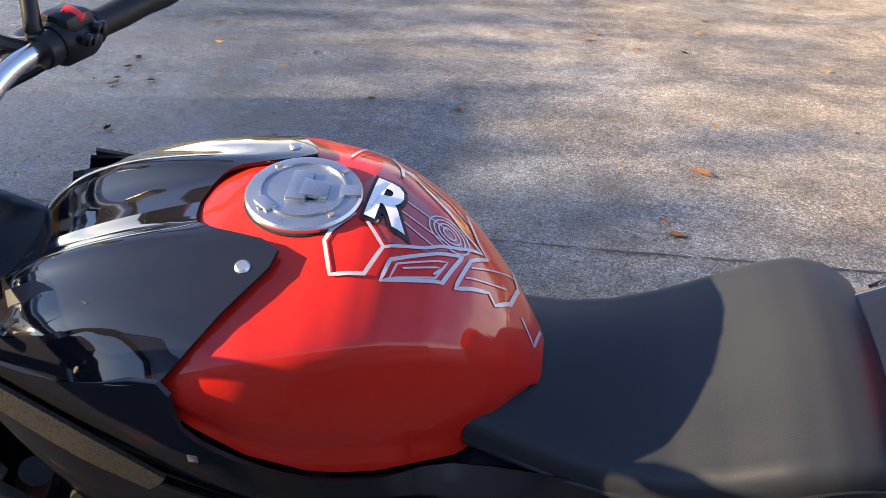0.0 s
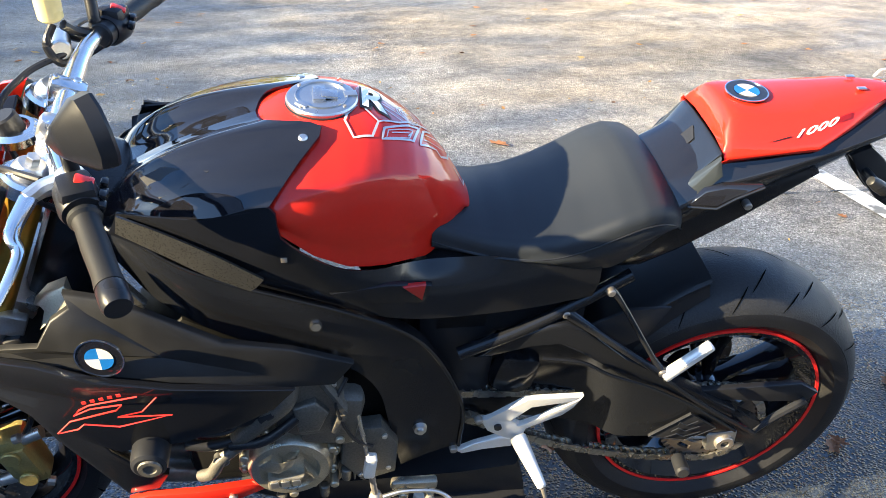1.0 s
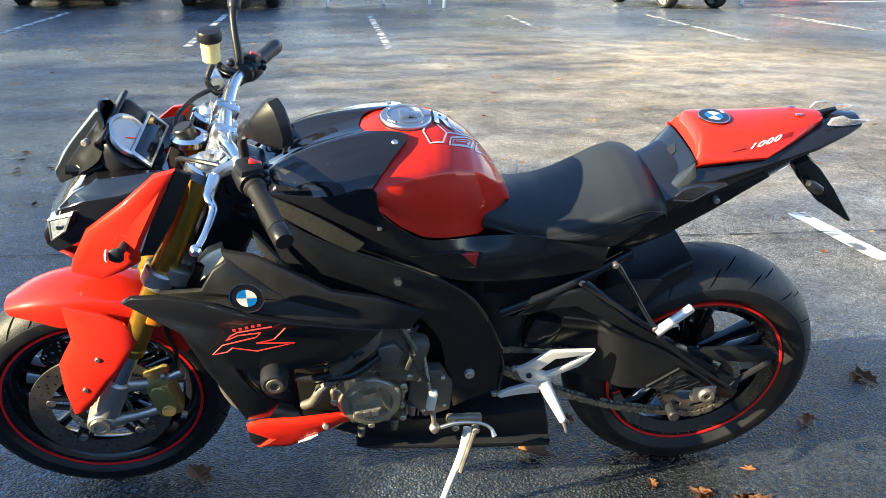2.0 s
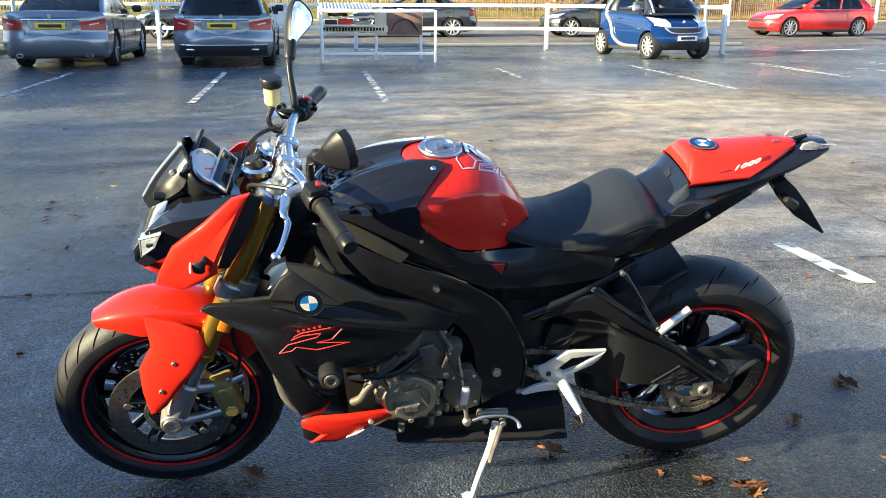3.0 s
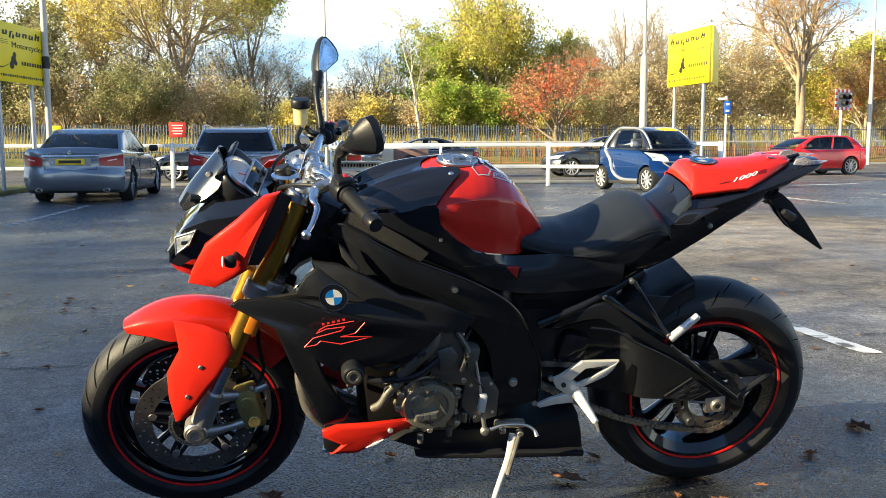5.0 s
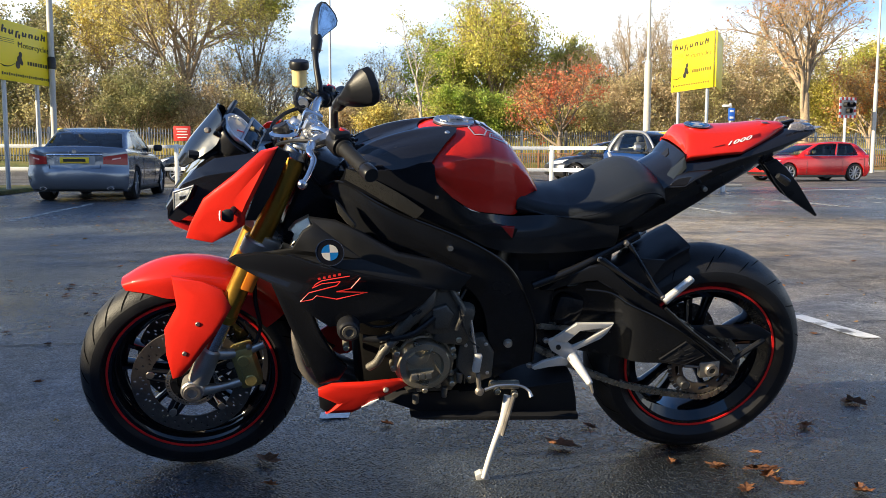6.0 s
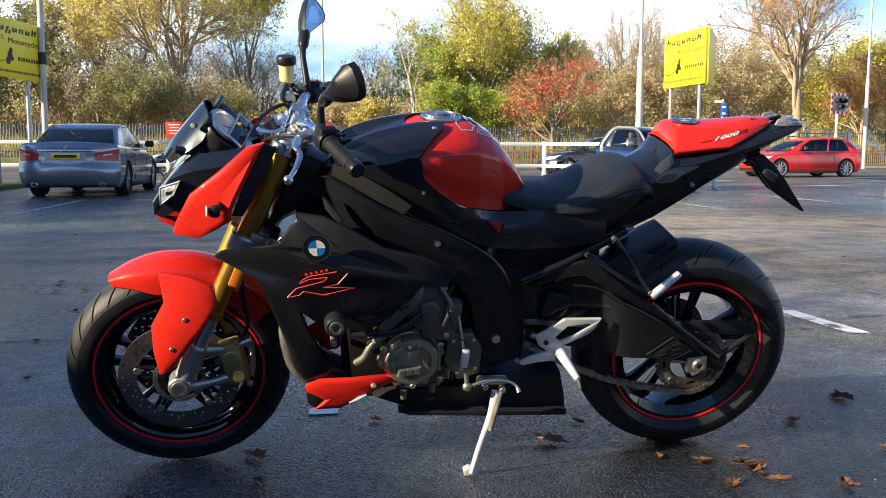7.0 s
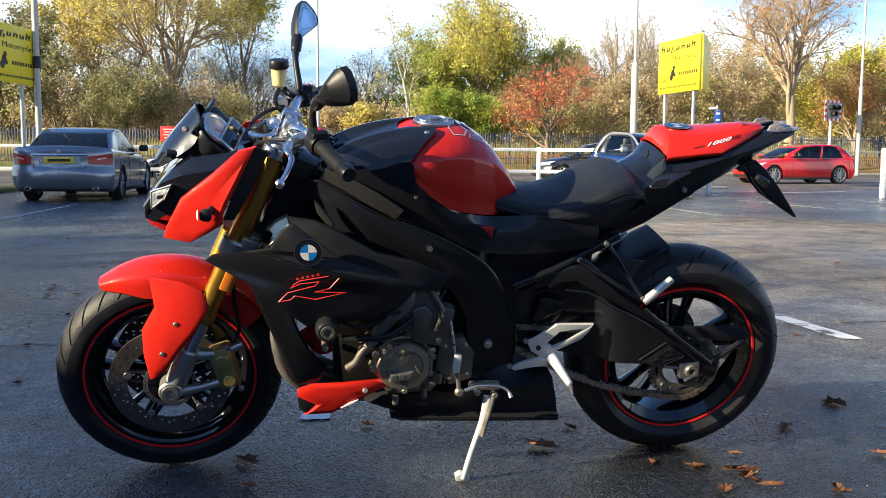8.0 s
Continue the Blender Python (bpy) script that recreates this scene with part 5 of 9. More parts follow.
    for bm in (shell, roof):
        bmesh.ops.remove_doubles(bm, verts=bm.verts[:], dist=0.002)
        bmesh.ops.recalc_face_normals(bm, faces=bm.faces[:])
    bmesh.ops.delete(shell, geom=[v for v in shell.verts if not v.link_faces], context="VERTS")
    cabin = part("cabin", shell, CAR_BLACK if tiny else paint, ob, "pillars round the windows")
    thick = cabin.modifiers.new("thickness", "SOLIDIFY")
    thick.thickness, thick.offset = 0.03, -1.0
    part("roof", roof, CAR_BLACK if tiny else paint, ob, "black roof" if tiny else "painted roof")
    for key, bm in sorted(panes.items()):
        bmesh.ops.remove_doubles(bm, verts=bm.verts[:], dist=0.001)
        bmesh.ops.recalc_face_normals(bm, faces=bm.faces[:])
        deep = kind == "estate" and (key == "b" or key in ("l2", "r2", "l4", "r4"))
        part({"f": "windscreen", "b": "rear_window"}.get(key, "side_window"), bm, PRIVACY_PANE if deep else CAR_PANE, ob, "dark tinted car window" if deep else "clear reflecting car window")
    # what shows through the windows: dark waist deck, dash, wheel and seats
    lo_y, hi_y = a0 + 0.12, b0 - 0.10
    part("interior_deck", box((W * 0.80, hi_y - lo_y, 0.03), (0, (lo_y + hi_y) / 2, belt + (0.055 if not tiny else 0.075)), 0.01), CAR_TRIM, ob, "dark interior")
    seat_rows = [(a1 + 0.42, (-0.36, 0.36))] + ([] if tiny else [(a1 + 1.30, (-0.42, 0.0, 0.42))])
    for sy, xs in seat_rows:
        for sx in xs:
            bm = box((0.42 if abs(sx) > 0.1 else 0.30, 0.12, 0.22), (sx, sy, belt + 0.12), 0.05, (-12, 0, 0), segs=3)
            box((0.24, 0.09, 0.15), (sx, sy + 0.05, belt + 0.29), 0.04, (-8, 0, 0), bm, 3)
            part("car_seat", bm, SEAT_CLOTH, ob, "grey seat back with head rest")
    bm = lathe([(0.165, -0.014), (0.185, 0.0), (0.165, 0.014), (0.150, 0.0)], 24, "y", closed=True)
    part("steering_wheel", bm, CAR_TRIM, ob, "", pose(-0.36, a0 + 0.66, belt + 0.06, 25, 0, 0))
    for s in (-1, 1):
        part("window_trim", tube([at_side(s, q, 0.075, 0.006) for q in spaced(0.09, 0.9, 8)], 0.010, 6, 2), CAR_TRIM if tiny else CHROME, ob, "bright strip under the windows")
        if kind == "estate":
            part("roof_rail", tube([at_side(s, q, 1.0, -0.03)[:2] + (at_side(s, q, 1.0)[2] + (0.055 if 0.1 < q < 0.9 else 0.01),) for q in (0.08, 0.12, 0.3, 0.5, 0.7, 0.88, 0.93)], 0.014, 8, 3), CHROME, ob, "bright roof rail")
        ym = (a1 + b1) / 2
        for yy in ((a0 + 0.45, ym + 0.10, b0 - 0.45) if not tiny else (-0.62, 0.42)):
            part("shut_line", tube([(s * (side_x(zz, yy) + 0.001), yy, zz) for zz in spaced(0.30, top_z(yy) - 0.03, 7)], 0.005, 4, 1), CAR_TRIM, ob)
        for yy in ((ym - 0.12, b0 - 0.62) if not tiny else (0.22,)):
            part("door_handle", box((0.022, 0.17, 0.028), (s * side_x(belt - 0.14, yy), yy, belt - 0.14), 0.007), paint, ob)
        part("door_mirror", box((0.19, 0.10, 0.14), (s * (wb_ + 0.11), a0 + 0.42, base + 0.14), 0.045, segs=3), CAR_RIM if tiny else (CAR_TRIM if kind in ("saloon", "estate") else paint), ob)
        part("sill", box((0.05, wb - 2 * wheel_r - 0.12, 0.08), (s * W / 2 * 0.95, (wheels[0] + wheels[1]) / 2, 0.205), 0.015), CAR_TRIM, ob)
        for yy in wheels:
            tw = empty("wheel", pose(s * (W / 2 - 0.13), yy, wheel_r))
            tw.parent = ob
            part("tyre", lathe([(wheel_r * 0.74, -0.115), (wheel_r * 0.92, -0.125), (wheel_r, -0.090), (wheel_r, 0.090), (wheel_r * 0.92, 0.115), (wheel_r * 0.74, 0.105)], 32, "x", closed=True), CAR_TYRE, tw)
            bm = lathe([(wheel_r * 0.68, -0.09), (wheel_r * 0.77, -0.10), (wheel_r * 0.77, 0.112), (wheel_r * 0.70, 0.10)], 32, "x", closed=True)
            for k in range(10):
                a = 2 * math.pi * k / 10
                cylinder((s * 0.085, 0.03 * math.cos(a), 0.03 * math.sin(a)), (s * 0.092, wheel_r * 0.72 * math.cos(a), wheel_r * 0.72 * math.sin(a)), 0.030, 0.020, 6, bm)
            lathe([(0.0, s * 0.10), (0.05, s * 0.10), (0.055, s * 0.07), (0, s * 0.07)], 16, "x", bm=bm)
            part("rim", bm, CAR_RIM, tw, "spoked alloy rim")
            part("brake_drum", lathe([(0.0, s * 0.02), (wheel_r * 0.6, s * 0.02), (wheel_r * 0.6, s * 0.01), (0, s * 0.01)], 20, "x"), CAR_TRIM, tw)

    def on_rear(u, z, lift=0.008):
        return (u, rear_y(u, z) + lift, z)

    def on_front(u, z, lift=0.008):
        return (u, front_y(u, z) - lift, z)

    # rear end
    for s in (-1, 1):
        lz = (0.69, 0.89) if kind in ("saloon", "estate") else (0.72, 0.92)
        us = spaced(W * 0.275, W * 0.485, 9)
        rows_ = []
        for f in spaced(0, 1, 5):
            rows_.append([on_rear(s * u, (lz[0] + lz[1]) / 2 - 0.012 + 0.022 * (k / 8) + (lz[1] - lz[0]) * (0.66 + 0.42 * k / 8) * (f - 0.5)) for k, u in enumerate(us)])
        tl = part("tail_lamp", skin(rows_, 0.0, 1), CAR_LAMP, ob, "red tail lamp")
        part("lamp_strip", skin([[on_rear(s * u, z_ + 0.010 * k, 0.011) for k, u in enumerate(us[3:7])] for z_ in (0.785, 0.808)], 0.0, 1), CAR_LAMP_PALE, tl, "pale strip in the lamp")
        if kind == "estate":
            part("exhaust_tip", box((0.15, 0.05, 0.035), (s * W * 0.32, rear_y(W * 0.32, 0.33) + 0.004, 0.345), 0.008), CHROME, ob, "flat exhaust trim")
        else:
            bm = lathe([(0.034, -0.05), (0.042, -0.05), (0.042, 0.02), (0.034, 0.02)], 16, at=(s * W * 0.33, rear_y(W * 0.33, 0.25) + 0.005, 0.25), closed=True)
            bmesh.ops.scale(bm, vec=(1.5, 1, 0.8), verts=bm.verts, space=Matrix.Translation((-s * W * 0.33, 0, -0.25)))
            part("exhaust_tip", bm, CHROME, ob, "oval exhaust tip")
    low_band = (0.225, 0.30, 0.39, 0.415) if kind == "estate" else (0.205, 0.235)
    part("bumper_insert", skin([[on_rear(u, z_, 0.006) for u in spaced(-W * 0.44, W * 0.44, 15)] for z_ in low_band], 0.0, 1), CAR_TRIM, ob, "dark lower bumper")
    if kind == "estate":
        part("bumper_strip", tube([on_rear(u, 0.43, 0.008) for u in spaced(-W * 0.44, W * 0.44, 11)], 0.010, 6, 1), CHROME, ob, "bright strip on the bumper")
    part("boot_trim", tube([on_rear(u, 0.885, 0.012) for u in spaced(-W * 0.27, W * 0.27, 7)], 0.018, 6, 1), CHROME, ob, "chrome boot strip")
    for s in (-1, 1):
        part("shut_line", tube([on_rear(s * W * 0.25, 0.63, 0.0), on_rear(s * W * 0.25, 0.70, 0.0)], 0.006, 4, 1), CAR_TRIM, ob)
    part("shut_line", tube([on_rear(u, 0.635, 0.0) for u in spaced(-W * 0.25, W * 0.25, 7)], 0.006, 4, 1), CAR_TRIM, ob)
    if rear:
        part("plate_recess", skin([[on_rear(u, z_, 0.004) for u in spaced(-W * 0.20, W * 0.20, 7)] for z_ in (0.70, 0.86)], 0.0, 1), paint, ob)
        pl = part("number_plate", box((0.52, 0.015, 0.11), (0, rear_y(0, 0.78) + 0.014, 0.78), 0.004), PLATE_YELLOW, ob, "yellow number plate")
        part("plate_mark", box((0.40, 0.004, 0.055), (0, rear_y(0, 0.78) + 0.0235, 0.78), 0.0), BLACK, pl, "plain dark bar")
        part("badge", lathe([(0.0, 0.0), (0.04, 0.0), (0.04, 0.012), (0, 0.012)], 16, at=(0, rear_y(0, 0.95) + 0.002, 0.945)), CHROME, ob)
    # front end
    for s in (-1, 1):
        us = spaced(W * 0.24, W * 0.455, 7)
        hz = nose_z - 0.10
        rows_ = [[on_front(s * u, hz + 0.05 * (k / 6) + (0.13 + (0.05 if tiny else 0.0)) * f, 0.010) for k, u in enumerate(us)] for f in spaced(0, 1, 5)]
        part("headlamp", skin(rows_, 0.0, 1), CAR_LAMP_CLEAR, ob, "clear headlamp")
    gz = (0.585, 0.66) if tiny else (0.52, 0.62)
    part("grille", skin([[on_front(u, z_, 0.008) for u in spaced(-W * 0.22, W * 0.22, 9)] for z_ in gz], 0.0, 1), CAR_TRIM, ob, "dark grille")
    part("lower_grille", skin([[on_front(u, z_, 0.006) for u in spaced(-W * (0.44 if tiny else 0.33), W * (0.44 if tiny else 0.33), 11)] for z_ in ((0.20, 0.28, 0.36) if tiny else (0.25, 0.34))], 0.0, 1), CAR_TRIM, ob, "dark lower grille")
    if tiny:
        smile = [(-0.33, 0.685), (-0.27, 0.60), (-0.20, 0.565), (0.0, 0.560), (0.20, 0.565), (0.27, 0.60), (0.33, 0.685), (0.24, 0.685), (0.0, 0.680), (-0.24, 0.685), (-0.33, 0.685)]
        part("grille_surround", tube([on_front(W * u, z_, 0.010) for u, z_ in smile], 0.018, 6, 2), CAR_RIM, ob, "silver surround of the grille")
        part("badge", lathe([(0.0, -0.01), (0.035, -0.008), (0.035, 0.01), (0.0, 0.01)], 16, at=(0, front_y(0, 0.80) - 0.004, 0.80)), CHROME, ob)
        for s in (-1, 1):
            pts = [(s * (side_x(0.27, -0.55) + 0.004), -0.55, 0.27), (s * (side_x(0.28, 0.10) + 0.008), 0.10, 0.28), (s * (side_x(0.45, 0.42) + 0.008), 0.42, 0.45), (s * (side_x(0.75, 0.55) + 0.008), 0.55, 0.75), at_side(s, 0.80, 0.06, 0.012), at_side(s, 0.79, 0.5, 0.012), at_side(s, 0.70, 0.97, 0.008), at_side(s, 0.42, 1.0, 0.008), at_side(s, 0.10, 0.98, 0.0), at_side(s, 0.05, 0.6, 0.004), at_side(s, 0.03, 0.08, 0.004)]
            part("side_frame", tube(pts, [0.035, 0.045, 0.05, 0.055, 0.055, 0.05, 0.045, 0.035, 0.03, 0.028, 0.028], 8, 4, flat=0.9), CAR_RIM, ob, "silver safety cell")
    if not rear:
        pl = part("number_plate", box((0.52, 0.015, 0.11), (0, front_y(0, 0.45) - 0.014, 0.46), 0.004), PLATE_WHITE, ob, "white number plate")
        part("plate_mark", box((0.38, 0.004, 0.055), (0, front_y(0, 0.45) - 0.0235, 0.46), 0.0), BLACK, pl, "plain dark bar")
    return ob


# a car's own nose is at -y: turned by 180 degrees it points away from the camera
car(-4.88, 17.30, 180, 4.86, 1.84, 1.47, 2.87, CAR_SILVER, "saloon", "silver-blue saloon car parked with its tail to the yard", 0.33, 0.84)
car(-1.90, 17.45, 180, 4.90, 1.84, 1.50, 2.87, CAR_SILVER, "estate", "silver estate car with dark rear glass in a bay", 0.33, 0.84)
car(7.60, 18.02, 15, 2.60, 1.54, 1.54, 1.87, CAR_BLUE, "tiny", "small blue two-seat city car with silver side frame", 0.29, 0.42, rear=False)
car(-3.45, 27.2, -90, 4.3, 1.76, 1.48, 2.6, CAR_BLACK, "hatch", "black hatchback waiting on the road", 0.31, 0.85)
car(3.15, 28.6, -90, 4.5, 1.78, 1.42, 2.7, CAR_BLACK, "saloon", "black saloon coupe waiting on the road", 0.33, 0.85)
car(9.77, 28.6, -90, 4.2, 1.76, 1.49, 2.58, CAR_BLACK, "hatch", "black hatchback with silver wheels on the road", 0.32, 0.85)
car(17.7, 28.6, -84, 4.60, 1.82, 1.50, 2.78, CAR_RED, "hatch", "bright red hatchback on the road", 0.33, 0.88)

# ---- the motorcycle ----
# Its own frame: x towards the tail, y to its right, z up, wheels' contact on the x axis; the whole leans on its stand.
LEAN_ANGLE = 15.5
bike = empty("motorcycle", pose(0, 0.046, 0.007, LEAN_ANGLE), "red and black naked sports motorcycle leaning on its side stand", "motorcycle")
STEER_P, STEER_U = Vector((-0.405, 0, 0.95)), Vector((0.396, 0, 0.918)).normalized()
STEER = Matrix.Translation(STEER_P) @ Matrix.Rotation(radians(3.0), 4, STEER_U) @ Matrix.Translation(-STEER_P)
REAR_C, FRONT_C = Vector((0.722, 0, 0.324)), Vector((-0.732, 0, 0.299))


def ring_with_holes(r0, r1, y, thick, segs, rings, keep, xf=None):
    """A disc between two radii, with real openings where keep(ring, step) is false."""
    bm = bmesh.new()
    vs = {}
    for s, yy in ((0, y - thick / 2), (1, y + thick / 2)):
        for j in range(rings + 1):
            r = r0 + (r1 - r0) * j / rings
            for i in range(segs):
                a = 2 * math.pi * i / segs
                vs[s, j, i] = bm.verts.new((r * math.cos(a), yy, r * math.sin(a)))
    for j in range(rings):
        for i in range(segs):
            k = (i + 1) % segs
            if not keep(j, i):
                continue
            bm.faces.new((vs[0, j, i], vs[0, j, k], vs[0, j + 1, k], vs[0, j + 1, i]))
            bm.faces.new((vs[1, j, i], vs[1, j + 1, i], vs[1, j + 1, k], vs[1, j, k]))
            for jj, out in ((j, j - 1), (j + 1, j + 1)):
                if not 0 <= out < rings or not keep(out, i):
                    bm.faces.new((vs[0, jj, i], vs[0, jj, k], vs[1, jj, k], vs[1, jj, i]))
            for ii, out in ((i, (i - 1) % segs), (k, k)):
                if not keep(j, out):
                    bm.faces.new((vs[0, j, ii], vs[0, j + 1, ii], vs[1, j + 1, ii], vs[1, j, ii]))
    loose = [v for v in bm.verts if not v.link_faces]
    bmesh.ops.delete(bm, geom=loose, context="VERTS")
    return bm


def tyre_profile(R, half, rim_r, rim_half):
    """The tyre's section: rounded crown, full sidewalls, bead."""
    pts = []
    F = 0.82 if half < 0.08 else 0.66
    for k in range(13):
        a = radians(-78 + 156 * k / 12)
        pts.append((R - F * half * (1 - math.cos(a)), half * math.sin(a) / math.sin(radians(78))))
    side = [(R - F * half * 0.95 - 0.012, 0.0), (rim_r + 0.022, 0.0), (rim_r + 0.011, 0.0)]
    w = [half * 0.985, rim_half + 0.007, rim_half - 0.004]
    left = [(r, -x) for (r, _), x in zip(side, w)][::-1]
    right = [(r, x) for (r, _), x in zip(side, w)]
    return left + pts + right + [(rim_r - 0.004, rim_half - 0.02), (rim_r - 0.004, -rim_half + 0.02)]


def wheel(name, centre, R, half, rim_r, rim_half, spokes, xf, label):
    hub = empty(name, Matrix.Translation(centre) if xf is None else xf @ Matrix.Translation(centre), label)
    hub.parent = bike
    prof = tyre_profile(R, half, rim_r, rim_half)
    part("tyre", lathe(prof, 96, closed=True), RUBBER, hub, "worn black sports tyre with slanted grooves")
    F = 0.82 if half < 0.08 else 0.66
    band = [(R - F * half * (1 - math.cos(radians(-72 + 144 * k / 24))) + 0.0004, half * math.sin(radians(-72 + 144 * k / 24)) / math.sin(radians(78))) for k in range(25)]
    band += [(r - 0.004, y * 0.98) for r, y in reversed(band)]
    part("tread", lathe(band, 96, closed=True), TREAD, hub, "scuffed grey tread band")
    # grooves: curved slots along the shoulders, lying in the tread
    bm = bmesh.new()
    crown = lambda a: (R - F * half * (1 - math.cos(a)) + 0.0016, half * math.sin(a) / math.sin(radians(78)))
    count = 28 if half < 0.08 else 18
    GW = 0.010 if half < 0.08 else 0.006
    for i in range(count):
        for s in (-1, 1):
          for tier in (0, 1):
            base = 2 * math.pi * (i + (0.5 if s > 0 else 0) + 0.45 * tier) / count
            line = []
            for k in range(9):
                t = k / 8
                r, y = crown(s * radians((9 + 34 * t) if tier == 0 else (34 + 36 * t)))
                line.append((r, y, base + (0.14 if tier == 0 else 0.13) * t))
            for (r, y, a), (r2, y2, a2), w0, w1 in zip(line, line[1:], [0.2, 0.8, 1, 1, 1, 0.9, 0.8, 0.6], [0.8, 1, 1, 1, 0.9, 0.8, 0.6, 0.2]):
                q = []
                for rr, yy, aa in ((r, y, a - GW * w0), (r, y, a + GW * w0), (r2, y2, a2 + GW * w1), (r2, y2, a2 - GW * w1)):
                    q.append(bm.verts.new((rr * math.cos(aa), yy, rr * math.sin(aa))))
                bm.faces.new(q)
    tagged(part("tread_groove", bm, GROOVE, hub, "dark slanted tread grooves", smooth=False), kind="stuff")
    # rim barrel and lips
    e = rim_half
    rim = lathe([(rim_r + 0.008, -e), (rim_r + 0.010, -e + 0.004), (rim_r - 0.006, -e + 0.010), (rim_r - 0.022, -e + 0.022), (rim_r - 0.030, 0), (rim_r - 0.022, e - 0.022),
                 (rim_r - 0.006, e - 0.010), (rim_r + 0.010, e - 0.004), (rim_r + 0.008, e), (rim_r - 0.004, e), (rim_r - 0.028, e - 0.02), (rim_r - 0.038, 0), (rim_r - 0.028, -e + 0.02), (rim_r - 0.004, -e)], 96, closed=True)
    part("rim", rim, PAINT_BLACK, hub, "gloss black cast rim")
    for s in (-1, 1):
        part("stripe", lathe([(rim_r + 0.0125, s * (e - 0.002)), (rim_r + 0.0115, s * (e + 0.0025)), (rim_r + 0.0055, s * (e + 0.0025)), (rim_r + 0.0055, s * (e - 0.002))], 96, closed=True), STRIPE, hub, "thin red rim stripe")
    part("hub", lathe([(0.02, -0.055), (0.045, -0.055), (0.05, -0.03), (0.042, 0), (0.05, 0.03), (0.045, 0.055), (0.02, 0.055)], 32, closed=True), PAINT_BLACK, hub)
    for i in range(spokes):
        pair = 0.16 if i % 2 else -0.16
        a = 2 * math.pi * (i // 2) / (spokes / 2) + 0.3
        a0, a1 = a + pair * 1.6, a + pair * 1.15
        bm = bmesh.new()
        p0, p1 = Vector((0.04 * math.cos(a0), 0, 0.04 * math.sin(a0))), Vector(((rim_r - 0.02) * math.cos(a1), 0, (rim_r - 0.02) * math.sin(a1)))
        d = (p1 - p0).normalized()
        n = d.cross(Vector((0, 1, 0)))
        rings = []
        for p, w, h in ((p0, 0.013, 0.026), (p0.lerp(p1, 0.5), 0.008, 0.019), (p1, 0.011, 0.028)):
            rings.append([bm.verts.new(p + n * w * c + Vector((0, h * b, 0))) for c, b in ((-1, -0.5), (-0.5, -1), (0.5, -1), (1, -0.5), (1, 0.5), (0.5, 1), (-0.5, 1), (-1, 0.5))])
        for a_, c_ in zip(rings, rings[1:]):
            for k in range(8):
                bm.faces.new((a_[k], a_[(k + 1) % 8], c_[(k + 1) % 8], c_[k]))
        bm.faces.new(rings[0])
        bm.faces.new(rings[-1])
        part("spoke", bm, PAINT_BLACK, hub)
    return hub


front_wheel = wheel("front_wheel", FRONT_C, 0.301, 0.061, 0.217, 0.047, 10, STEER, "front wheel with twin brake discs")
rear_wheel = wheel("rear_wheel", REAR_C, 0.325, 0.097, 0.217, 0.078, 10, None, "wide rear wheel with red rim stripe")


def brake_disc(parent, y, r0, r1, out):
    def keep(j, i):
        return not ((j == 1 and i % 8 == 0) or (j == 3 and i % 8 == 3) or (j == 5 and i % 8 == 6) or (j == 2 and i % 16 == 13))
    d = part("brake_disc", ring_with_holes(r0, r1, y, 0.005, 192, 7, keep), DISC, parent, "drilled steel brake disc", smooth=False)
    part("disc_carrier", lathe([(0.042, y - 0.004 * out), (0.062, y - 0.010 * out), (0.062, y), (0.042, y)], 40, closed=True), MATT_BLACK, d)
    for k in range(5):
        a = 2 * math.pi * k / 5 + 0.4
        for w in (-0.28, 0.28):
            b0, b1 = Vector((0.055 * math.cos(a + w), y - 0.004 * out, 0.055 * math.sin(a + w))), Vector(((r0 + 0.006) * math.cos(a + w * 0.35), y - 0.002 * out, (r0 + 0.006) * math.sin(a + w * 0.35)))
            part("carrier_arm", cylinder(b0, b1, 0.007, 0.006, 8), MATT_BLACK, d)
        part("disc_button", cylinder((r0 * math.cos(a), y - 0.004, r0 * math.sin(a)), (r0 * math.cos(a), y + 0.004, r0 * math.sin(a)), 0.011, None, 14, None, 0.001), STEEL, d)
    part("abs_ring", ring_with_holes(0.058, 0.070, y - 0.012 * out * -1, 0.002, 96, 3, lambda j, i: not (j == 1 and i % 2)), STEEL, d, smooth=False)
    return d


for s in (-1, 1):
    brake_disc(front_wheel, s * 0.072, 0.112, 0.160, s)
brake_disc(rear_wheel, 0.075, 0.070, 0.110, 1)

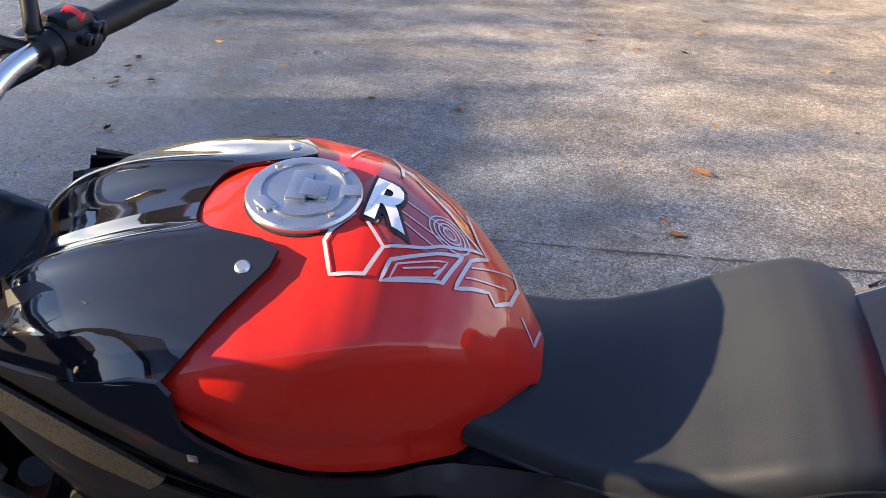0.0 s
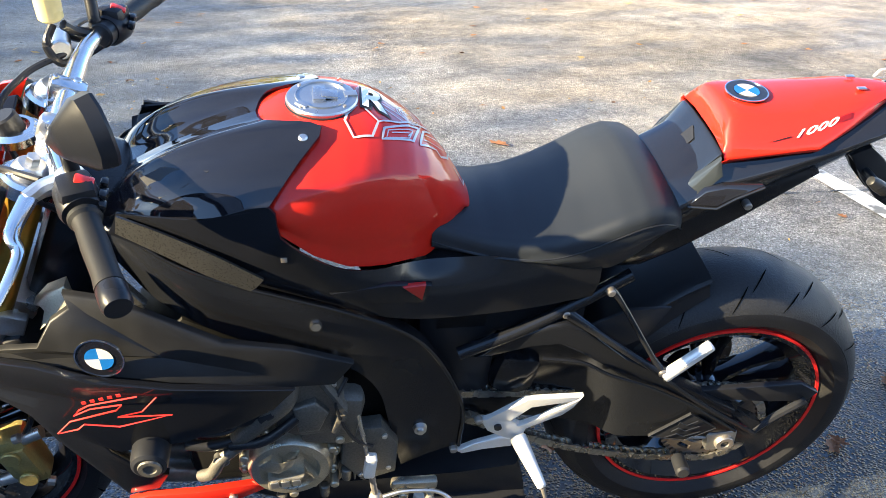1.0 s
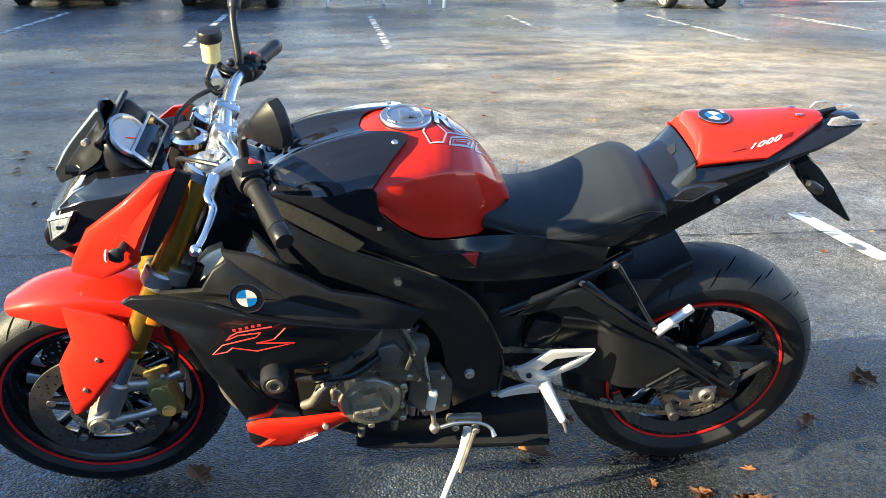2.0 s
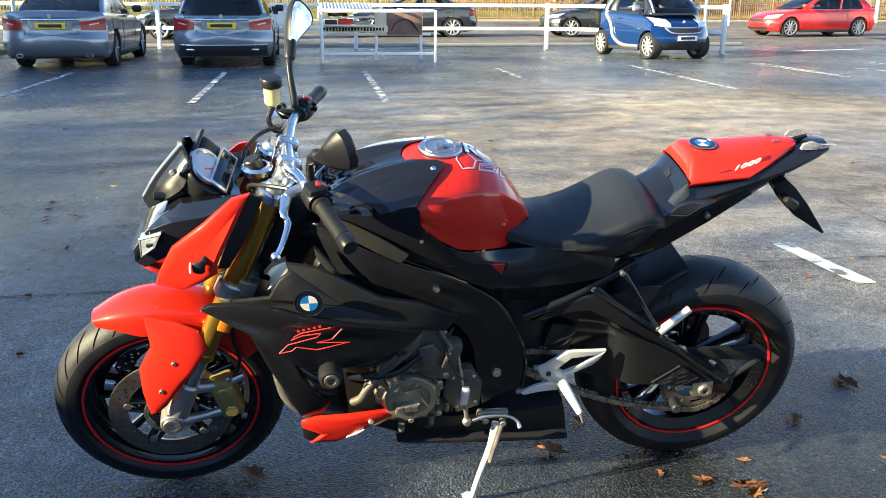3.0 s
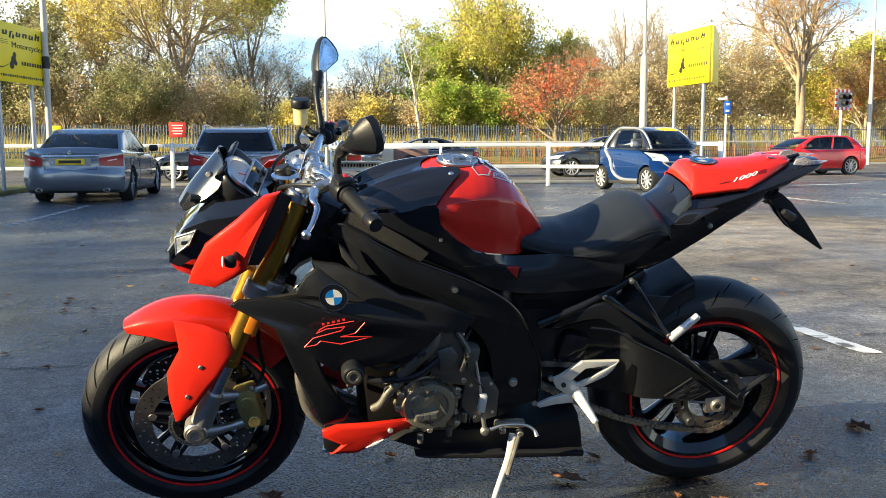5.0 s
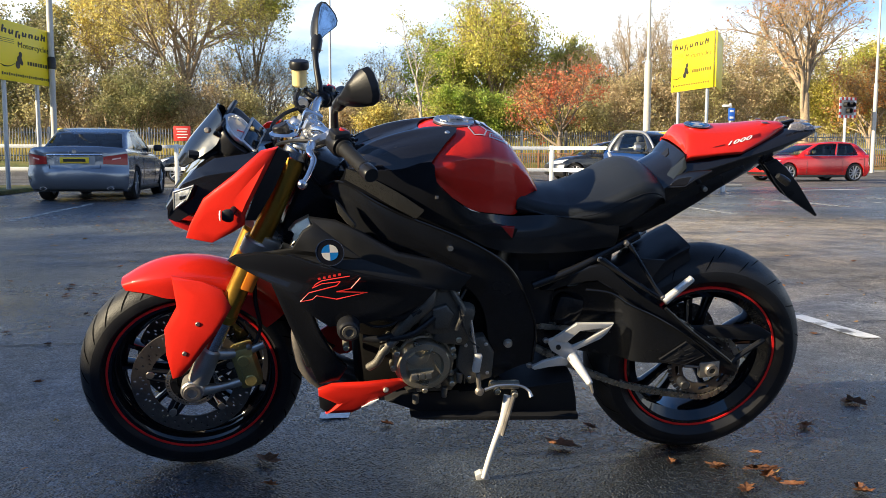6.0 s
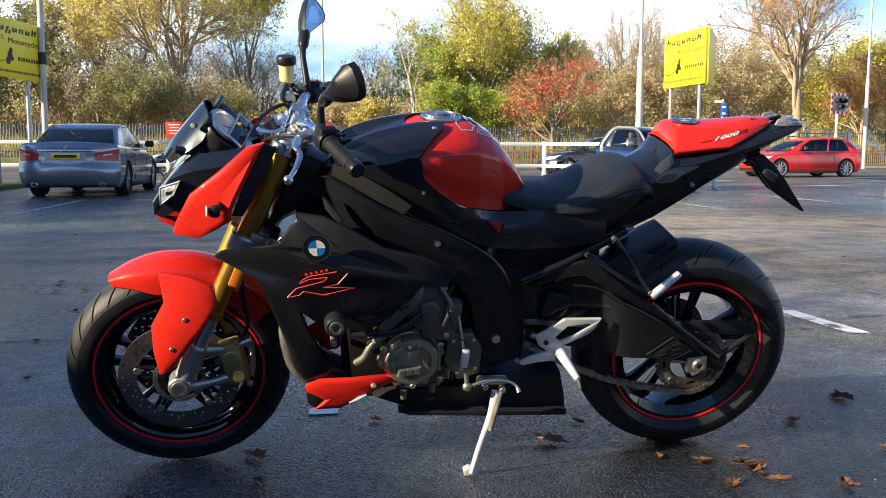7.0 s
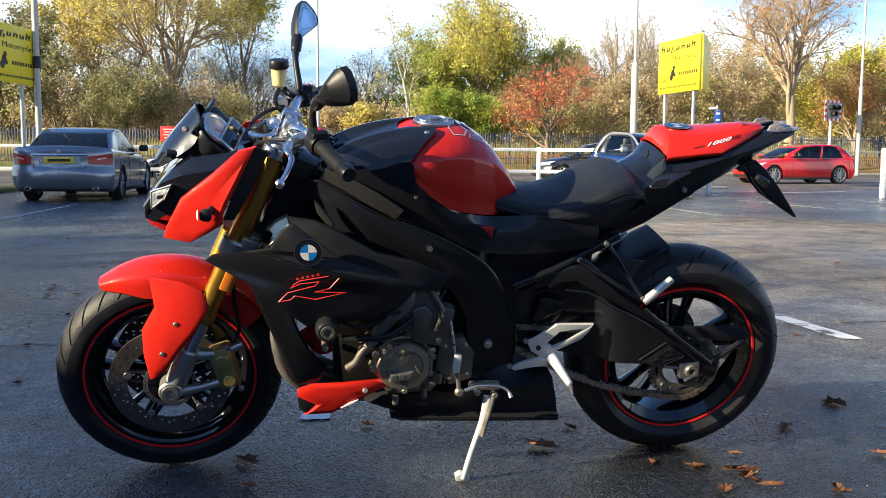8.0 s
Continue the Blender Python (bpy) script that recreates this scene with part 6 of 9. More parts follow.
# ---- front fork ----
fork = empty("front_fork", STEER, "upside-down fork with gold tubes")
fork.parent = bike
FORK_TOP, FORK_AX = Vector((-0.432, 0, 0.965)), Vector((-0.722, 0, 0.300))
FD = (FORK_AX - FORK_TOP).normalized()
for s in (-1, 1):
    off = Vector((0, s * 0.105, 0))
    a = FORK_TOP + off
    low = a + FD * 0.505
    part("fork_tube", cylinder(a, low, 0.0275, 0.0275, 28, None, 0.003), GOLD, fork, "gold anodised fork tube")
    part("fork_collar", cylinder(low - FD * 0.018, low + FD * 0.006, 0.0292, 0.0285, 28, None, 0.002), GOLD, fork)
    part("fork_stanchion", cylinder(low, low + FD * 0.150, 0.0215, 0.0215, 24), CHROME, fork, "polished fork leg")
    part("fork_cap", cylinder(a - FD * 0.020, a, 0.0215, 0.0255, 24, None, 0.004), SILVER, fork)
    part("preload_screw", cylinder(a - FD * 0.032, a - FD * 0.018, 0.010, 0.010, 6, None, 0.001), SILVER, fork)
    # axle foot with the caliper arm
    ft = low + FD * 0.095
    bm = cylinder(ft, ft + FD * 0.105, 0.028, 0.030, 24, None, 0.004)
    ax = Vector((FRONT_C.x + 0.004, s * 0.105, FRONT_C.z))
    cylinder(ax - Vector((0, 0.028, 0)), ax + Vector((0, 0.028, 0)), 0.031, None, 28, bm, 0.004)
    tube([ax + Vector((0.01, 0, -0.012)), ax + Vector((0.08, -s * 0.005, -0.006)), ax + Vector((0.150, -s * 0.008, 0.012))], [0.019, 0.011, 0.014], 12, 5, bm)
    tube([ft + FD * 0.02, ft + Vector((0.075, -s * 0.006, -0.020)), ft + Vector((0.135, -s * 0.010, 0.0))], [0.020, 0.011, 0.012], 12, 5, bm)
    part("fork_foot", bm, FORK_CAST, fork, "cast fork foot holding the caliper")
    bm = lathe([(0.0, -0.016), (0.0135, -0.016), (0.0140, -0.036), (0.022, -0.036), (0.023, -0.034), (0.023, 0.034), (0.022, 0.036), (0.0140, 0.036), (0.0135, 0.016), (0.0, 0.016)], 24, at=ax)
    part("axle_end", bm, STEEL, fork)
    # caliper
    cx = Vector((-0.585, s * 0.085, 0.350))
    bm = box((0.062, 0.055, 0.125), cx, 0.012, (0, -14, 0))
    box((0.045, 0.068, 0.085), cx + Vector((0.006, 0, 0)), 0.010, (0, -14, 0), bm)
    for k in (-1, 1):
        cylinder(cx + Vector((0.002 - k * 0.009, s * 0.034, k * 0.03)), cx + Vector((0.002 - k * 0.009, s * 0.041, k * 0.03)), 0.017, None, 20, bm, 0.002)
    cal = part("brake_caliper", bm, BRASS, fork, "gold radial brake caliper")
    for k in (-1, 1):
        part("caliper_bolt", cylinder(cx + Vector((0.018 - k * 0.015, s * 0.02, k * 0.062)), cx + Vector((0.030 - k * 0.016, s * 0.02, k * 0.066)), 0.009, None, 10, None, 0.001), STEEL, cal)
    part("brake_hose", tube([cx + Vector((0.02, s * 0.01, 0.06)), (-0.545, s * 0.085, 0.46), (-0.555, s * 0.10, 0.56), (-0.545, s * 0.075, 0.66), (-0.50, s * 0.03, 0.80)], 0.0055, 8, 6), MATT_BLACK, fork)
part("amber_reflector", box((0.032, 0.008, 0.060), (-0.5635, -0.1340, 0.620), 0.003, (0, 23, 0)), AMBER, fork, "amber side reflector")
# clamps that hold the tubes
mid = FORK_TOP + FD * 0.285
bm = bmesh.new()
for s in (-1, 1):
    cylinder(mid + Vector((0, s * 0.105, 0)) - FD * 0.024, mid + Vector((0, s * 0.105, 0)) + FD * 0.024, 0.039, None, 24, bm, 0.005)
    box((0.045, 0.020, 0.040), mid + Vector((0.035, s * 0.13, 0.01)), 0.005, (0, 23, 0), bm)
box((0.075, 0.20, 0.040), mid + Vector((0.03, 0, 0.01)), 0.010, (0, 23, 0), bm)
part("lower_clamp", bm, FORK_CAST, fork, "cast lower triple clamp")
top = FORK_TOP + FD * 0.012
bm = bmesh.new()
for s in (-1, 1):
    cylinder(top + Vector((0, s * 0.105, 0)) - FD * 0.014, top + Vector((0, s * 0.105, 0)) + FD * 0.016, 0.037, None, 24, bm, 0.005)
    tube([top + Vector((0.0, s * 0.105, 0)), top + Vector((0.035, s * 0.06, 0.012)), top + Vector((0.05, 0, 0.02))], [0.026, 0.022, 0.026], 12, 5, bm, flat=0.6)
cylinder(top + Vector((0.05, 0, 0.0)), top + Vector((0.04, 0, 0.045)), 0.028, 0.026, 24, bm, 0.004)
part("top_clamp", bm, CHROME, fork, "polished top triple clamp")
part("ignition_lock", cylinder((-0.470, 0, 0.965), (-0.480, 0, 0.995), 0.022, 0.021, 24, None, 0.003), MATT_BLACK, fork)
part("lock_ring", lathe([(0.024, -0.012), (0.036, -0.010), (0.038, 0.004), (0.030, 0.010), (0.024, 0.010)], 32, "z", (-0.468, 0, 0.968), closed=True), CHROME, fork)
# risers
for s in (-1, 1):
    bm = box((0.040, 0.034, 0.085), (-0.412, s * 0.052, 0.968), 0.008, (0, 22, 0))
    box((0.054, 0.036, 0.040), (-0.395, s * 0.052, 0.998), 0.010, (0, 22, 0), bm)
    cylinder((-0.408, s * 0.060, 1.014), (-0.405, s * 0.060, 1.023), 0.006, None, 10, bm, 0.001)
    cylinder((-0.381, s * 0.060, 1.006), (-0.378, s * 0.060, 1.015), 0.006, None, 10, bm, 0.001)
    part("bar_riser", bm, CHROME, fork, "polished handlebar riser")

# ---- handlebar and controls ----
bar = empty("handlebar", STEER, "silver tapered handlebar with black grips and levers")
bar.parent = bike
BAR = [(-0.395, 0.0, 0.998), (-0.392, 0.080, 1.000), (-0.380, 0.135, 1.016), (-0.365, 0.185, 1.018), (-0.338, 0.255, 1.008), (-0.287, 0.400, 0.990)]
line = [(x, -y, z) for x, y, z in BAR[::-1]] + BAR[1:]
part("bar_tube", tube(line, [0.011, 0.011, 0.011, 0.013, 0.016, 0.016, 0.016, 0.013, 0.011, 0.011, 0.011], 16, 6), CHROME, bar, "polished tapered bar")


def bar_at(s, k):
    """A point on the straight end of the bar, k from 0 (inner) to 1 (end)."""
    return Vector((-0.328, s * 0.285, 1.005)).lerp(Vector((-0.295, s * 0.385, 0.992)), k)


for s in (-1, 1):
    d = (bar_at(s, 1) - bar_at(s, 0)).normalized()
    a = bar_at(s, -0.22)
    bm = lathe([(0.021, 0), (0.021, 0.006), (0.0175, 0.010), (0.0165, 0.02), (0.0175, 0.055), (0.0165, 0.10), (0.018, 0.118), (0.018, 0.122), (0.012, 0.122)], 24, "z")
    m = Matrix.Translation(a) @ d.to_track_quat("Z", "Y").to_matrix().to_4x4()
    part("grip", bm, GRIP, bar, "black rubber grip", m)
    bm = lathe([(0.0, 0.120), (0.0165, 0.120), (0.0185, 0.126), (0.0185, 0.150), (0.016, 0.156), (0.0, 0.156)], 24, "z")
    w = part("bar_weight", bm, MATT_BLACK, bar, "", m)
    # switch block
    c = bar_at(s, -0.50)
    bm = lathe([(0.0, -0.028), (0.022, -0.028), (0.027, -0.02), (0.028, 0.015), (0.025, 0.024), (0.0, 0.024)], 28, "z")
    box((0.045, 0.036, 0.046), (0.0, 0.016, 0.0), 0.010, (0, 0, 0), bm)
    m2 = Matrix.Translation(c) @ d.to_track_quat("Z", "Y").to_matrix().to_4x4()
    blk = part("switch_block", bm, MATT_BLACK, bar, "black switch housing with a red button", m2)
    part("button", box((0.024, 0.016, 0.008), c + Vector((0.012, 0, 0.030)), 0.003, (0, 24, 0)), STICKER_RED, blk, "red button")
    bm = bmesh.new()
    for k in range(4):
        box((0.010, 0.014, 0.012), c + Vector((0.030, s * (-0.020 + 0.013 * k), 0.010 - 0.006 * (k % 2))), 0.003, (0, 20, 0), bm)
    part("switch_key", bm, FRAME_BLACK, blk)
    # lever perch and lever
    p = bar_at(s, -0.85)
    bm = cylinder(p - d * 0.013, p + d * 0.013, 0.0205, None, 20, None, 0.003)
    tube([p + Vector((-0.01, 0, 0)), p + Vector((-0.035, s * 0.006, -0.004)), p + Vector((-0.052, s * 0.020, -0.008))], [0.014, 0.012, 0.011], 10, 5, bm)
    part("lever_perch", bm, SILVER if s < 0 else MATT_BLACK, bar, "lever perch")
    q = p + Vector((-0.050, s * 0.020, -0.008))
    if s < 0:
        path = [q, (-0.414, -0.287, 1.008), (-0.407, -0.309, 0.994), (-0.421, -0.359, 0.977), (-0.436, -0.387, 0.963)]
    else:
        path = [q, q + Vector((-0.008, 0.05, -0.012)), q + Vector((0.002, 0.11, -0.03)), q + Vector((0.012, 0.15, -0.045))]
    lev = part("lever", tube(path, [0.012, 0.010, 0.0075, 0.006, 0.006], 12, 6, flat=0.7), CHROME if s < 0 else MATT_BLACK, bar, "polished lever with a ball end" if s < 0 else "black lever")
    end = Vector(path[-1])
    part("lever_ball", lathe([(0.0, -0.011), (0.006, -0.0095), (0.0105, -0.004), (0.0105, 0.004), (0.006, 0.0095), (0.0, 0.011)], 18, at=end), CHROME if s < 0 else MATT_BLACK, lev)

# brake fluid pots
pot = empty("brake_reservoir", STEER, "cream brake fluid pot with black cap")
pot.parent = bike
pc = Vector((-0.422, 0.172, 1.082))
part("pot", lathe([(0.0, -0.026), (0.015, -0.026), (0.019, -0.022), (0.0205, 0.02), (0.0205, 0.024), (0, 0.024)], 32, "z", pc), CREAM, pot, "cream translucent pot")
part("cap", lathe([(0.0, 0.022), (0.025, 0.022), (0.0265, 0.026), (0.0265, 0.040), (0.024, 0.044), (0.010, 0.045), (0, 0.045)], 24, "z", pc), MATT_BLACK, pot, "black ribbed cap")
part("stay", tube([pc + Vector((0.015, 0.0, -0.035)), pc + Vector((0.028, 0.01, -0.05)), (-0.375, 0.19, 1.022)], 0.008, 8, 4), MATT_BLACK, pot)
part("hose", tube([pc + Vector((0, 0, -0.034)), pc + Vector((-0.012, -0.018, -0.062)), pc + Vector((0.005, -0.02, -0.09)), (-0.405, 0.185, 0.995)], 0.0065, 10, 6), MATT_BLACK, pot)
bm = cylinder((-0.415, 0.155, 1.012), (-0.425, 0.215, 1.006), 0.017, 0.015, 18, None, 0.003)
part("master_cylinder", bm, SILVER, pot)

# ---- mirrors ----
MIRRORS = {-1: ((-0.352, -0.200, 1.015), (-0.343, -0.230, 1.108), (-0.272, -0.352, 1.186), (0.86, 0.46, 0.05), 0.84),
           1: ((-0.366, 0.206, 1.024), (-0.370, 0.300, 1.154), (-0.325, 0.410, 1.233), (0.74, -0.64, 0.36), 0.81)}
for s, (base, root, tip, normal, size) in MIRRORS.items():
    mir = empty("mirror", STEER, "black plastic mirror on a bent stalk")
    mir.parent = bike
    base, root, tip = Vector(base), Vector(root), Vector(tip)
    bend = base.lerp(root, 0.55) + Vector((-0.006, -s * 0.010, 0.014))
    bm = tube([base, base + Vector((0, 0, 0.02)), bend, root], [0.012, 0.010, 0.008, 0.012], 12, 5)
    part("stalk", bm, MATT_BLACK, mir)
    part("neck", tube([bend.lerp(root, 0.45), bend.lerp(root, 0.60), root + (tip - root) * 0.06, root + (tip - root) * 0.16], [0.010, 0.0145, 0.0165, 0.012], 14, 4), MATT_BLACK, mir, "ribbed mirror neck")
    across = (tip - root).normalized()
    back = Vector(normal)
    back = (back - across * back.dot(across)).normalized()
    upw = across.cross(back).normalized()
    if upw.z < 0 and s < 0:
        upw = -upw
    c = root.lerp(tip, 0.5)
    bm = bmesh.new()
    rings = []
    shape = [(-0.092, -0.006), (-0.060, -0.022), (-0.015, -0.040), (0.040, -0.053), (0.066, -0.050), (0.080, -0.034), (0.084, -0.006), (0.080, 0.026), (0.066, 0.046), (0.040, 0.050), (0.005, 0.036), (-0.050, 0.014), (-0.088, 0.004)]
    shape = [(a * size, b * size) for a, b in shape]
    for depth, f in ((-0.036, 0.24), (-0.034, 0.42), (-0.010, 0.94), (0.006, 1.0), (0.010, 0.975), (0.008, 0.91)):
        rings.append([bm.verts.new(c + across * (a * f) + upw * (b * f) + back * depth) for a, b in shape])
    for r0, r1 in zip(rings, rings[1:]):
        for k in range(len(shape)):
            bm.faces.new((r0[k], r0[(k + 1) % len(shape)], r1[(k + 1) % len(shape)], r1[k]))
    bm.faces.new(rings[0])
    bm.faces.new(rings[-1])
    part("mirror_shell", bm, MATT_BLACK, mir, "black mirror housing")
    bm = bmesh.new()
    bm.faces.new([bm.verts.new(c + across * (a * 0.90) + upw * (b * 0.90) + back * 0.0095) for a, b in shape])
    bmesh.ops.solidify(bm, geom=bm.faces[:], thickness=0.002)
    part("mirror_glass", bm, MIRROR, mir, "mirror glass")

# ---- front mudguard ----
fender = empty("front_mudguard", STEER, "gloss red front mudguard with side blades")
fender.parent = bike
rows = []
for k in range(9):
    ang = radians(59 + 84 * k / 8)
    taper = [0.45, 0.80, 0.97, 1, 1, 1, 1, 1, 0.95][k]
    R1 = 0.324
    row = []
    for y, dr in ((-0.078, -0.055), (-0.074, -0.020), (-0.055, 0.0), (0, 0.010), (0.055, 0.0), (0.074, -0.020), (0.078, -0.055)):
        r = R1 + dr * (0.35 if k == 0 else 0.8 if k == 1 else 1.25)
        row.append((FRONT_C.x - r * math.cos(ang), y * taper, FRONT_C.z + r * math.sin(ang)))
    rows.append(row)
part("mudguard_arch", skin(rows, 0.003, 3), PAINT_RED, fender, "red arch over the tyre")
for s in (-1, 1):
    out = [(-0.764, -0.091, 0.622), (-0.686, -0.111, 0.612), (-0.637, -0.124, 0.592), (-0.614, -0.134, 0.547), (-0.654, -0.146, 0.481), (-0.685, -0.142, 0.440), (-0.732, -0.140, 0.373), (-0.754, -0.137, 0.351), (-0.775, -0.135, 0.344), (-0.788, -0.124, 0.410), (-0.789, -0.115, 0.480), (-0.755, -0.104, 0.539)]
    out = [(x, -s * y, z) for x, y, z in out]
    if s > 0:
        out = [(x, y - 0.012, z - 0.035 * max(0.0, (z - 0.45) / 0.15)) for x, y, z in out]
    blade = part("mudguard_blade", plate(out, 0.006, 0.002, 0.010, side=s), PAINT_RED, fender, "red blade beside the fork")
    for px in project(blade, [((-0.702, -0.145, 0.503)[0], (-0.702, -0.145, 0.503)[2]), ((-0.740, -0.145, 0.421)[0], (-0.740, -0.145, 0.421)[2])], 0.0, s):
        part("blade_screw", cylinder((px[0], px[1] - s * 0.004, px[2]), (px[0], px[1] + s * 0.005, px[2]), 0.006, None, 12, None, 0.0015), STEEL, fender)

# ---- headlight and cowl ----
nose = empty("headlight_cowl", None, "black headlight cowl with red side fairings and smoked screen")
nose.parent = bike
# upper black shell: facets from the nose back to the clamp
left = [
    [(-0.782, -0.001, 0.766), (-0.760, -0.001, 0.816), (-0.722, -0.001, 0.864), (-0.666, -0.001, 0.916), (-0.520, -0.001, 0.940)],
    [(-0.771, -0.045, 0.785), (-0.742, -0.050, 0.840), (-0.703, -0.060, 0.888), (-0.644, -0.070, 0.933), (-0.500, -0.085, 0.930)],
    [(-0.760, -0.093, 0.807), (-0.720, -0.103, 0.866), (-0.682, -0.109, 0.904), (-0.631, -0.114, 0.937), (-0.491, -0.118, 0.960)],
    [(-0.754, -0.108, 0.803), (-0.706, -0.122, 0.878), (-0.655, -0.131, 0.899), (-0.587, -0.135, 0.910), (-0.491, -0.136, 0.938)],
    [(-0.759, -0.089, 0.773), (-0.733, -0.114, 0.771), (-0.666, -0.137, 0.818), (-0.589, -0.143, 0.861), (-0.513, -0.142, 0.875)],
]
bm = skin(left, 0.004, 1)
bmesh.ops.bevel(bm, geom=[e for e in bm.edges if len(e.link_faces) == 2 and 0.25 < e.calc_face_angle(0) < 1.4], offset=0.003, segments=2, affect="EDGES", profile=0.5)
part("cowl_shell", mirrored(bm), PAINT_BLACK, nose, "black faceted cowl around the lamps")
part("chin", mirrored(plate([(-0.758, -0.080, 0.766), (-0.735, -0.099, 0.770), (-0.693, -0.110, 0.761), (-0.707, -0.101, 0.740), (-0.745, -0.080, 0.748)], 0.09, 0.004)), DARK_RED, nose)
for s in (-1, 1):
    out = [(-0.735, -0.122, 0.852), (-0.684, -0.140, 0.874), (-0.702, -0.143, 0.840), (-0.735, -0.130, 0.810)]
    out = [(x, -s * y, z) for x, y, z in out]
    lamp = part("headlight", plate(out, 0.03, 0.003, 0.0015, side=s), LAMP_FACE, nose, "clear headlight lens")
    out2 = [(-0.720, -0.1340, 0.8460), (-0.704, -0.1400, 0.8500), (-0.708, -0.1410, 0.8430), (-0.720, -0.1350, 0.8370)]
    part("lamp_bulb", plate([(x, -s * (y - 0.001), z) for x, y, z in out2], 0.004, 0.001, 0.001, side=s), SMOKE, lamp, "dark projector eye")
    part("lamp_rim", tube([(x, -s * (y - 0.001), z) for x, y, z in out + out[:1]], 0.0022, 6, 1), SILVER, lamp, "bright lamp rim")
    # red side fairing blade
    out = [(-0.479, -0.150, 0.974), (-0.504, -0.162, 0.924), (-0.546, -0.176, 0.843), (-0.561, -0.180, 0.808), (-0.562, -0.179, 0.785), (-0.597, -0.176, 0.762), (-0.645, -0.161, 0.732), (-0.710, -0.141, 0.738), (-0.699, -0.147, 0.772), (-0.662, -0.156, 0.844), (-0.585, -0.161, 0.907), (-0.519, -0.155, 0.965)]
    part("side_fairing", plate([(x, -s * y, z) for x, y, z in out], 0.012, 0.004, 0.012, side=s), PAINT_RED, nose, "gloss red side fairing")
    out = [(-0.479, -0.148, 0.974), (-0.450, -0.136, 0.956), (-0.493, -0.155, 0.864), (-0.536, -0.166, 0.792), (-0.562, -0.173, 0.795), (-0.533, -0.165, 0.868)]
    part("fairing_inner", plate([(x, -s * y, z) for x, y, z in out], 0.010, 0.003, side=s), MATT_BLACK, nose)
    # indicator on its stub
    c = Vector((-0.596, -0.207, 0.818))
    bm = lathe([(0.0, -0.026), (0.012, -0.024), (0.017, -0.012), (0.018, 0.004), (0.012, 0.014), (0.0, 0.016)], 20, "x")
    bmesh.ops.scale(bm, vec=(0.7, 0.42, 0.95), verts=bm.verts)
    ind = part("indicator", bm, MATT_BLACK, nose, "small indicator", Matrix.Translation((c.x, s * 0.200, c.z)))
    part("indicator_stub", cylinder((c.x + 0.012, s * 0.165, c.z + 0.008), (c.x + 0.002, s * 0.195, c.z + 0.002), 0.009, 0.008, 12), MATT_BLACK, ind)
    part("indicator_lens", lathe([(0.0, -0.004), (0.012, -0.003), (0.014, 0.0), (0.0, 0.001)], 18, "x", (c.x - 0.020, s * 0.200, c.z)), LENS, ind)
# small screen above the lamps
rows = []
for x, z, w, back in ((-0.738, 0.910, 0.056, 0.020), (-0.718, 0.942, 0.078, 0.046), (-0.692, 0.975, 0.084, 0.062), (-0.662, 1.010, 0.070, 0.044), (-0.640, 1.036, 0.050, 0.020), (-0.634, 1.046, 0.040, 0.010)):
    rows.append([(x + back * (abs(y) ** 2), y * w, z - 0.012 * y * y) for y in (-1, -0.6, 0, 0.6, 1)])
part("screen", skin(rows, 0.004, 3), SMOKE, nose, "small smoked screen")
for s in (-1, 1):
    part("screen_bolt", cylinder((-0.648, s * 0.066, 0.995), (-0.652, s * 0.084, 0.999), 0.007, None, 12, None, 0.002), STEEL, nose)
part("screen_stay", tube([(-0.700, -0.07, 0.935), (-0.650, -0.06, 0.930), (-0.600, -0.04, 0.950)], 0.010, 8, 4), MATT_BLACK, nose)
part("screen_stay", tube([(-0.700, 0.07, 0.935), (-0.650, 0.06, 0.930), (-0.600, 0.04, 0.950)], 0.010, 8, 4), MATT_BLACK, nose)
# dash
dash = empty("instrument_panel", STEER, "round dial instrument panel in a black case")
dash.parent = bike
dm = pose(-0.577, 0.0, 0.978, 18, 46, 0)
bm = box((0.098, 0.150, 0.045), (0.0, 0.01, -0.016), 0.020, segs=3)
lathe([(0.0, -0.045), (0.046, -0.045), (0.055, -0.030), (0.057, 0.004), (0.055, 0.008), (0.050, 0.008), (0.047, 0.004), (0.0, 0.003)], 40, "z", (0.0, -0.030, 0.0), bm)
part("dash_case", bm, MATT_BLACK, dash, "black dash case", dm)
part("bezel", lathe([(0.036, 0.004), (0.047, 0.006), (0.049, 0.010), (0.046, 0.016), (0.040, 0.017), (0.036, 0.013)], 40, "z", (-0.010, -0.018, 0.0), closed=True), SILVER, dash, "silver dial bezel", dm)
part("dial", lathe([(0.0, 0.008), (0.0375, 0.008), (0.0375, 0.0125), (0.0, 0.0125)], 40, "z", (-0.010, -0.018, 0.0)), DIAL, dash, "pale dial face", dm)
part("dial_needle", box((0.028, 0.0025, 0.0015), (-0.004, -0.022, 0.0140), 0.0006, (0, 0, 40)), STICKER_RED, dash, "", dm)
part("display_frame", box((0.052, 0.130, 0.010), (0.030, 0.006, 0.013), 0.004), SILVER, dash, "silver display frame", dm)
part("display", box((0.040, 0.112, 0.004), (0.030, 0.006, 0.0175), 0.0015), SMOKE, dash, "dark display", dm)
part("dash_rim", box((0.010, 0.150, 0.024), (-0.052, 0.004, 0.004), 0.004), MATT_BLACK, dash, "", dm)

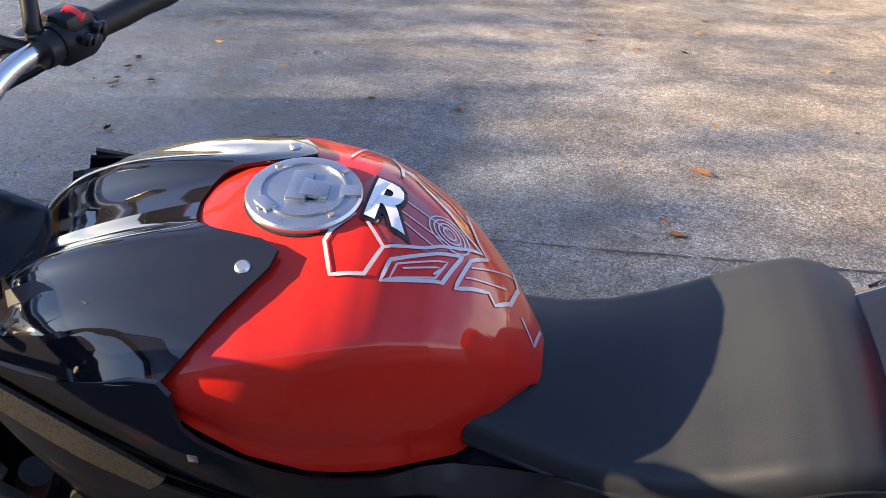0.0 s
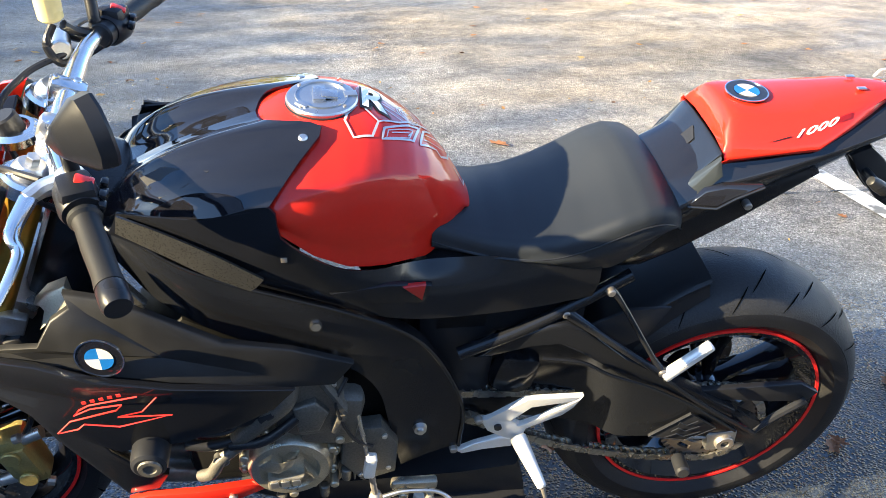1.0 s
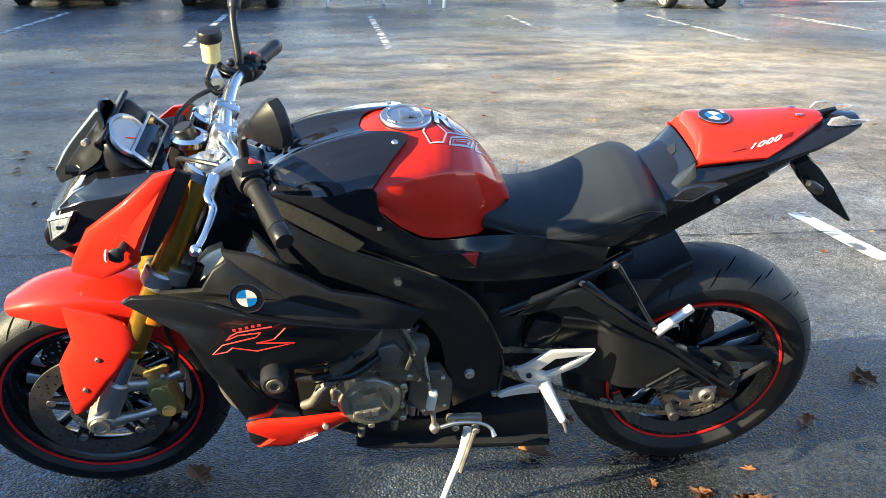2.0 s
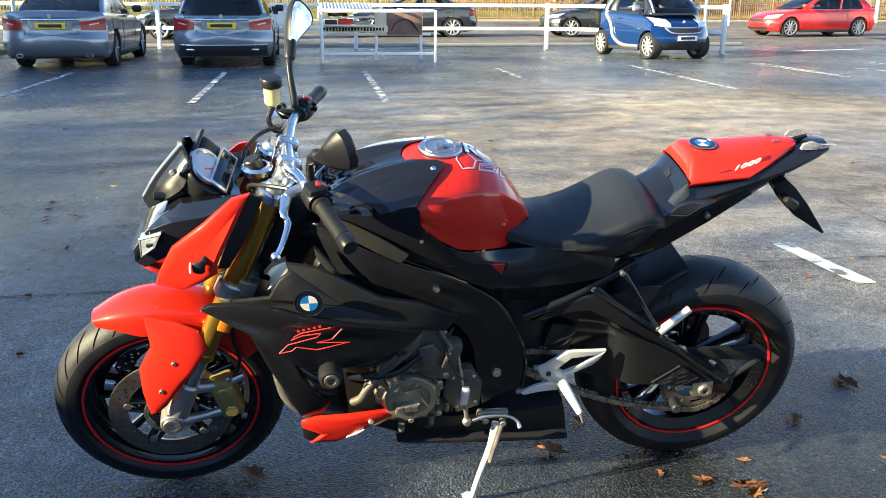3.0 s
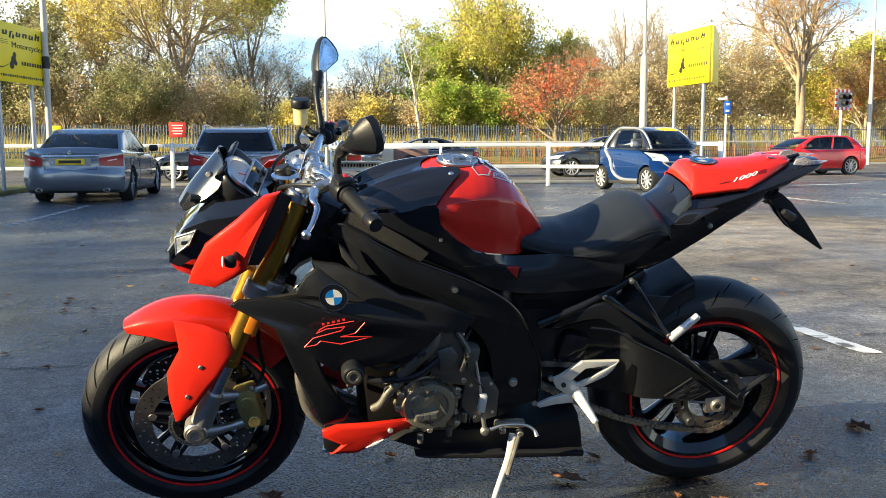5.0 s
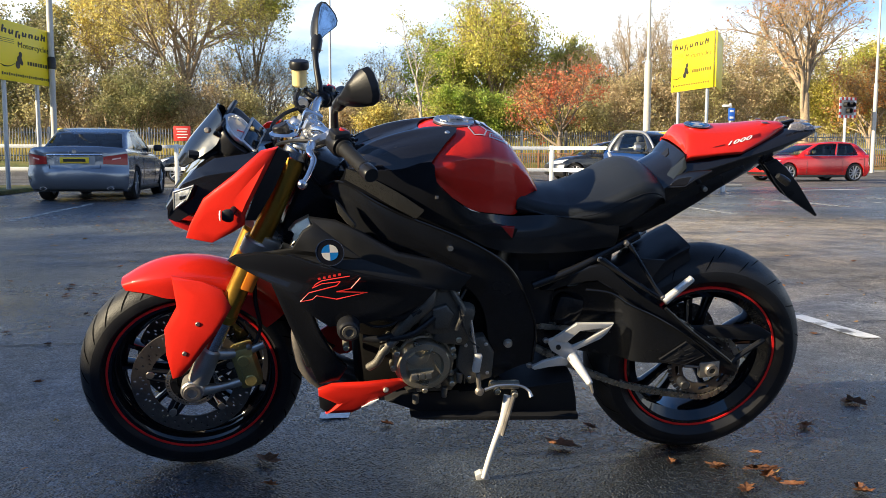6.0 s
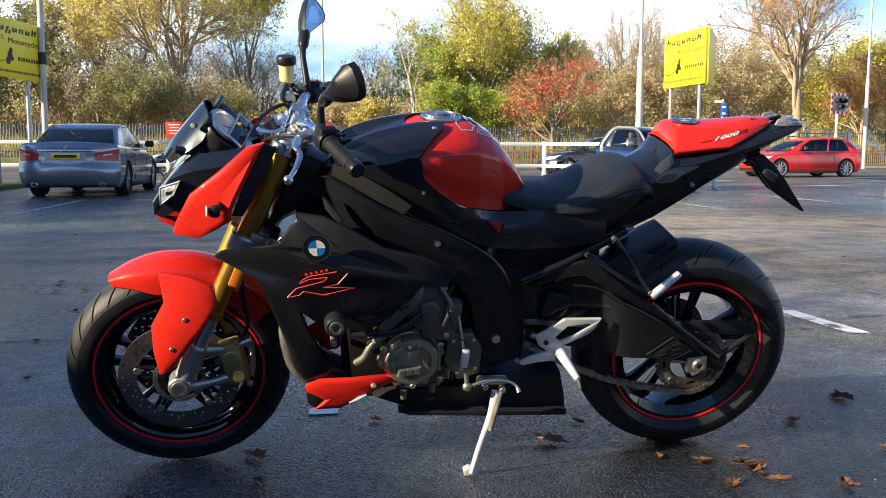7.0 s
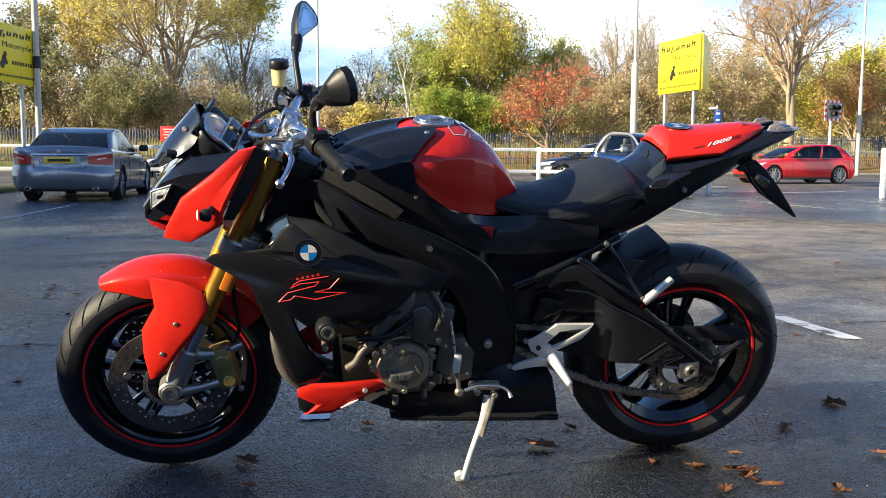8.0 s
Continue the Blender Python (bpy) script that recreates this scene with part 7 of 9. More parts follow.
# ---- tank ----
# the top curves down to a crease along each side; below it the flank runs down and inwards to the knee
TX = [-0.32, -0.24, -0.16, -0.125, -0.09, -0.05, 0.0, 0.03, 0.06, 0.10, 0.13, 0.165, 0.190, 0.205]
T_TOP = [0.890, 0.925, 0.955, 0.990, 1.002, 1.006, 1.006, 1.003, 0.994, 0.968, 0.940, 0.897, 0.858, 0.832]
T_W = [0.095, 0.125, 0.155, 0.166, 0.170, 0.166, 0.152, 0.141, 0.128, 0.107, 0.088, 0.064, 0.042, 0.024]
T_ZC = [0.830, 0.860, 0.905, 0.938, 0.948, 0.952, 0.953, 0.951, 0.946, 0.932, 0.913, 0.880, 0.848, 0.826]
T_LOW = [0.820, 0.850, 0.890, 0.915, 0.893, 0.853, 0.816, 0.806, 0.798, 0.786, 0.778, 0.800, 0.828, 0.815]
T_WLOW = [0.090, 0.120, 0.150, 0.176, 0.185, 0.179, 0.163, 0.153, 0.141, 0.116, 0.098, 0.076, 0.048, 0.026]
TANK_MID = 0.006


def tank_at(x, values):
    return float(np.interp(x, TX, values))


def tank_height(x, y):
    t, w, c = (tank_at(x, v) for v in (T_TOP, T_W, T_ZC))
    return c + (t - c) * max(0.0, 1 - min(1.0, abs(y - TANK_MID) / w) ** 2.2) ** 0.90


rows = []
for i in range(61):
    x = TX[0] + (TX[-1] - TX[0]) * i / 60
    w, c, low, wl = (tank_at(x, v) for v in (T_W, T_ZC, T_LOW, T_WLOW))
    row = [(w * k / 14, tank_height(x, w * k / 14 + TANK_MID)) for k in range(15)]
    low = min(low, c - 0.004)
    for k in range(1, 13):
        f = k / 12
        swell = 0.008 * math.sin(math.pi * min(1.0, f * 1.25)) if f < 0.8 else 0.0
        row.append((w + (wl - w) * f + swell, c + (low - c) * f))
    row.append((wl - 0.03, low - 0.004))
    rows.append([(x, TANK_MID - y, z) for y, z in row[:0:-1]] + [(x, TANK_MID + y, z) for y, z in row])
part("fuel_tank", skin(rows, 0.0, 1), PAINT_RED, bike, "gloss red fuel tank")

# filler cap
CAP = Matrix.Translation((-0.028, 0.007, 1.0070)) @ pose(0, 0, 0, 0, 1.0, 0) @ Matrix.Scale(0.95, 4)
cap = part("filler_cap", lathe([(0.0, -0.01), (0.056, -0.01), (0.0565, 0.001), (0.0545, 0.004), (0.050, 0.0052), (0.040, 0.0056), (0.0, 0.0056)], 64, "z"), CAP_GREY, bike, "grey aluminium filler cap", CAP)
part("cap_seal", lathe([(0.0560, -0.012), (0.0580, -0.012), (0.0580, -0.004), (0.0560, -0.003)], 64, "z", closed=True), MATT_BLACK, cap, "", CAP)
part("cap_ring", lathe([(0.0395, 0.0050), (0.0420, 0.0050), (0.0415, 0.0078), (0.0398, 0.0078)], 64, "z", closed=True), CAP_GREY, cap, "", CAP)
bm = box((0.020, 0.044, 0.006), (-0.004, 0.002, 0.0075), 0.0015)
box((0.026, 0.024, 0.005), (0.012, -0.002, 0.0085), 0.0015, (0, 5, 0), bm)
box((0.020, 0.016, 0.004), (0.045, 0.004, 0.0060), 0.001, (0, 0, 8), bm)
box((0.022, 0.012, 0.004), (-0.030, -0.028, 0.0060), 0.001, (0, 0, -42), bm)
part("cap_lid", bm, CAP_GREY, cap, "raised lock flap", CAP)
for k in range(4):
    a = 0.8 + k * math.pi / 2
    part("cap_screw", cylinder((0.0475 * math.cos(a), 0.0475 * math.sin(a), 0.004), (0.0475 * math.cos(a), 0.0475 * math.sin(a), 0.0068), 0.003, None, 10), STEEL, cap, "", CAP)


def on_tank(points, width, lift=0.0012, steps=5, closed=False):
    """A flat line that follows the tank's skin, from (x, y) points."""
    p = [Vector((*q, 0)) for q in points]
    if closed:
        p.append(p[0].copy())
    dense = []
    for a, b in zip(p, p[1:]):
        n = max(1, int((b - a).length / 0.006))
        dense += [a.lerp(b, k / n) for k in range(n)]
    dense.append(p[-1])
    bm = bmesh.new()
    prev = None
    for i, q in enumerate(dense):
        d = (dense[min(i + 1, len(dense) - 1)] - dense[max(i - 1, 0)]).normalized()
        n = Vector((-d.y, d.x, 0)) * width / 2
        pair = [bm.verts.new((v.x, v.y, tank_height(v.x, v.y) + lift)) for v in (q - n, q + n)]
        if prev:
            bm.faces.new((prev[0], prev[1], pair[1], pair[0]))
        prev = pair
    return bm


def tank_patch(points, lift):
    """A filled patch that follows the tank's skin."""
    bm = bmesh.new()
    f = bm.faces.new([bm.verts.new((x, y, 0)) for x, y in points])
    bmesh.ops.triangulate(bm, faces=[f])
    for _ in range(3):
        bmesh.ops.subdivide_edges(bm, edges=[e for e in bm.edges if e.calc_length() > 0.008], cuts=1, use_grid_fill=True)
    for v in bm.verts:
        v.co.z = tank_height(v.co.x, v.co.y) + lift
    return bm


# tank pad: printed lines on the tank's back
pad = part("tank_pad", tank_patch([(0.018, 0.020), (0.034, 0.079), (0.058, 0.053), (0.115, 0.022), (0.135, 0.031), (0.092, -0.019), (0.053, -0.034)], 0.0006), PAD_CLEAR, bike, "dark red printed tank pad with grey outlines")
for pts, w, loop in (
        ([(-0.001, 0.086), (0.005, 0.130), (0.033, 0.122), (0.048, 0.093), (0.053, 0.071)], 0.0030, False),
        ([(0.023, -0.010), (0.007, -0.035), (0.003, -0.048), (0.014, -0.079), (0.042, -0.070), (0.053, -0.039), (0.035, -0.017)], 0.0035, False),
        ([(0.054, -0.039), (0.087, -0.017), (0.136, 0.032), (0.119, 0.039), (0.049, 0.092)], 0.0030, False),
        ([(0.061, -0.049), (0.120, 0.005), (0.106, -0.041), (0.056, -0.071)], 0.0032, True),
        ([(0.067, -0.049), (0.108, -0.016), (0.100, -0.041), (0.063, -0.065)], 0.0016, True),
        ([(0.072, -0.050), (0.104, -0.027), (0.098, -0.039)], 0.0016, False),
        ([(0.127, 0.007), (0.117, -0.037), (0.147, -0.008), (0.154, -0.015), (0.168, 0.006), (0.174, 0.040), (0.167, 0.063)], 0.0032, False),
        ([(0.127, 0.007), (0.142, 0.033), (0.131, 0.043), (0.115, 0.079)], 0.0030, False),
        ([(0.061, 0.029), (0.103, 0.022)], 0.0014, False), ([(0.062, 0.011), (0.100, 0.004)], 0.0014, False), ([(0.055, 0.002), (0.096, -0.010)], 0.0014, False),
        ([(0.054, 0.091), (0.120, 0.054)], 0.0014, False), ([(0.063, 0.095), (0.121, 0.064)], 0.0014, False), ([(0.129, 0.000), (0.169, 0.052)], 0.0014, False), ([(0.125, -0.017), (0.163, 0.019)], 0.0014, False)):
    part("pad_line", on_tank(pts, w, 0.0016, closed=loop), PAD_GREY, pad)
cx, cy = (0.105, 0.020)
for r in (0.006, 0.0105, 0.015, 0.0195):
    part("pad_ring", on_tank([(cx + r * math.cos(a * math.pi / 9), cy + r * math.sin(a * math.pi / 9)) for a in range(18)], 0.0014, 0.0016, closed=True), PAD_GREY, pad)
# the pad's badge: one slanted letter, dark edge and pale face
TL, TR, BL = Vector((0.0350, 0.0470)), Vector((0.0700, 0.0420)), Vector((0.0325, -0.0090))
for grown, lift, mat_, lab in ((0.16, 0.0018, BLACK, "dark edge of the letter"), (0.0, 0.0030, LOGO_WHITE, "pale slanted letter")):
    cu = bpy.data.curves.new("words", "FONT")
    cu.body, cu.size, cu.offset, cu.resolution_u = "R", 1.0, 0.035 + grown * 0.35, 3
    tmp = bpy.data.objects.new("words", cu)
    me = bpy.data.meshes.new_from_object(tmp)
    bpy.data.objects.remove(tmp)
    bm = bmesh.new()
    bm.from_mesh(me)
    bpy.data.meshes.remove(me)
    for _ in range(2):
        bmesh.ops.subdivide_edges(bm, edges=[e for e in bm.edges if e.calc_length() > 0.12], cuts=1)
    bmesh.ops.triangulate(bm, faces=bm.faces[:])
    for v in bm.verts:
        p = TL + (TR - TL) * ((v.co.x - 0.07) / 0.58) + (BL - TL) * (1 - v.co.y / 0.70)
        v.co = (p.x, p.y, tank_height(p.x, p.y) + lift)
    part("pad_badge", bm, mat_, pad, lab, smooth=False)
part("pad_tab", on_tank([(0.180, 0.008), (0.195, -0.006), (0.201, 0.028)], 0.0025, 0.0016), PAD_GREY, pad)

# ---- airbox cover ----
def bow(a, b, c, n=9):
    """A smooth arc from a to c, drawn towards b."""
    a, b, c = Vector(a), Vector(b), Vector(c)
    return [a * (1 - t) ** 2 + b * 2 * t * (1 - t) + c * t * t for t in np.linspace(0, 1, n)]


rows = [
    bow((-0.345, 0.0, 0.888), (-0.285, 0.0, 0.940), (-0.126, 0.0, 0.992)),
    bow((-0.344, -0.036, 0.890), (-0.284, -0.036, 0.950), (-0.119, -0.030, 0.996)),
    bow((-0.342, -0.072, 0.896), (-0.282, -0.078, 0.984), (-0.098, -0.047, 1.004)),
    bow((-0.339, -0.090, 0.894), (-0.272, -0.104, 0.978), (-0.031, -0.071, 1.007)),
    bow((-0.333, -0.112, 0.890), (-0.262, -0.148, 0.960), (-0.066, -0.130, 0.984)),
    bow((-0.329, -0.125, 0.913), (-0.231, -0.175, 0.911), (-0.109, -0.180, 0.945)),
]
airbox = part("airbox_cover", mirrored(skin(rows, 0.004, 3)), PAINT_BLACK, bike, "gloss black airbox cover with raised ridges")
for s in (-1, 1):
    part("cover_screw", cylinder((-0.058, s * 0.086, 0.988), (-0.0575, s * 0.0890, 1.0020), 0.0080, 0.0070, 20, None, 0.002), SILVER, bike)
    # scoop slot in the cover's side
    slot = [(-0.288, -0.131, 0.940), (-0.257, -0.131, 0.956), (-0.187, -0.130, 0.969), (-0.222, -0.131, 0.953), (-0.257, -0.132, 0.936)]
    part("cover_slot", plate(project(airbox, [(x, z) for x, y, z in slot], 0.0015, s), 0.004, 0.0005, side=s), MATT_BLACK, bike, "black scoop slot")


def sided(name, outline, thick, bevel, dome, mat, label="", both=True):
    """A panel on the left, and its twin on the right."""
    for s in (-1, 1) if both else (-1,):
        part(name, plate([(x, -s * y, z) for x, y, z in outline], thick, bevel, dome, side=s), mat, bike, label)


def sided_skin(name, rows, thick, mat, label="", fine=3, both=True):
    for s in (-1, 1) if both else (-1,):
        part(name, skin([[(x, -s * y, z) for x, y, z in r] for r in rows], thick, fine), mat, bike, label)


# dark side panel under tank and seat
sided_skin("side_panel", [
    [(-0.316, -0.147, 0.921), (-0.203, -0.170, 0.922), (-0.109, -0.181, 0.948), (-0.094, -0.189, 0.899), (-0.050, -0.183, 0.854), (0.000, -0.167, 0.817), (0.060, -0.145, 0.799), (0.128, -0.104, 0.779), (0.260, -0.112, 0.784), (0.412, -0.122, 0.762)],
    [(-0.322, -0.151, 0.906), (-0.224, -0.169, 0.883), (-0.160, -0.178, 0.868), (-0.120, -0.183, 0.852), (-0.070, -0.184, 0.822), (-0.010, -0.176, 0.790), (0.055, -0.160, 0.766), (0.130, -0.135, 0.746), (0.272, -0.130, 0.737), (0.412, -0.124, 0.729)],
    [(-0.330, -0.154, 0.893), (-0.244, -0.166, 0.849), (-0.173, -0.167, 0.812), (-0.130, -0.168, 0.795), (-0.086, -0.167, 0.776), (-0.019, -0.165, 0.747), (0.050, -0.160, 0.713), (0.135, -0.148, 0.691), (0.282, -0.134, 0.687), (0.407, -0.120, 0.696)]], 0.005, SEMI_BLACK, "glossy black side panel")
# the printed scale pattern panel ahead of the tank
sided_skin("textured_panel", [
    [(-0.314, -0.158, 0.924), (-0.258, -0.172, 0.905), (-0.188, -0.184, 0.870), (-0.122, -0.190, 0.826)],
    [(-0.316, -0.160, 0.911), (-0.262, -0.174, 0.888), (-0.194, -0.186, 0.852), (-0.130, -0.190, 0.815)],
    [(-0.319, -0.160, 0.897), (-0.266, -0.173, 0.871), (-0.202, -0.184, 0.834), (-0.142, -0.188, 0.803)]], 0.005, SCALES, "black trim panel with a printed scale pattern", 3)
# raised crease below the tank
sided("side_vent", [(-0.029, -0.180, 0.782), (0.059, -0.164, 0.779), (0.132, -0.143, 0.756), (0.118, -0.148, 0.726), (0.047, -0.163, 0.741), (-0.006, -0.176, 0.766)], 0.012, 0.003, 0.0, FRAME_BLACK)
sided("vent_reflector", [(0.083, -0.160, 0.770), (0.121, -0.150, 0.764), (0.116, -0.151, 0.733)], 0.010, 0.002, 0.0, DARK_RED, "red glimpse in the vent")
sided("panel_screw", [(-0.096, -0.188, 0.863), (-0.087, -0.188, 0.863), (-0.087, -0.188, 0.854), (-0.096, -0.188, 0.854)], 0.010, 0.001, 0.0, STEEL)

# ---- frame ----
sided_skin("frame_spar", [
    [(-0.380, -0.090, 0.858), (-0.327, -0.134, 0.884), (-0.244, -0.166, 0.843), (-0.173, -0.172, 0.808), (-0.086, -0.173, 0.773), (-0.004, -0.169, 0.736), (0.079, -0.161, 0.685), (0.128, -0.156, 0.635), (0.169, -0.151, 0.558), (0.199, -0.151, 0.473), (0.199, -0.148, 0.367)],
    [(-0.369, -0.096, 0.837), (-0.313, -0.144, 0.845), (-0.244, -0.177, 0.812), (-0.166, -0.182, 0.767), (-0.086, -0.181, 0.728), (-0.018, -0.177, 0.694), (0.053, -0.168, 0.633), (0.096, -0.160, 0.580), (0.117, -0.156, 0.511), (0.137, -0.155, 0.442), (0.149, -0.149, 0.351)],
    [(-0.352, -0.092, 0.810), (-0.285, -0.140, 0.753), (-0.214, -0.167, 0.716), (-0.156, -0.168, 0.685), (-0.081, -0.167, 0.652), (-0.020, -0.163, 0.620), (0.028, -0.159, 0.573), (0.054, -0.155, 0.521), (0.066, -0.154, 0.461), (0.077, -0.153, 0.399), (0.094, -0.147, 0.319)]], 0.030, FRAME_BLACK, "black aluminium frame spar")
for s in (-1, 1):
    part("spar_edge", tube([(x, -s * (y - 0.003), z) for x, y, z in [(-0.380, -0.090, 0.858), (-0.327, -0.134, 0.884), (-0.244, -0.166, 0.843), (-0.173, -0.172, 0.808), (-0.086, -0.173, 0.773), (-0.004, -0.169, 0.736), (0.079, -0.161, 0.685), (0.128, -0.156, 0.635), (0.169, -0.151, 0.558), (0.199, -0.151, 0.473), (0.199, -0.148, 0.367)]], 0.0035, 8, 4), SEMI_BLACK, bike, "glossy rounded edge of the spar")
for s in (-1, 1):
    c = Vector((-0.051, -0.184, 0.721))
    bm = lathe([(0.0, -0.004), (0.017, -0.004), (0.018, 0.004), (0.018, 0.012), (0.0, 0.012)], 24, at=(c.x, s * 0.168, c.z))
    b = part("engine_bolt_boss", bm, FRAME_BLACK, bike)
    part("engine_bolt", lathe([(0.0, -0.014), (0.0085, -0.014), (0.0095, -0.011), (0.0095, 0.01), (0, 0.01)], 6, at=(c.x, s * 0.172, c.z)), CHROME, b)
    c = Vector((0.124, -0.155, 0.431))
    part("pivot_nut", lathe([(0.0, -0.010), (0.006, -0.010), (0.007, -0.005), (0.011, -0.005), (0.012, 0.0), (0.014, 0.008), (0.0, 0.008)], 20, at=(c.x, s * 0.158, c.z)), SILVER, bike, "swingarm pivot nut")

# ---- radiator shrouds ----
sided("radiator_shroud", [(-0.535, -0.187, 0.711), (-0.447, -0.211, 0.734), (-0.423, -0.199, 0.774), (-0.398, -0.189, 0.787), (-0.407, -0.173, 0.802), (-0.342, -0.188, 0.798), (-0.280, -0.201, 0.773), (-0.189, -0.208, 0.720), (-0.088, -0.205, 0.694), (0.006, -0.195, 0.645), (-0.025, -0.202, 0.608), (-0.146, -0.226, 0.634), (-0.261, -0.239, 0.666), (-0.372, -0.238, 0.690), (-0.454, -0.224, 0.712)], 0.012, 0.003, 0.010, GRAIN_BLACK, "matt black shroud with a round badge")
sided("winglet", [(-0.606, -0.203, 0.701), (-0.587, -0.207, 0.715), (-0.521, -0.226, 0.729), (-0.446, -0.244, 0.727), (-0.372, -0.257, 0.704), (-0.262, -0.254, 0.675), (-0.169, -0.240, 0.649), (-0.087, -0.221, 0.622), (-0.122, -0.223, 0.582), (-0.188, -0.235, 0.557), (-0.260, -0.245, 0.545), (-0.359, -0.249, 0.537), (-0.401, -0.254, 0.572), (-0.455, -0.253, 0.622), (-0.496, -0.241, 0.653), (-0.537, -0.226, 0.670), (-0.584, -0.209, 0.690)], 0.014, 0.003, 0.008, SEMI_BLACK, "gloss black winglet panel with red line graphics")
sided("shroud_leg", [(-0.500, -0.221, 0.642), (-0.440, -0.230, 0.640), (-0.410, -0.230, 0.590), (-0.380, -0.221, 0.505), (-0.335, -0.200, 0.415), (-0.312, -0.184, 0.385), (-0.333, -0.180, 0.345), (-0.388, -0.176, 0.332), (-0.418, -0.192, 0.417), (-0.462, -0.210, 0.530)], 0.016, 0.004, 0.003, SEMI_BLACK, "glossy black lower radiator shroud", False)
sided("belly_pan", [(-0.389, -0.181, 0.316), (-0.353, -0.188, 0.336), (-0.271, -0.190, 0.337), (-0.172, -0.185, 0.342), (-0.138, -0.178, 0.325), (-0.179, -0.181, 0.308), (-0.255, -0.183, 0.268), (-0.298, -0.179, 0.243), (-0.370, -0.170, 0.236), (-0.338, -0.178, 0.270), (-0.388, -0.177, 0.296)], 0.014, 0.004, 0.008, PAINT_RED, "red belly pan blade")
sided("belly_inlet", [(-0.388, -0.174, 0.298), (-0.338, -0.175, 0.272), (-0.367, -0.170, 0.242), (-0.385, -0.170, 0.257)], 0.02, 0.002, 0.0, MATT_BLACK)
sided("belly_decal", [(-0.250, -0.192, 0.282), (-0.228, -0.192, 0.290), (-0.246, -0.192, 0.276), (-0.274, -0.189, 0.265)], 0.004, 0.0005, 0.0, LOGO_WHITE)
part("belly_screw", cylinder((-0.209, -0.186, 0.315), (-0.209, -0.199, 0.322), 0.008, 0.007, 16, None, 0.002), STEEL, bike)
# round badges: dark ring, pale rim, quarters of blue and white
def badge_disc(m, r, parent):
    ring = part("badge_ring", lathe([(0.0, 0.0), (r, 0.0), (r * 1.02, 0.001), (r, 0.003), (r * 0.64, 0.0032), (0.0, 0.0032)], 48, "z"), PAINT_BLACK, parent, "black round badge", m)
    part("badge_rim", lathe([(r * 0.97, 0.0025), (r * 1.03, 0.0025), (r * 1.03, 0.0040), (r * 0.97, 0.0040)], 48, "z", closed=True), CHROME, ring, "", m)
    for q in range(4):
        bm = bmesh.new()
        vs = [bm.verts.new((0, 0, 0.0042))] + [bm.verts.new((0.60 * r * math.cos(q * math.pi / 2 + k * math.pi / 16), 0.60 * r * math.sin(q * math.pi / 2 + k * math.pi / 16), 0.0042)) for k in range(9)]
        bm.faces.new(vs)
        bmesh.ops.solidify(bm, geom=bm.faces[:], thickness=0.001)
        part("badge_quarter", bm, LOGO_BLUE if q % 2 else LOGO_WHITE, ring, "", m)
    return ring


BADGE = Vector((-0.356, -0.247, 0.735))
for s in (-1, 1):
    m = Matrix.Translation((BADGE.x, s * 0.236, BADGE.z)) @ pose(0, 0, 0, 90 if s < 0 else -90, 0, 0) @ pose(0, 0, 0, -4, -6 * -s, 4)
    badge_disc(m, 0.034, bike)


graphic = bmesh.new()
for pts in ([(-0.429, -0.269, 0.620), (-0.408, -0.268, 0.643), (-0.341, -0.268, 0.661), (-0.332, -0.267, 0.671), (-0.377, -0.267, 0.666), (-0.401, -0.268, 0.655), (-0.392, -0.267, 0.665), (-0.377, -0.267, 0.674), (-0.309, -0.266, 0.685)],
            [(-0.429, -0.269, 0.620), (-0.400, -0.268, 0.625), (-0.390, -0.268, 0.635), (-0.342, -0.268, 0.625), (-0.266, -0.266, 0.641), (-0.342, -0.266, 0.644), (-0.306, -0.265, 0.652), (-0.283, -0.264, 0.679)]):
    tube([(x, y - 0.004, z) for x, y, z in pts], 0.0013, 6, 1, graphic)
part("winglet_graphic", graphic, STICKER_RED, bike, "red outlined graphic")
bm = bmesh.new()
for k in range(5):
    a, b = Vector((-0.383, -0.270, 0.679)), Vector((-0.334, -0.269, 0.689))
    p = a.lerp(b, k / 4)
    box((0.0062, 0.001, 0.0052), p, 0.0, (0, -8, 0), bm)
part("winglet_lettering", bm, STICKER_RED, bike, "row of small red bars", smooth=False)

# air intake snout ahead of the frame, with a sparkling edge
sided("intake_trim", [(-0.342, -0.176, 0.847), (-0.331, -0.178, 0.839), (-0.290, -0.187, 0.786), (-0.295, -0.187, 0.777), (-0.315, -0.184, 0.791), (-0.335, -0.179, 0.816)], 0.012, 0.002, 0.002, SCALES)
sided("radiator_bracket", [(-0.455, -0.162, 0.721), (-0.427, -0.165, 0.749), (-0.401, -0.159, 0.774), (-0.408, -0.148, 0.797), (-0.440, -0.139, 0.777), (-0.460, -0.145, 0.757), (-0.438, -0.150, 0.755), (-0.448, -0.156, 0.738)], 0.02, 0.004, 0.0, CAST)
part("radiator", box((0.035, 0.30, 0.34), (-0.455, 0, 0.53), 0.01, (0, -18, 0)), MATT_BLACK, bike, "dark finned radiator")

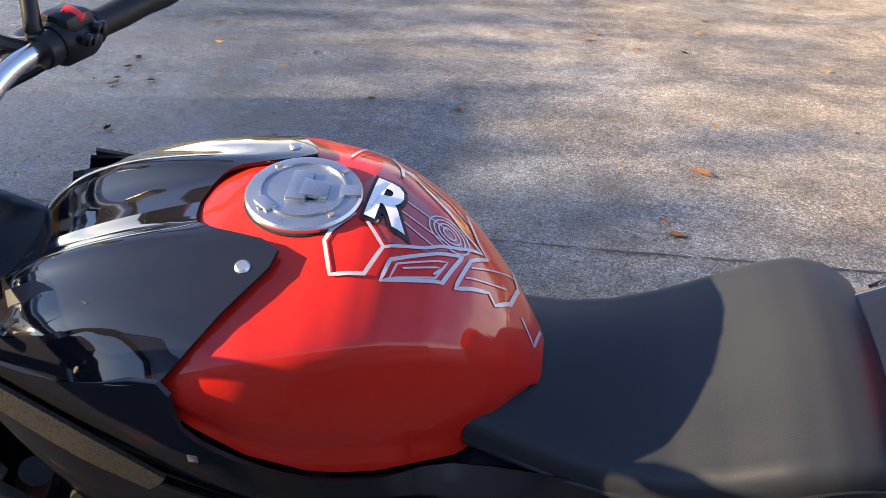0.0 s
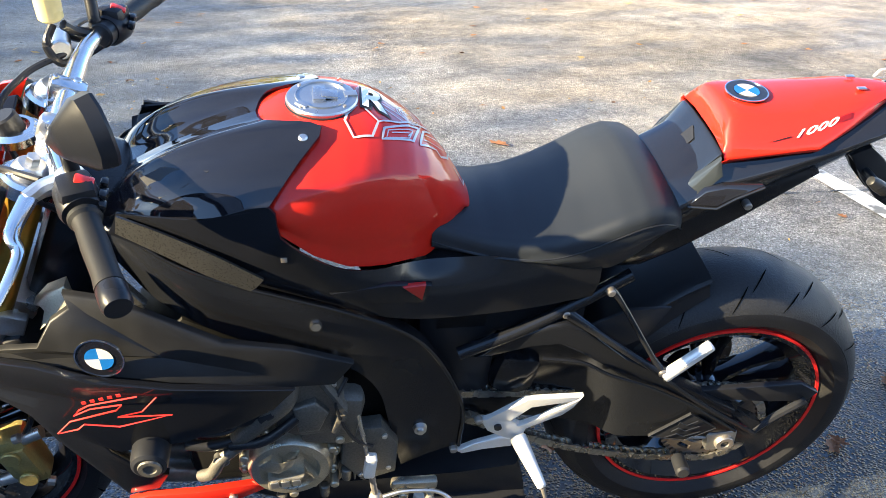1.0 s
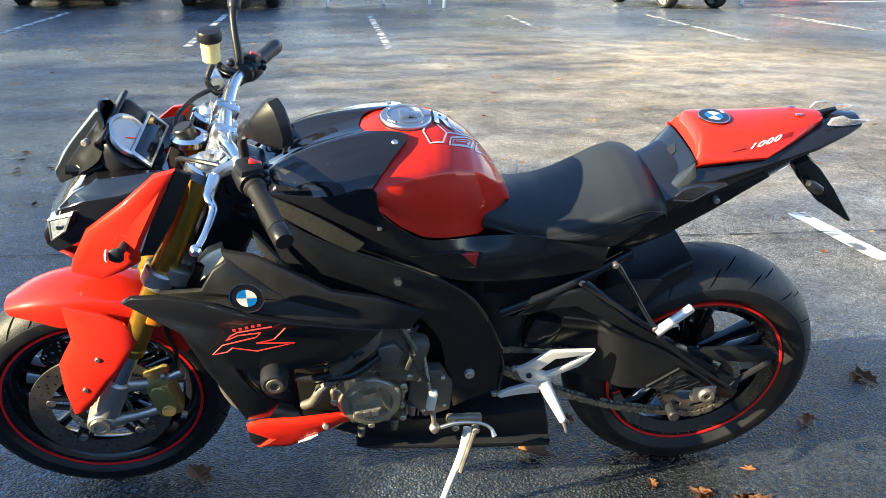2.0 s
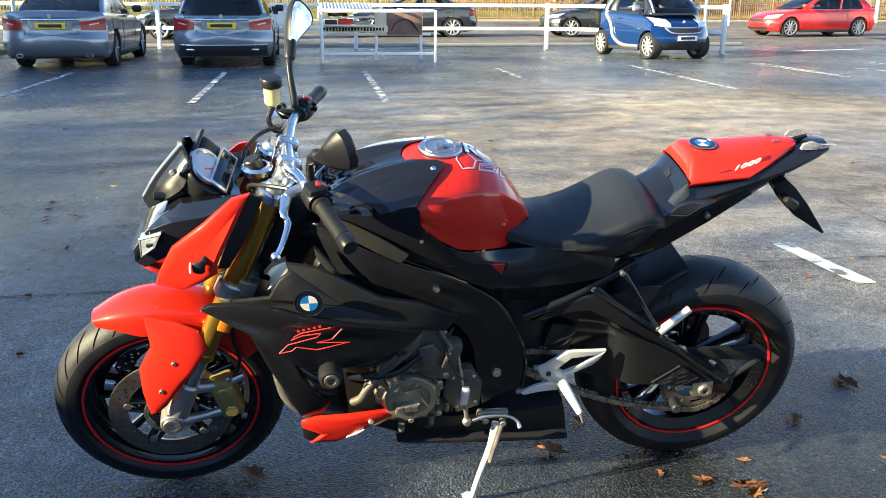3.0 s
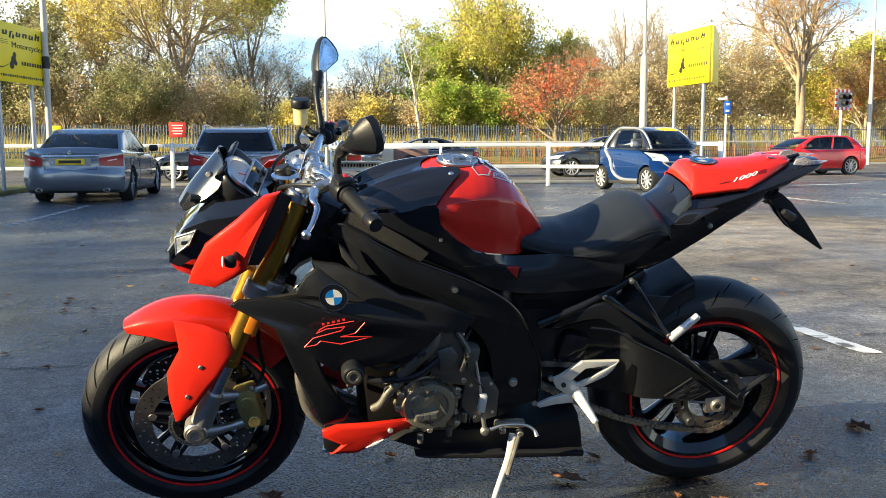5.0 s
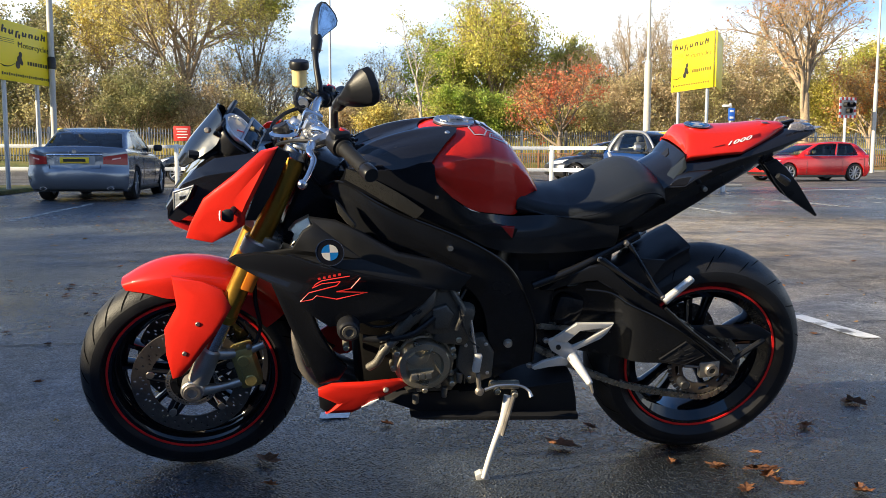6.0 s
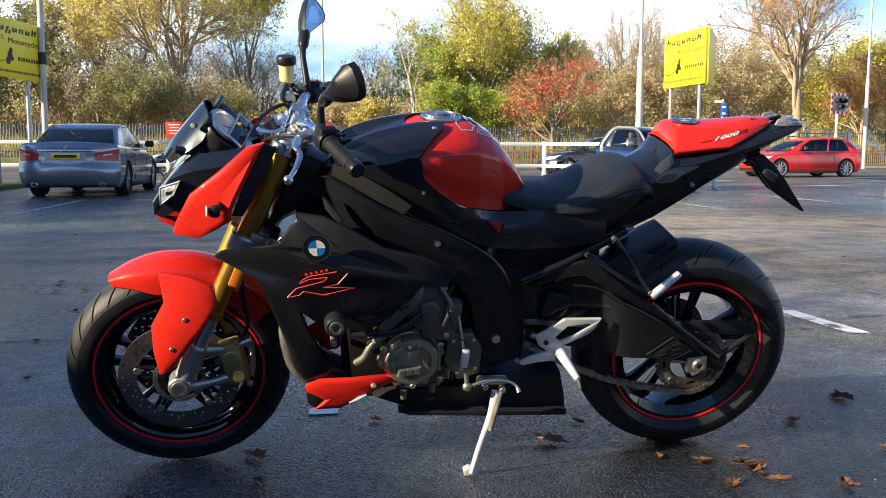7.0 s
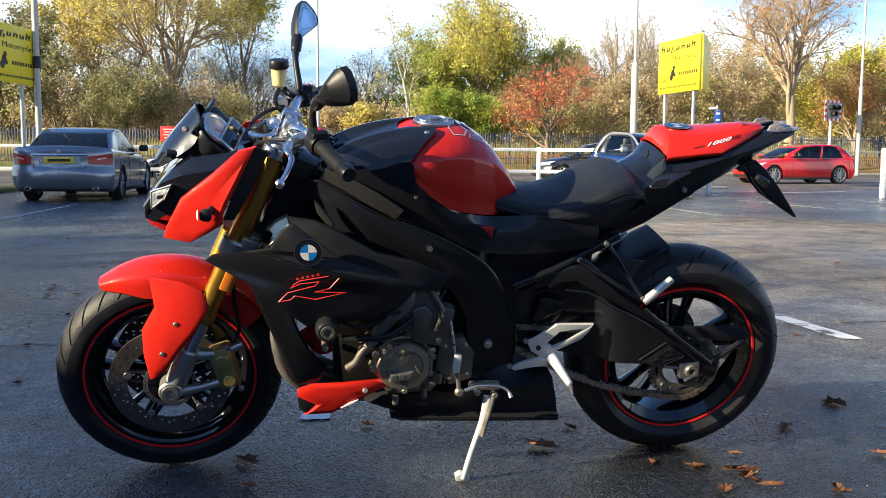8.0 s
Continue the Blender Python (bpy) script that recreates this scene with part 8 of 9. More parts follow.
# ---- engine ----
engine = empty("engine", None, "dark four-cylinder engine with a bronze-grey clutch cover")
engine.parent = bike
bm = box((0.34, 0.26, 0.20), (-0.12, 0, 0.39), 0.03)
box((0.24, 0.30, 0.24), (-0.22, 0, 0.56), 0.03, (0, 32, 0), bm)
box((0.16, 0.24, 0.18), (0.03, 0, 0.46), 0.03, (0, 0, 0), bm)
part("crankcase", bm, ENGINE_DARK, engine, "dark crankcase")
cc = Vector((-0.106, -0.170, 0.384))
bm = lathe([(0.0, 0.06), (0.082, 0.06), (0.083, 0.012), (0.081, 0.004), (0.076, 0.002), (0.073, -0.012), (0.067, -0.020), (0.052, -0.022), (0.046, -0.012), (0.0, -0.012)], 64, at=(cc.x, cc.y, cc.z))
cover = part("clutch_cover", bm, CAST, engine, "bronze-grey clutch cover")
for k in range(10):
    a = 2 * math.pi * k / 10 + 0.2
    p = Vector((cc.x + 0.082 * math.cos(a), 0, cc.z + 0.082 * math.sin(a)))
    bm = cylinder((p.x, cc.y + 0.05, p.z), (p.x, cc.y + 0.001, p.z), 0.0115, 0.0095, 14, None, 0.002)
    cylinder((p.x, cc.y + 0.002, p.z), (p.x, cc.y - 0.005, p.z), 0.0055, 0.0055, 6, bm, 0.001)
    part("cover_boss", bm, CAST, cover)
for dx, dz, outline in ((0, 0, ((-0.054, 0.028), (-0.030, 0.048), (-0.012, 0.026), (0.010, 0.050), (0.018, 0.056), (0.005, 0.020), (-0.020, 0.002), (-0.040, 0.010))), (0, 0, ((0.024, 0.018), (0.036, 0.000), (0.050, -0.026), (0.032, -0.008))), (0, 0, ((-0.040, -0.012), (0.024, -0.008), (0.014, -0.034), (-0.040, -0.040)))):
    part("cover_rib", plate([(cc.x + dx + x, cc.y - 0.032, cc.z + dz + z) for x, z in outline], 0.022, 0.006), CAST, cover)
bm = bmesh.new()
for k in range(3):
    p = Vector((cc.x - 0.028 + 0.019 * k, cc.y - 0.0335, cc.z - 0.024 + 0.0015 * k))
    box((0.0145, 0.003, 0.015), p, 0.0012, (0, -6, 0), bm)
part("cover_lettering", bm, SILVER, cover, "raised plain bars")
# ribbed casting below and beside the cover, with its drain bosses
bm = plate([(cc.x + x, cc.y + 0.012, cc.z + z) for x, z in ((-0.060, -0.070), (0.075, -0.050), (0.100, 0.000), (0.105, -0.060), (0.080, -0.095), (-0.040, -0.098))], 0.05, 0.005)
for x, z in ((-0.020, -0.092), (0.058, -0.074), (0.098, -0.030)):
    cylinder((cc.x + x, cc.y - 0.002, cc.z + z), (cc.x + x, cc.y - 0.004, cc.z + z - 0.030), 0.010, 0.008, 12, bm, 0.002)
part("lower_casting", bm, ENGINE, engine, "dark ribbed lower casting")
for k in range(5):
    part("casting_fin", box((0.004, 0.02, 0.060), (cc.x + 0.102 + 0.011 * k, cc.y + 0.006, cc.z - 0.035), 0.0015), ENGINE, engine)
# upper engine covers and hoses
part("cam_cover", box((0.10, 0.05, 0.12), (-0.032, -0.172, 0.506), 0.018, (0, 10, 0)), ENGINE, engine)
bm = plate([(-0.113, -0.176, 0.641), (-0.068, -0.180, 0.647), (-0.037, -0.182, 0.624), (-0.004, -0.190, 0.549), (-0.019, -0.194, 0.500), (-0.042, -0.197, 0.482), (-0.093, -0.199, 0.483), (-0.125, -0.198, 0.505), (-0.113, -0.191, 0.578)], 0.05, 0.006, 0.006)
part("side_cover", bm, ENGINE, engine, "dark cast starter cover")
part("casting_arm", tube([(-0.186, -0.195, 0.485), (-0.152, -0.201, 0.530), (-0.109, -0.197, 0.576), (-0.097, -0.187, 0.613)], [0.016, 0.019, 0.022, 0.018], 12, 5), ENGINE, engine, "dark casting")
part("casting_rib", tube([(-0.045, -0.193, 0.611), (-0.014, -0.202, 0.553), (-0.027, -0.204, 0.499)], [0.008, 0.010, 0.008], 8, 5), ENGINE, engine)
part("casting_rib", plate([(-0.095, -0.205, 0.560), (-0.057, -0.205, 0.572), (-0.035, -0.206, 0.546), (-0.052, -0.209, 0.505), (-0.087, -0.209, 0.503)], 0.02, 0.004, 0.004), ENGINE, engine)
part("starter_cap", cylinder((-0.110, -0.167, 0.607), (-0.114, -0.202, 0.623), 0.030, 0.024, 24, None, 0.006), CAST, engine)
part("starter_cap", cylinder((-0.062, -0.167, 0.611), (-0.066, -0.194, 0.623), 0.020, 0.018, 20, None, 0.004), ENGINE, engine)
for a, b, c_, r in (((-0.105, -0.197, 0.602), (-0.120, -0.209, 0.567), (-0.145, -0.210, 0.547), 0.010), ((-0.082, -0.200, 0.538), (-0.141, -0.212, 0.496), (-0.199, -0.203, 0.477), 0.009), ((-0.168, -0.193, 0.487), (-0.228, -0.198, 0.475), (-0.272, -0.193, 0.477), 0.010), ((-0.228, -0.190, 0.537), (-0.170, -0.200, 0.540), (-0.127, -0.199, 0.571), 0.014)):
    part("coolant_hose", tube([a, b, c_], r, 12, 6), MATT_BLACK, engine)
for px in ((-0.201, -0.194, 0.464), (-0.182, -0.196, 0.426), (-0.168, -0.194, 0.471), (-0.019, -0.202, 0.466), (-0.032, -0.195, 0.434), (-0.030, -0.190, 0.328), (-0.103, -0.191, 0.310), (-0.315, -0.185, 0.441)):
    part("engine_screw", cylinder((px[0], px[1] + 0.05, px[2]), px, 0.009, 0.008, 12, None, 0.002), CAST, engine)
part("starter_motor", cylinder((-0.103, -0.138, 0.588), (-0.016, -0.137, 0.605), 0.030, 0.030, 20, None, 0.006), ENGINE, engine, "dark starter motor")
part("water_pipe", tube([(-0.184, -0.199, 0.474), (-0.216, -0.207, 0.449), (-0.235, -0.206, 0.413), (-0.256, -0.192, 0.389)], 0.011, 12, 5), ENGINE, engine)
part("hose_clip", lathe([(0.0115, -0.006), (0.0135, -0.006), (0.0135, 0.006), (0.0115, 0.006)], 20, at=(-0.216, -0.207, 0.449), closed=True), SILVER, engine)
part("engine_lead", tube([(-0.006, -0.189, 0.609), (-0.024, -0.205, 0.571), (-0.013, -0.209, 0.516), (0.007, -0.206, 0.472), (0.036, -0.197, 0.441)], 0.0035, 8, 5), MATT_BLACK, engine)
part("engine_lead", tube([(-0.170, -0.200, 0.540), (-0.200, -0.211, 0.522), (-0.244, -0.209, 0.517), (-0.280, -0.201, 0.533)], 0.004, 8, 5), MATT_BLACK, engine)
part("gearbox_cover", plate([(-0.011, -0.174, 0.456), (0.054, -0.174, 0.461), (0.084, -0.174, 0.411), (0.081, -0.176, 0.337), (0.022, -0.179, 0.319), (-0.018, -0.178, 0.373)], 0.03, 0.005, 0.004), ENGINE, engine, "dark sprocket cover")
for a in ((0.004, -0.181, 0.439), (0.059, -0.180, 0.440), (0.067, -0.181, 0.354), (0.017, -0.184, 0.343), (-0.069, -0.194, 0.634), (-0.027, -0.196, 0.599)):
    part("engine_screw", cylinder((a[0], a[1] + 0.02, a[2]), a, 0.006, 0.005, 10, None, 0.001), SILVER, engine)
part("sump", box((0.30, 0.20, 0.10), (-0.13, 0, 0.285), 0.03), ENGINE_DARK, engine, "dark sump")
# crash bobbin
cb = Vector((-0.312, -0.290, 0.540))
for s in (-1, 1):
    bm = lathe([(0.0, -0.024), (0.022, -0.024), (0.027, -0.020), (0.029, -0.010), (0.029, 0.03), (0.020, 0.05), (0.0, 0.05)] if s < 0 else [(0.0, 0.024), (0.020, 0.024), (0.029, 0.018), (0.032, 0.006), (0.032, -0.03), (0.020, -0.05), (0.0, -0.05)], 32, at=(cb.x, s * 0.262, cb.z))
    bob = part("crash_bobbin", bm, MATT_BLACK, bike, "black nylon crash protector")
    part("bobbin_badge", lathe([(0.0, -0.0250), (0.010, -0.0250), (0.0105, -0.0275), (0.0175, -0.0275), (0.0185, -0.0245), (0.0185, -0.020), (0.0, -0.02)] if s < 0 else [(0.0, 0.0250), (0.010, 0.0250), (0.0105, 0.0275), (0.0175, 0.0275), (0.0185, 0.0245), (0.0185, 0.02), (0.0, 0.02)], 24, at=(cb.x + 0.002, s * 0.262, cb.z)), ENGINE, bob)
# exhaust pipes and the box under the engine
for k in range(4):
    y = -0.105 + 0.07 * k
    part("exhaust_pipe", tube([(-0.40, y, 0.56), (-0.44, y, 0.45), (-0.40, y * 0.9, 0.31), (-0.25, y * 0.6, 0.235), (-0.08, y * 0.4, 0.235)], 0.021, 14, 6), STEEL, bike, "steel exhaust header")
bm = plate([(-0.205, -0.125, 0.240), (-0.160, -0.133, 0.266), (-0.004, -0.152, 0.287), (0.204, -0.157, 0.282), (0.318, -0.156, 0.316), (0.334, -0.159, 0.250), (0.349, -0.137, 0.186), (0.103, -0.127, 0.190), (-0.105, -0.127, 0.198), (-0.080, -0.136, 0.212)], 0.22, 0.01)
part("exhaust_box", bm, MATT_BLACK, bike, "black exhaust silencer box")
part("exhaust_lip", plate([(-0.136, -0.161, 0.211), (0.094, -0.166, 0.209), (0.343, -0.166, 0.199), (0.341, -0.167, 0.186), (0.095, -0.167, 0.195), (-0.105, -0.161, 0.201)], 0.12, 0.002), MATT_BLACK, bike)
part("silencer", cylinder((0.30, 0.15, 0.30), (0.62, 0.19, 0.44), 0.055, 0.060, 28, None, 0.01), STEEL, bike, "short silencer on the far side")

# ---- swingarm and rear ----
for s in (-1, 1):
    arm_rows = [[(0.194, -0.082, 0.534), (0.264, -0.086, 0.552), (0.357, -0.090, 0.578), (0.415, -0.102, 0.582), (0.474, -0.135, 0.561), (0.577, -0.144, 0.494), (0.684, -0.149, 0.432), (0.795, -0.152, 0.367)],
                [(0.194, -0.088, 0.450), (0.269, -0.092, 0.467), (0.364, -0.097, 0.485), (0.434, -0.111, 0.481), (0.485, -0.148, 0.466), (0.583, -0.156, 0.420), (0.689, -0.158, 0.373), (0.801, -0.158, 0.336)],
                [(0.203, -0.087, 0.387), (0.277, -0.092, 0.378), (0.376, -0.098, 0.366), (0.456, -0.113, 0.357), (0.504, -0.145, 0.354), (0.586, -0.151, 0.351), (0.680, -0.153, 0.334), (0.797, -0.153, 0.303)]]
    part("swingarm", skin([[(x, -s * y, z) for x, y, z in r] for r in arm_rows], 0.035, 3), FRAME_BLACK, bike, "black cast swingarm")
sided("swingarm_arch", [(0.212, -0.129, 0.572), (0.256, -0.131, 0.604), (0.337, -0.135, 0.646), (0.368, -0.137, 0.651), (0.403, -0.140, 0.635), (0.482, -0.147, 0.566), (0.599, -0.153, 0.492), (0.726, -0.156, 0.414), (0.724, -0.157, 0.393), (0.595, -0.154, 0.460), (0.477, -0.149, 0.524), (0.408, -0.142, 0.586), (0.363, -0.139, 0.612), (0.313, -0.135, 0.600), (0.243, -0.131, 0.572)], 0.030, 0.006, 0.0, FRAME_BLACK, "arched upper beam of the swingarm")
part("swingarm_bridge", box((0.09, 0.24, 0.10), (0.30, 0, 0.50), 0.03, (0, 12, 0)), FRAME_BLACK, bike)
sided("swingarm_decal", [(0.558, -0.166, 0.372), (0.632, -0.163, 0.424), (0.690, -0.166, 0.382), (0.632, -0.168, 0.354)], 0.004, 0.001, 0.0, MATT_BLACK, "dark ribbed paddock plate")
bm = bmesh.new()
frame_pts = [(0.558, -0.1675, 0.372), (0.632, -0.1645, 0.424), (0.690, -0.1675, 0.382), (0.632, -0.1695, 0.354)]
for a, b in zip(frame_pts, frame_pts[1:] + frame_pts[:1]):
    tube([a, b], 0.0009, 4, 1, bm)
for k in range(3):
    z = 0.372 + 0.016 * k
    tube([(0.590 + 0.010 * k, -0.1695, z - 0.004), (0.612, -0.1690, z + 0.004), (0.628, -0.1690, z - 0.006), (0.660 - 0.006 * k, -0.1685, z + 0.004)], 0.0010, 4, 1, bm)
part("decal_line", bm, MATT_BLACK, bike)
part("arm_edge", tube([(0.330, -0.150, 0.584), (0.399, -0.155, 0.574), (0.454, -0.158, 0.540), (0.537, -0.160, 0.500), (0.640, -0.162, 0.437), (0.736, -0.162, 0.362)], 0.0035, 8, 4), SEMI_BLACK, bike, "glossy rounded edge of the swingarm")
# axle adjuster
ax = Vector((0.717, -0.175, 0.331))
bm = box((0.060, 0.022, 0.050), (ax.x, -0.150, ax.z), 0.005, (0, -6, 0))
adj = part("axle_adjuster", bm, SILVER, bike, "silver axle adjuster block")
part("axle_nut", lathe([(0.009, -0.006), (0.017, -0.006), (0.019, -0.003), (0.019, 0.008), (0.009, 0.008)], 24, at=(ax.x + 0.004, -0.164, ax.z), closed=True), STEEL, adj)
part("axle_bore", lathe([(0.0, 0.0), (0.010, 0.0), (0.010, 0.006), (0.0, 0.006)], 20, at=(ax.x + 0.004, -0.166, ax.z)), BLACK, adj)
part("adjuster_screw", cylinder((ax.x - 0.075, -0.152, ax.z + 0.010), (ax.x - 0.028, -0.152, ax.z + 0.006), 0.0045, None, 10), STEEL, adj)
part("axle_shaft", cylinder((REAR_C.x, -0.14, REAR_C.z - 0.012), (REAR_C.x, 0.14, REAR_C.z - 0.012), 0.013, None, 16), STEEL, bike)
part("bobbin_spool", cylinder((0.630, -0.171, 0.306), (0.624, -0.216, 0.314), 0.014, 0.014, 18, None, 0.004), MATT_BLACK, bike, "black swingarm bobbin")
# sprocket and chain
SP = Vector((REAR_C.x, -0.098, REAR_C.z - 0.012))
part("rear_sprocket", ring_with_holes(0.060, 0.103, SP.y, 0.007, 88, 4, lambda j, i: not (j == 3 and i % 2) and not (j == 1 and i % 11 < 6)), DISC, bike, "worn rear sprocket", xf=None).location = (SP.x, 0, SP.z)
FS = Vector((0.20, -0.098, 0.42))
bm = bmesh.new()
links = []
r0, r1 = 0.104, 0.036
for k in range(30):
    a = radians(75) - radians(180 - 20) * k / 29
    links.append((SP.x + r0 * math.cos(a), SP.z + r0 * math.sin(a)))
bot0, bot1 = links[-1], (FS.x + 0.02, FS.z - r1)
sag = [(bot0[0] + (bot1[0] - bot0[0]) * t, bot0[1] + (bot1[1] - bot0[1]) * t - 0.035 * math.sin(math.pi * t)) for t in np.linspace(0, 1, 36)[1:]]
links += sag
for k in range(10):
    a = radians(-90) - radians(180) * k / 9
    links.append((FS.x + r1 * math.cos(a), FS.z + r1 * math.sin(a)))
links += [(FS.x + (links[0][0] - FS.x) * t, FS.z + r1 + (links[0][1] - FS.z - r1) * t) for t in np.linspace(0, 1, 36)[1:]]
total = [0]
for a, b in zip(links, links[1:]):
    total.append(total[-1] + math.hypot(b[0] - a[0], b[1] - a[1]))
n = int(total[-1] / 0.0159)
for k in range(n):
    d0, d1 = total[-1] * k / n, total[-1] * (k + 1) / n
    ax0, az0 = np.interp(d0, total, [p[0] for p in links]), np.interp(d0, total, [p[1] for p in links])
    ax1, az1 = np.interp(d1, total, [p[0] for p in links]), np.interp(d1, total, [p[1] for p in links])
    w = 0.0085 if k % 2 else 0.0065
    ang = math.degrees(math.atan2(az1 - az0, ax1 - ax0))
    for s in (-1, 1):
        box((0.0225, 0.0022, 0.0165), ((ax0 + ax1) / 2, FS.y + s * w, (az0 + az1) / 2), 0.0, (0, -ang, 0), bm)
    cylinder((ax0, FS.y - 0.009, az0), (ax0, FS.y + 0.009, az0), 0.0060, None, 8, bm)
part("chain", bm, CHAIN, bike, "oily drive chain", smooth=False)
sided("chain_guard", [(0.618, -0.139, 0.458), (0.856, -0.136, 0.454), (0.898, -0.138, 0.428), (0.881, -0.138, 0.407), (0.802, -0.138, 0.413), (0.637, -0.140, 0.437)], 0.012, 0.003, 0.0, MATT_BLACK, "black chain guard", False)
part("guard_stay", tube([(0.875, -0.141, 0.413), (0.813, -0.148, 0.373), (0.780, -0.154, 0.350)], 0.008, 8, 4), MATT_BLACK, bike)
# hugger
rows = []
for k in range(8):
    ang = radians(36 + 41 * k / 7)
    r = 0.342 + 0.026 * (k / 7) ** 2
    k_w = 1.0 - 0.22 * (k / 7) ** 2
    rows.append([(REAR_C.x - (r - dz) * math.cos(ang), 0.015 + y, REAR_C.z + (r - dz) * math.sin(ang)) for y, dz in ((-0.110 * k_w, 0.050), (-0.106 * k_w, 0.024), (-0.090, 0.003), (0, 0.0), (0.090, 0.003), (0.106, 0.024), (0.110, 0.050))])
part("hugger", skin(rows, 0.004, 3), MATT_BLACK, bike, "matt black rear hugger")
sided("hugger_side", [(0.402, -0.130, 0.630), (0.480, -0.122, 0.660), (0.560, -0.112, 0.650), (0.520, -0.128, 0.600), (0.449, -0.132, 0.562), (0.414, -0.132, 0.595)], 0.006, 0.002, 0.0, MATT_BLACK)
# subframe rails, peg hangers
for s in (-1, 1):
    f = lambda p: (p[0], -s * p[1], p[2])
    part("subframe_rail", tube([f((0.186, -0.133, 0.590)), f((0.290, -0.125, 0.630)), f((0.379, -0.116, 0.674)), f((0.477, -0.100, 0.722))], 0.012, 12, 4), FRAME_BLACK, bike, "black subframe tube")
    part("peg_hanger", tube([f((0.437, -0.120, 0.707)), f((0.456, -0.130, 0.688)), f((0.515, -0.172, 0.598)), f((0.533, -0.186, 0.573))], [0.009, 0.0055, 0.005, 0.009], 12, 4), FRAME_BLACK, bike, "pillion peg hanger")
    part("peg_hanger", tube([f((0.366, -0.122, 0.664)), f((0.430, -0.144, 0.624)), f((0.500, -0.174, 0.586)), f((0.531, -0.185, 0.571))], [0.010, 0.007, 0.006, 0.009], 12, 4), FRAME_BLACK, bike, "pillion peg hanger")
    # thin bar modelled along the highlight of the swingarm's edge
    part("arm_highlight_bar", tube([f((0.555, -0.169, 0.532)), f((0.638, -0.170, 0.461)), f((0.736, -0.169, 0.387)), f((0.773, -0.167, 0.357))], 0.005, 8, 4), FRAME_BLACK, bike)
    for p in ((0.437, -0.122, 0.706), (0.366, -0.124, 0.663), (0.533, -0.187, 0.573)):
        part("hanger_bolt", cylinder((p[0], -s * (p[1] + 0.006), p[2]), (p[0], -s * (p[1] - 0.008), p[2]), 0.0085, 0.0075, 14, None, 0.002), STEEL, bike)
    a, b = Vector(f((0.537, -0.190, 0.562))), Vector(f((0.612, -0.184, 0.628)))
    bm = cylinder(a, b, 0.012, 0.010, 14, None, 0.003)
    d = (b - a)
    for k in range(9):
        q = a + d * (0.3 + 0.07 * k)
        box((0.008, 0.020, 0.006), q + Vector((0.004, 0, 0.008)), 0.001, (0, -45, 0), bm)
    part("pillion_peg", bm, BRIGHT, bike, "folded ribbed pillion peg")
# rider foot bracket: left side plate with its peg, gear linkage
for s in (-1, 1):
    f = lambda p: (p[0], -s * p[1], p[2])
    bars = (((0.234, 0.433), (0.250, 0.400), (0.281, 0.380), (0.314, 0.362), (0.324, 0.402), (0.287, 0.428)),
            ((0.195, 0.350), (0.229, 0.367), (0.278, 0.382), (0.300, 0.372), (0.300, 0.352), (0.246, 0.353), (0.207, 0.341)),
            ((0.240, 0.433), (0.256, 0.440), (0.314, 0.482), (0.420, 0.480), (0.408, 0.467), (0.324, 0.463), (0.290, 0.424)),
            ((0.303, 0.411), (0.349, 0.431), (0.379, 0.452), (0.418, 0.479), (0.404, 0.452), (0.386, 0.434), (0.320, 0.402)))
    bm = bmesh.new()
    for k, outline in enumerate(bars):
        plate([f((x, -0.150 - 0.0012 * k, z)) for x, z in outline], 0.011, 0.0025, 0, bm, s)
    brk = part("footpeg_bracket", bm, BRIGHT, bike, "bright silver rider footpeg bracket")
    part("bracket_hole", lathe([(0.0, -0.003), (0.007, -0.003), (0.007, 0.003), (0.0, 0.003)], 16, at=f((0.268, -0.152, 0.412))), BLACK, brk)
    for p in ((0.231, -0.150, 0.433), (0.190, -0.150, 0.357)):
        part("bracket_bolt", cylinder(f((p[0], p[1] + 0.006, p[2])), f((p[0], p[1] - 0.007, p[2])), 0.008, 0.007, 12, None, 0.002), STEEL, brk)
    a, b = Vector(f((0.306, -0.157, 0.388))), Vector(f((0.340, -0.243, 0.345)))
    bm = cylinder(a, b, 0.016, 0.009, 16, None, 0.003)
    for k in range(7):
        box((0.016, 0.006, 0.013), a.lerp(b, 0.35 + 0.085 * k), 0.002, (0, 30, 0), bm)
    part("rider_peg", bm, BRIGHT, brk, "ribbed silver footpeg")
    part("peg_feeler", cylinder(b, b + Vector((0.006, s * 0.01, -0.022)), 0.005, 0.003, 10), STEEL, brk)
part("shift_rod", tube([(0.007, -0.185, 0.545), (0.018, -0.195, 0.483), (0.027, -0.204, 0.428)], 0.0045, 10, 3), CHROME, bike, "gear linkage rod")
part("shift_sensor", box((0.020, 0.020, 0.052), (0.032, -0.207, 0.401), 0.004, (0, 6, 0)), BRIGHT, bike, "silver quickshifter sensor")
part("shift_joint", lathe([(0.0, -0.012), (0.009, -0.010), (0.013, 0.0), (0.009, 0.010), (0.0, 0.012)], 16, at=(0.042, -0.213, 0.317)), STEEL, bike)
part("shift_joint", cylinder((0.035, -0.208, 0.371), (0.041, -0.212, 0.324), 0.006, None, 10), STEEL, bike)
bm = tube([(0.055, -0.220, 0.325), (0.092, -0.220, 0.337), (0.145, -0.225, 0.338), (0.170, -0.235, 0.329), (0.178, -0.246, 0.314)], [0.005, 0.0045, 0.004, 0.004, 0.0065], 12, 5)
part("gear_lever", bm, SILVER, bike, "silver gear lever")
bm = box((0.085, 0.02, 0.022), (0.113, -0.195, 0.325), 0.006, (0, 2, 0))
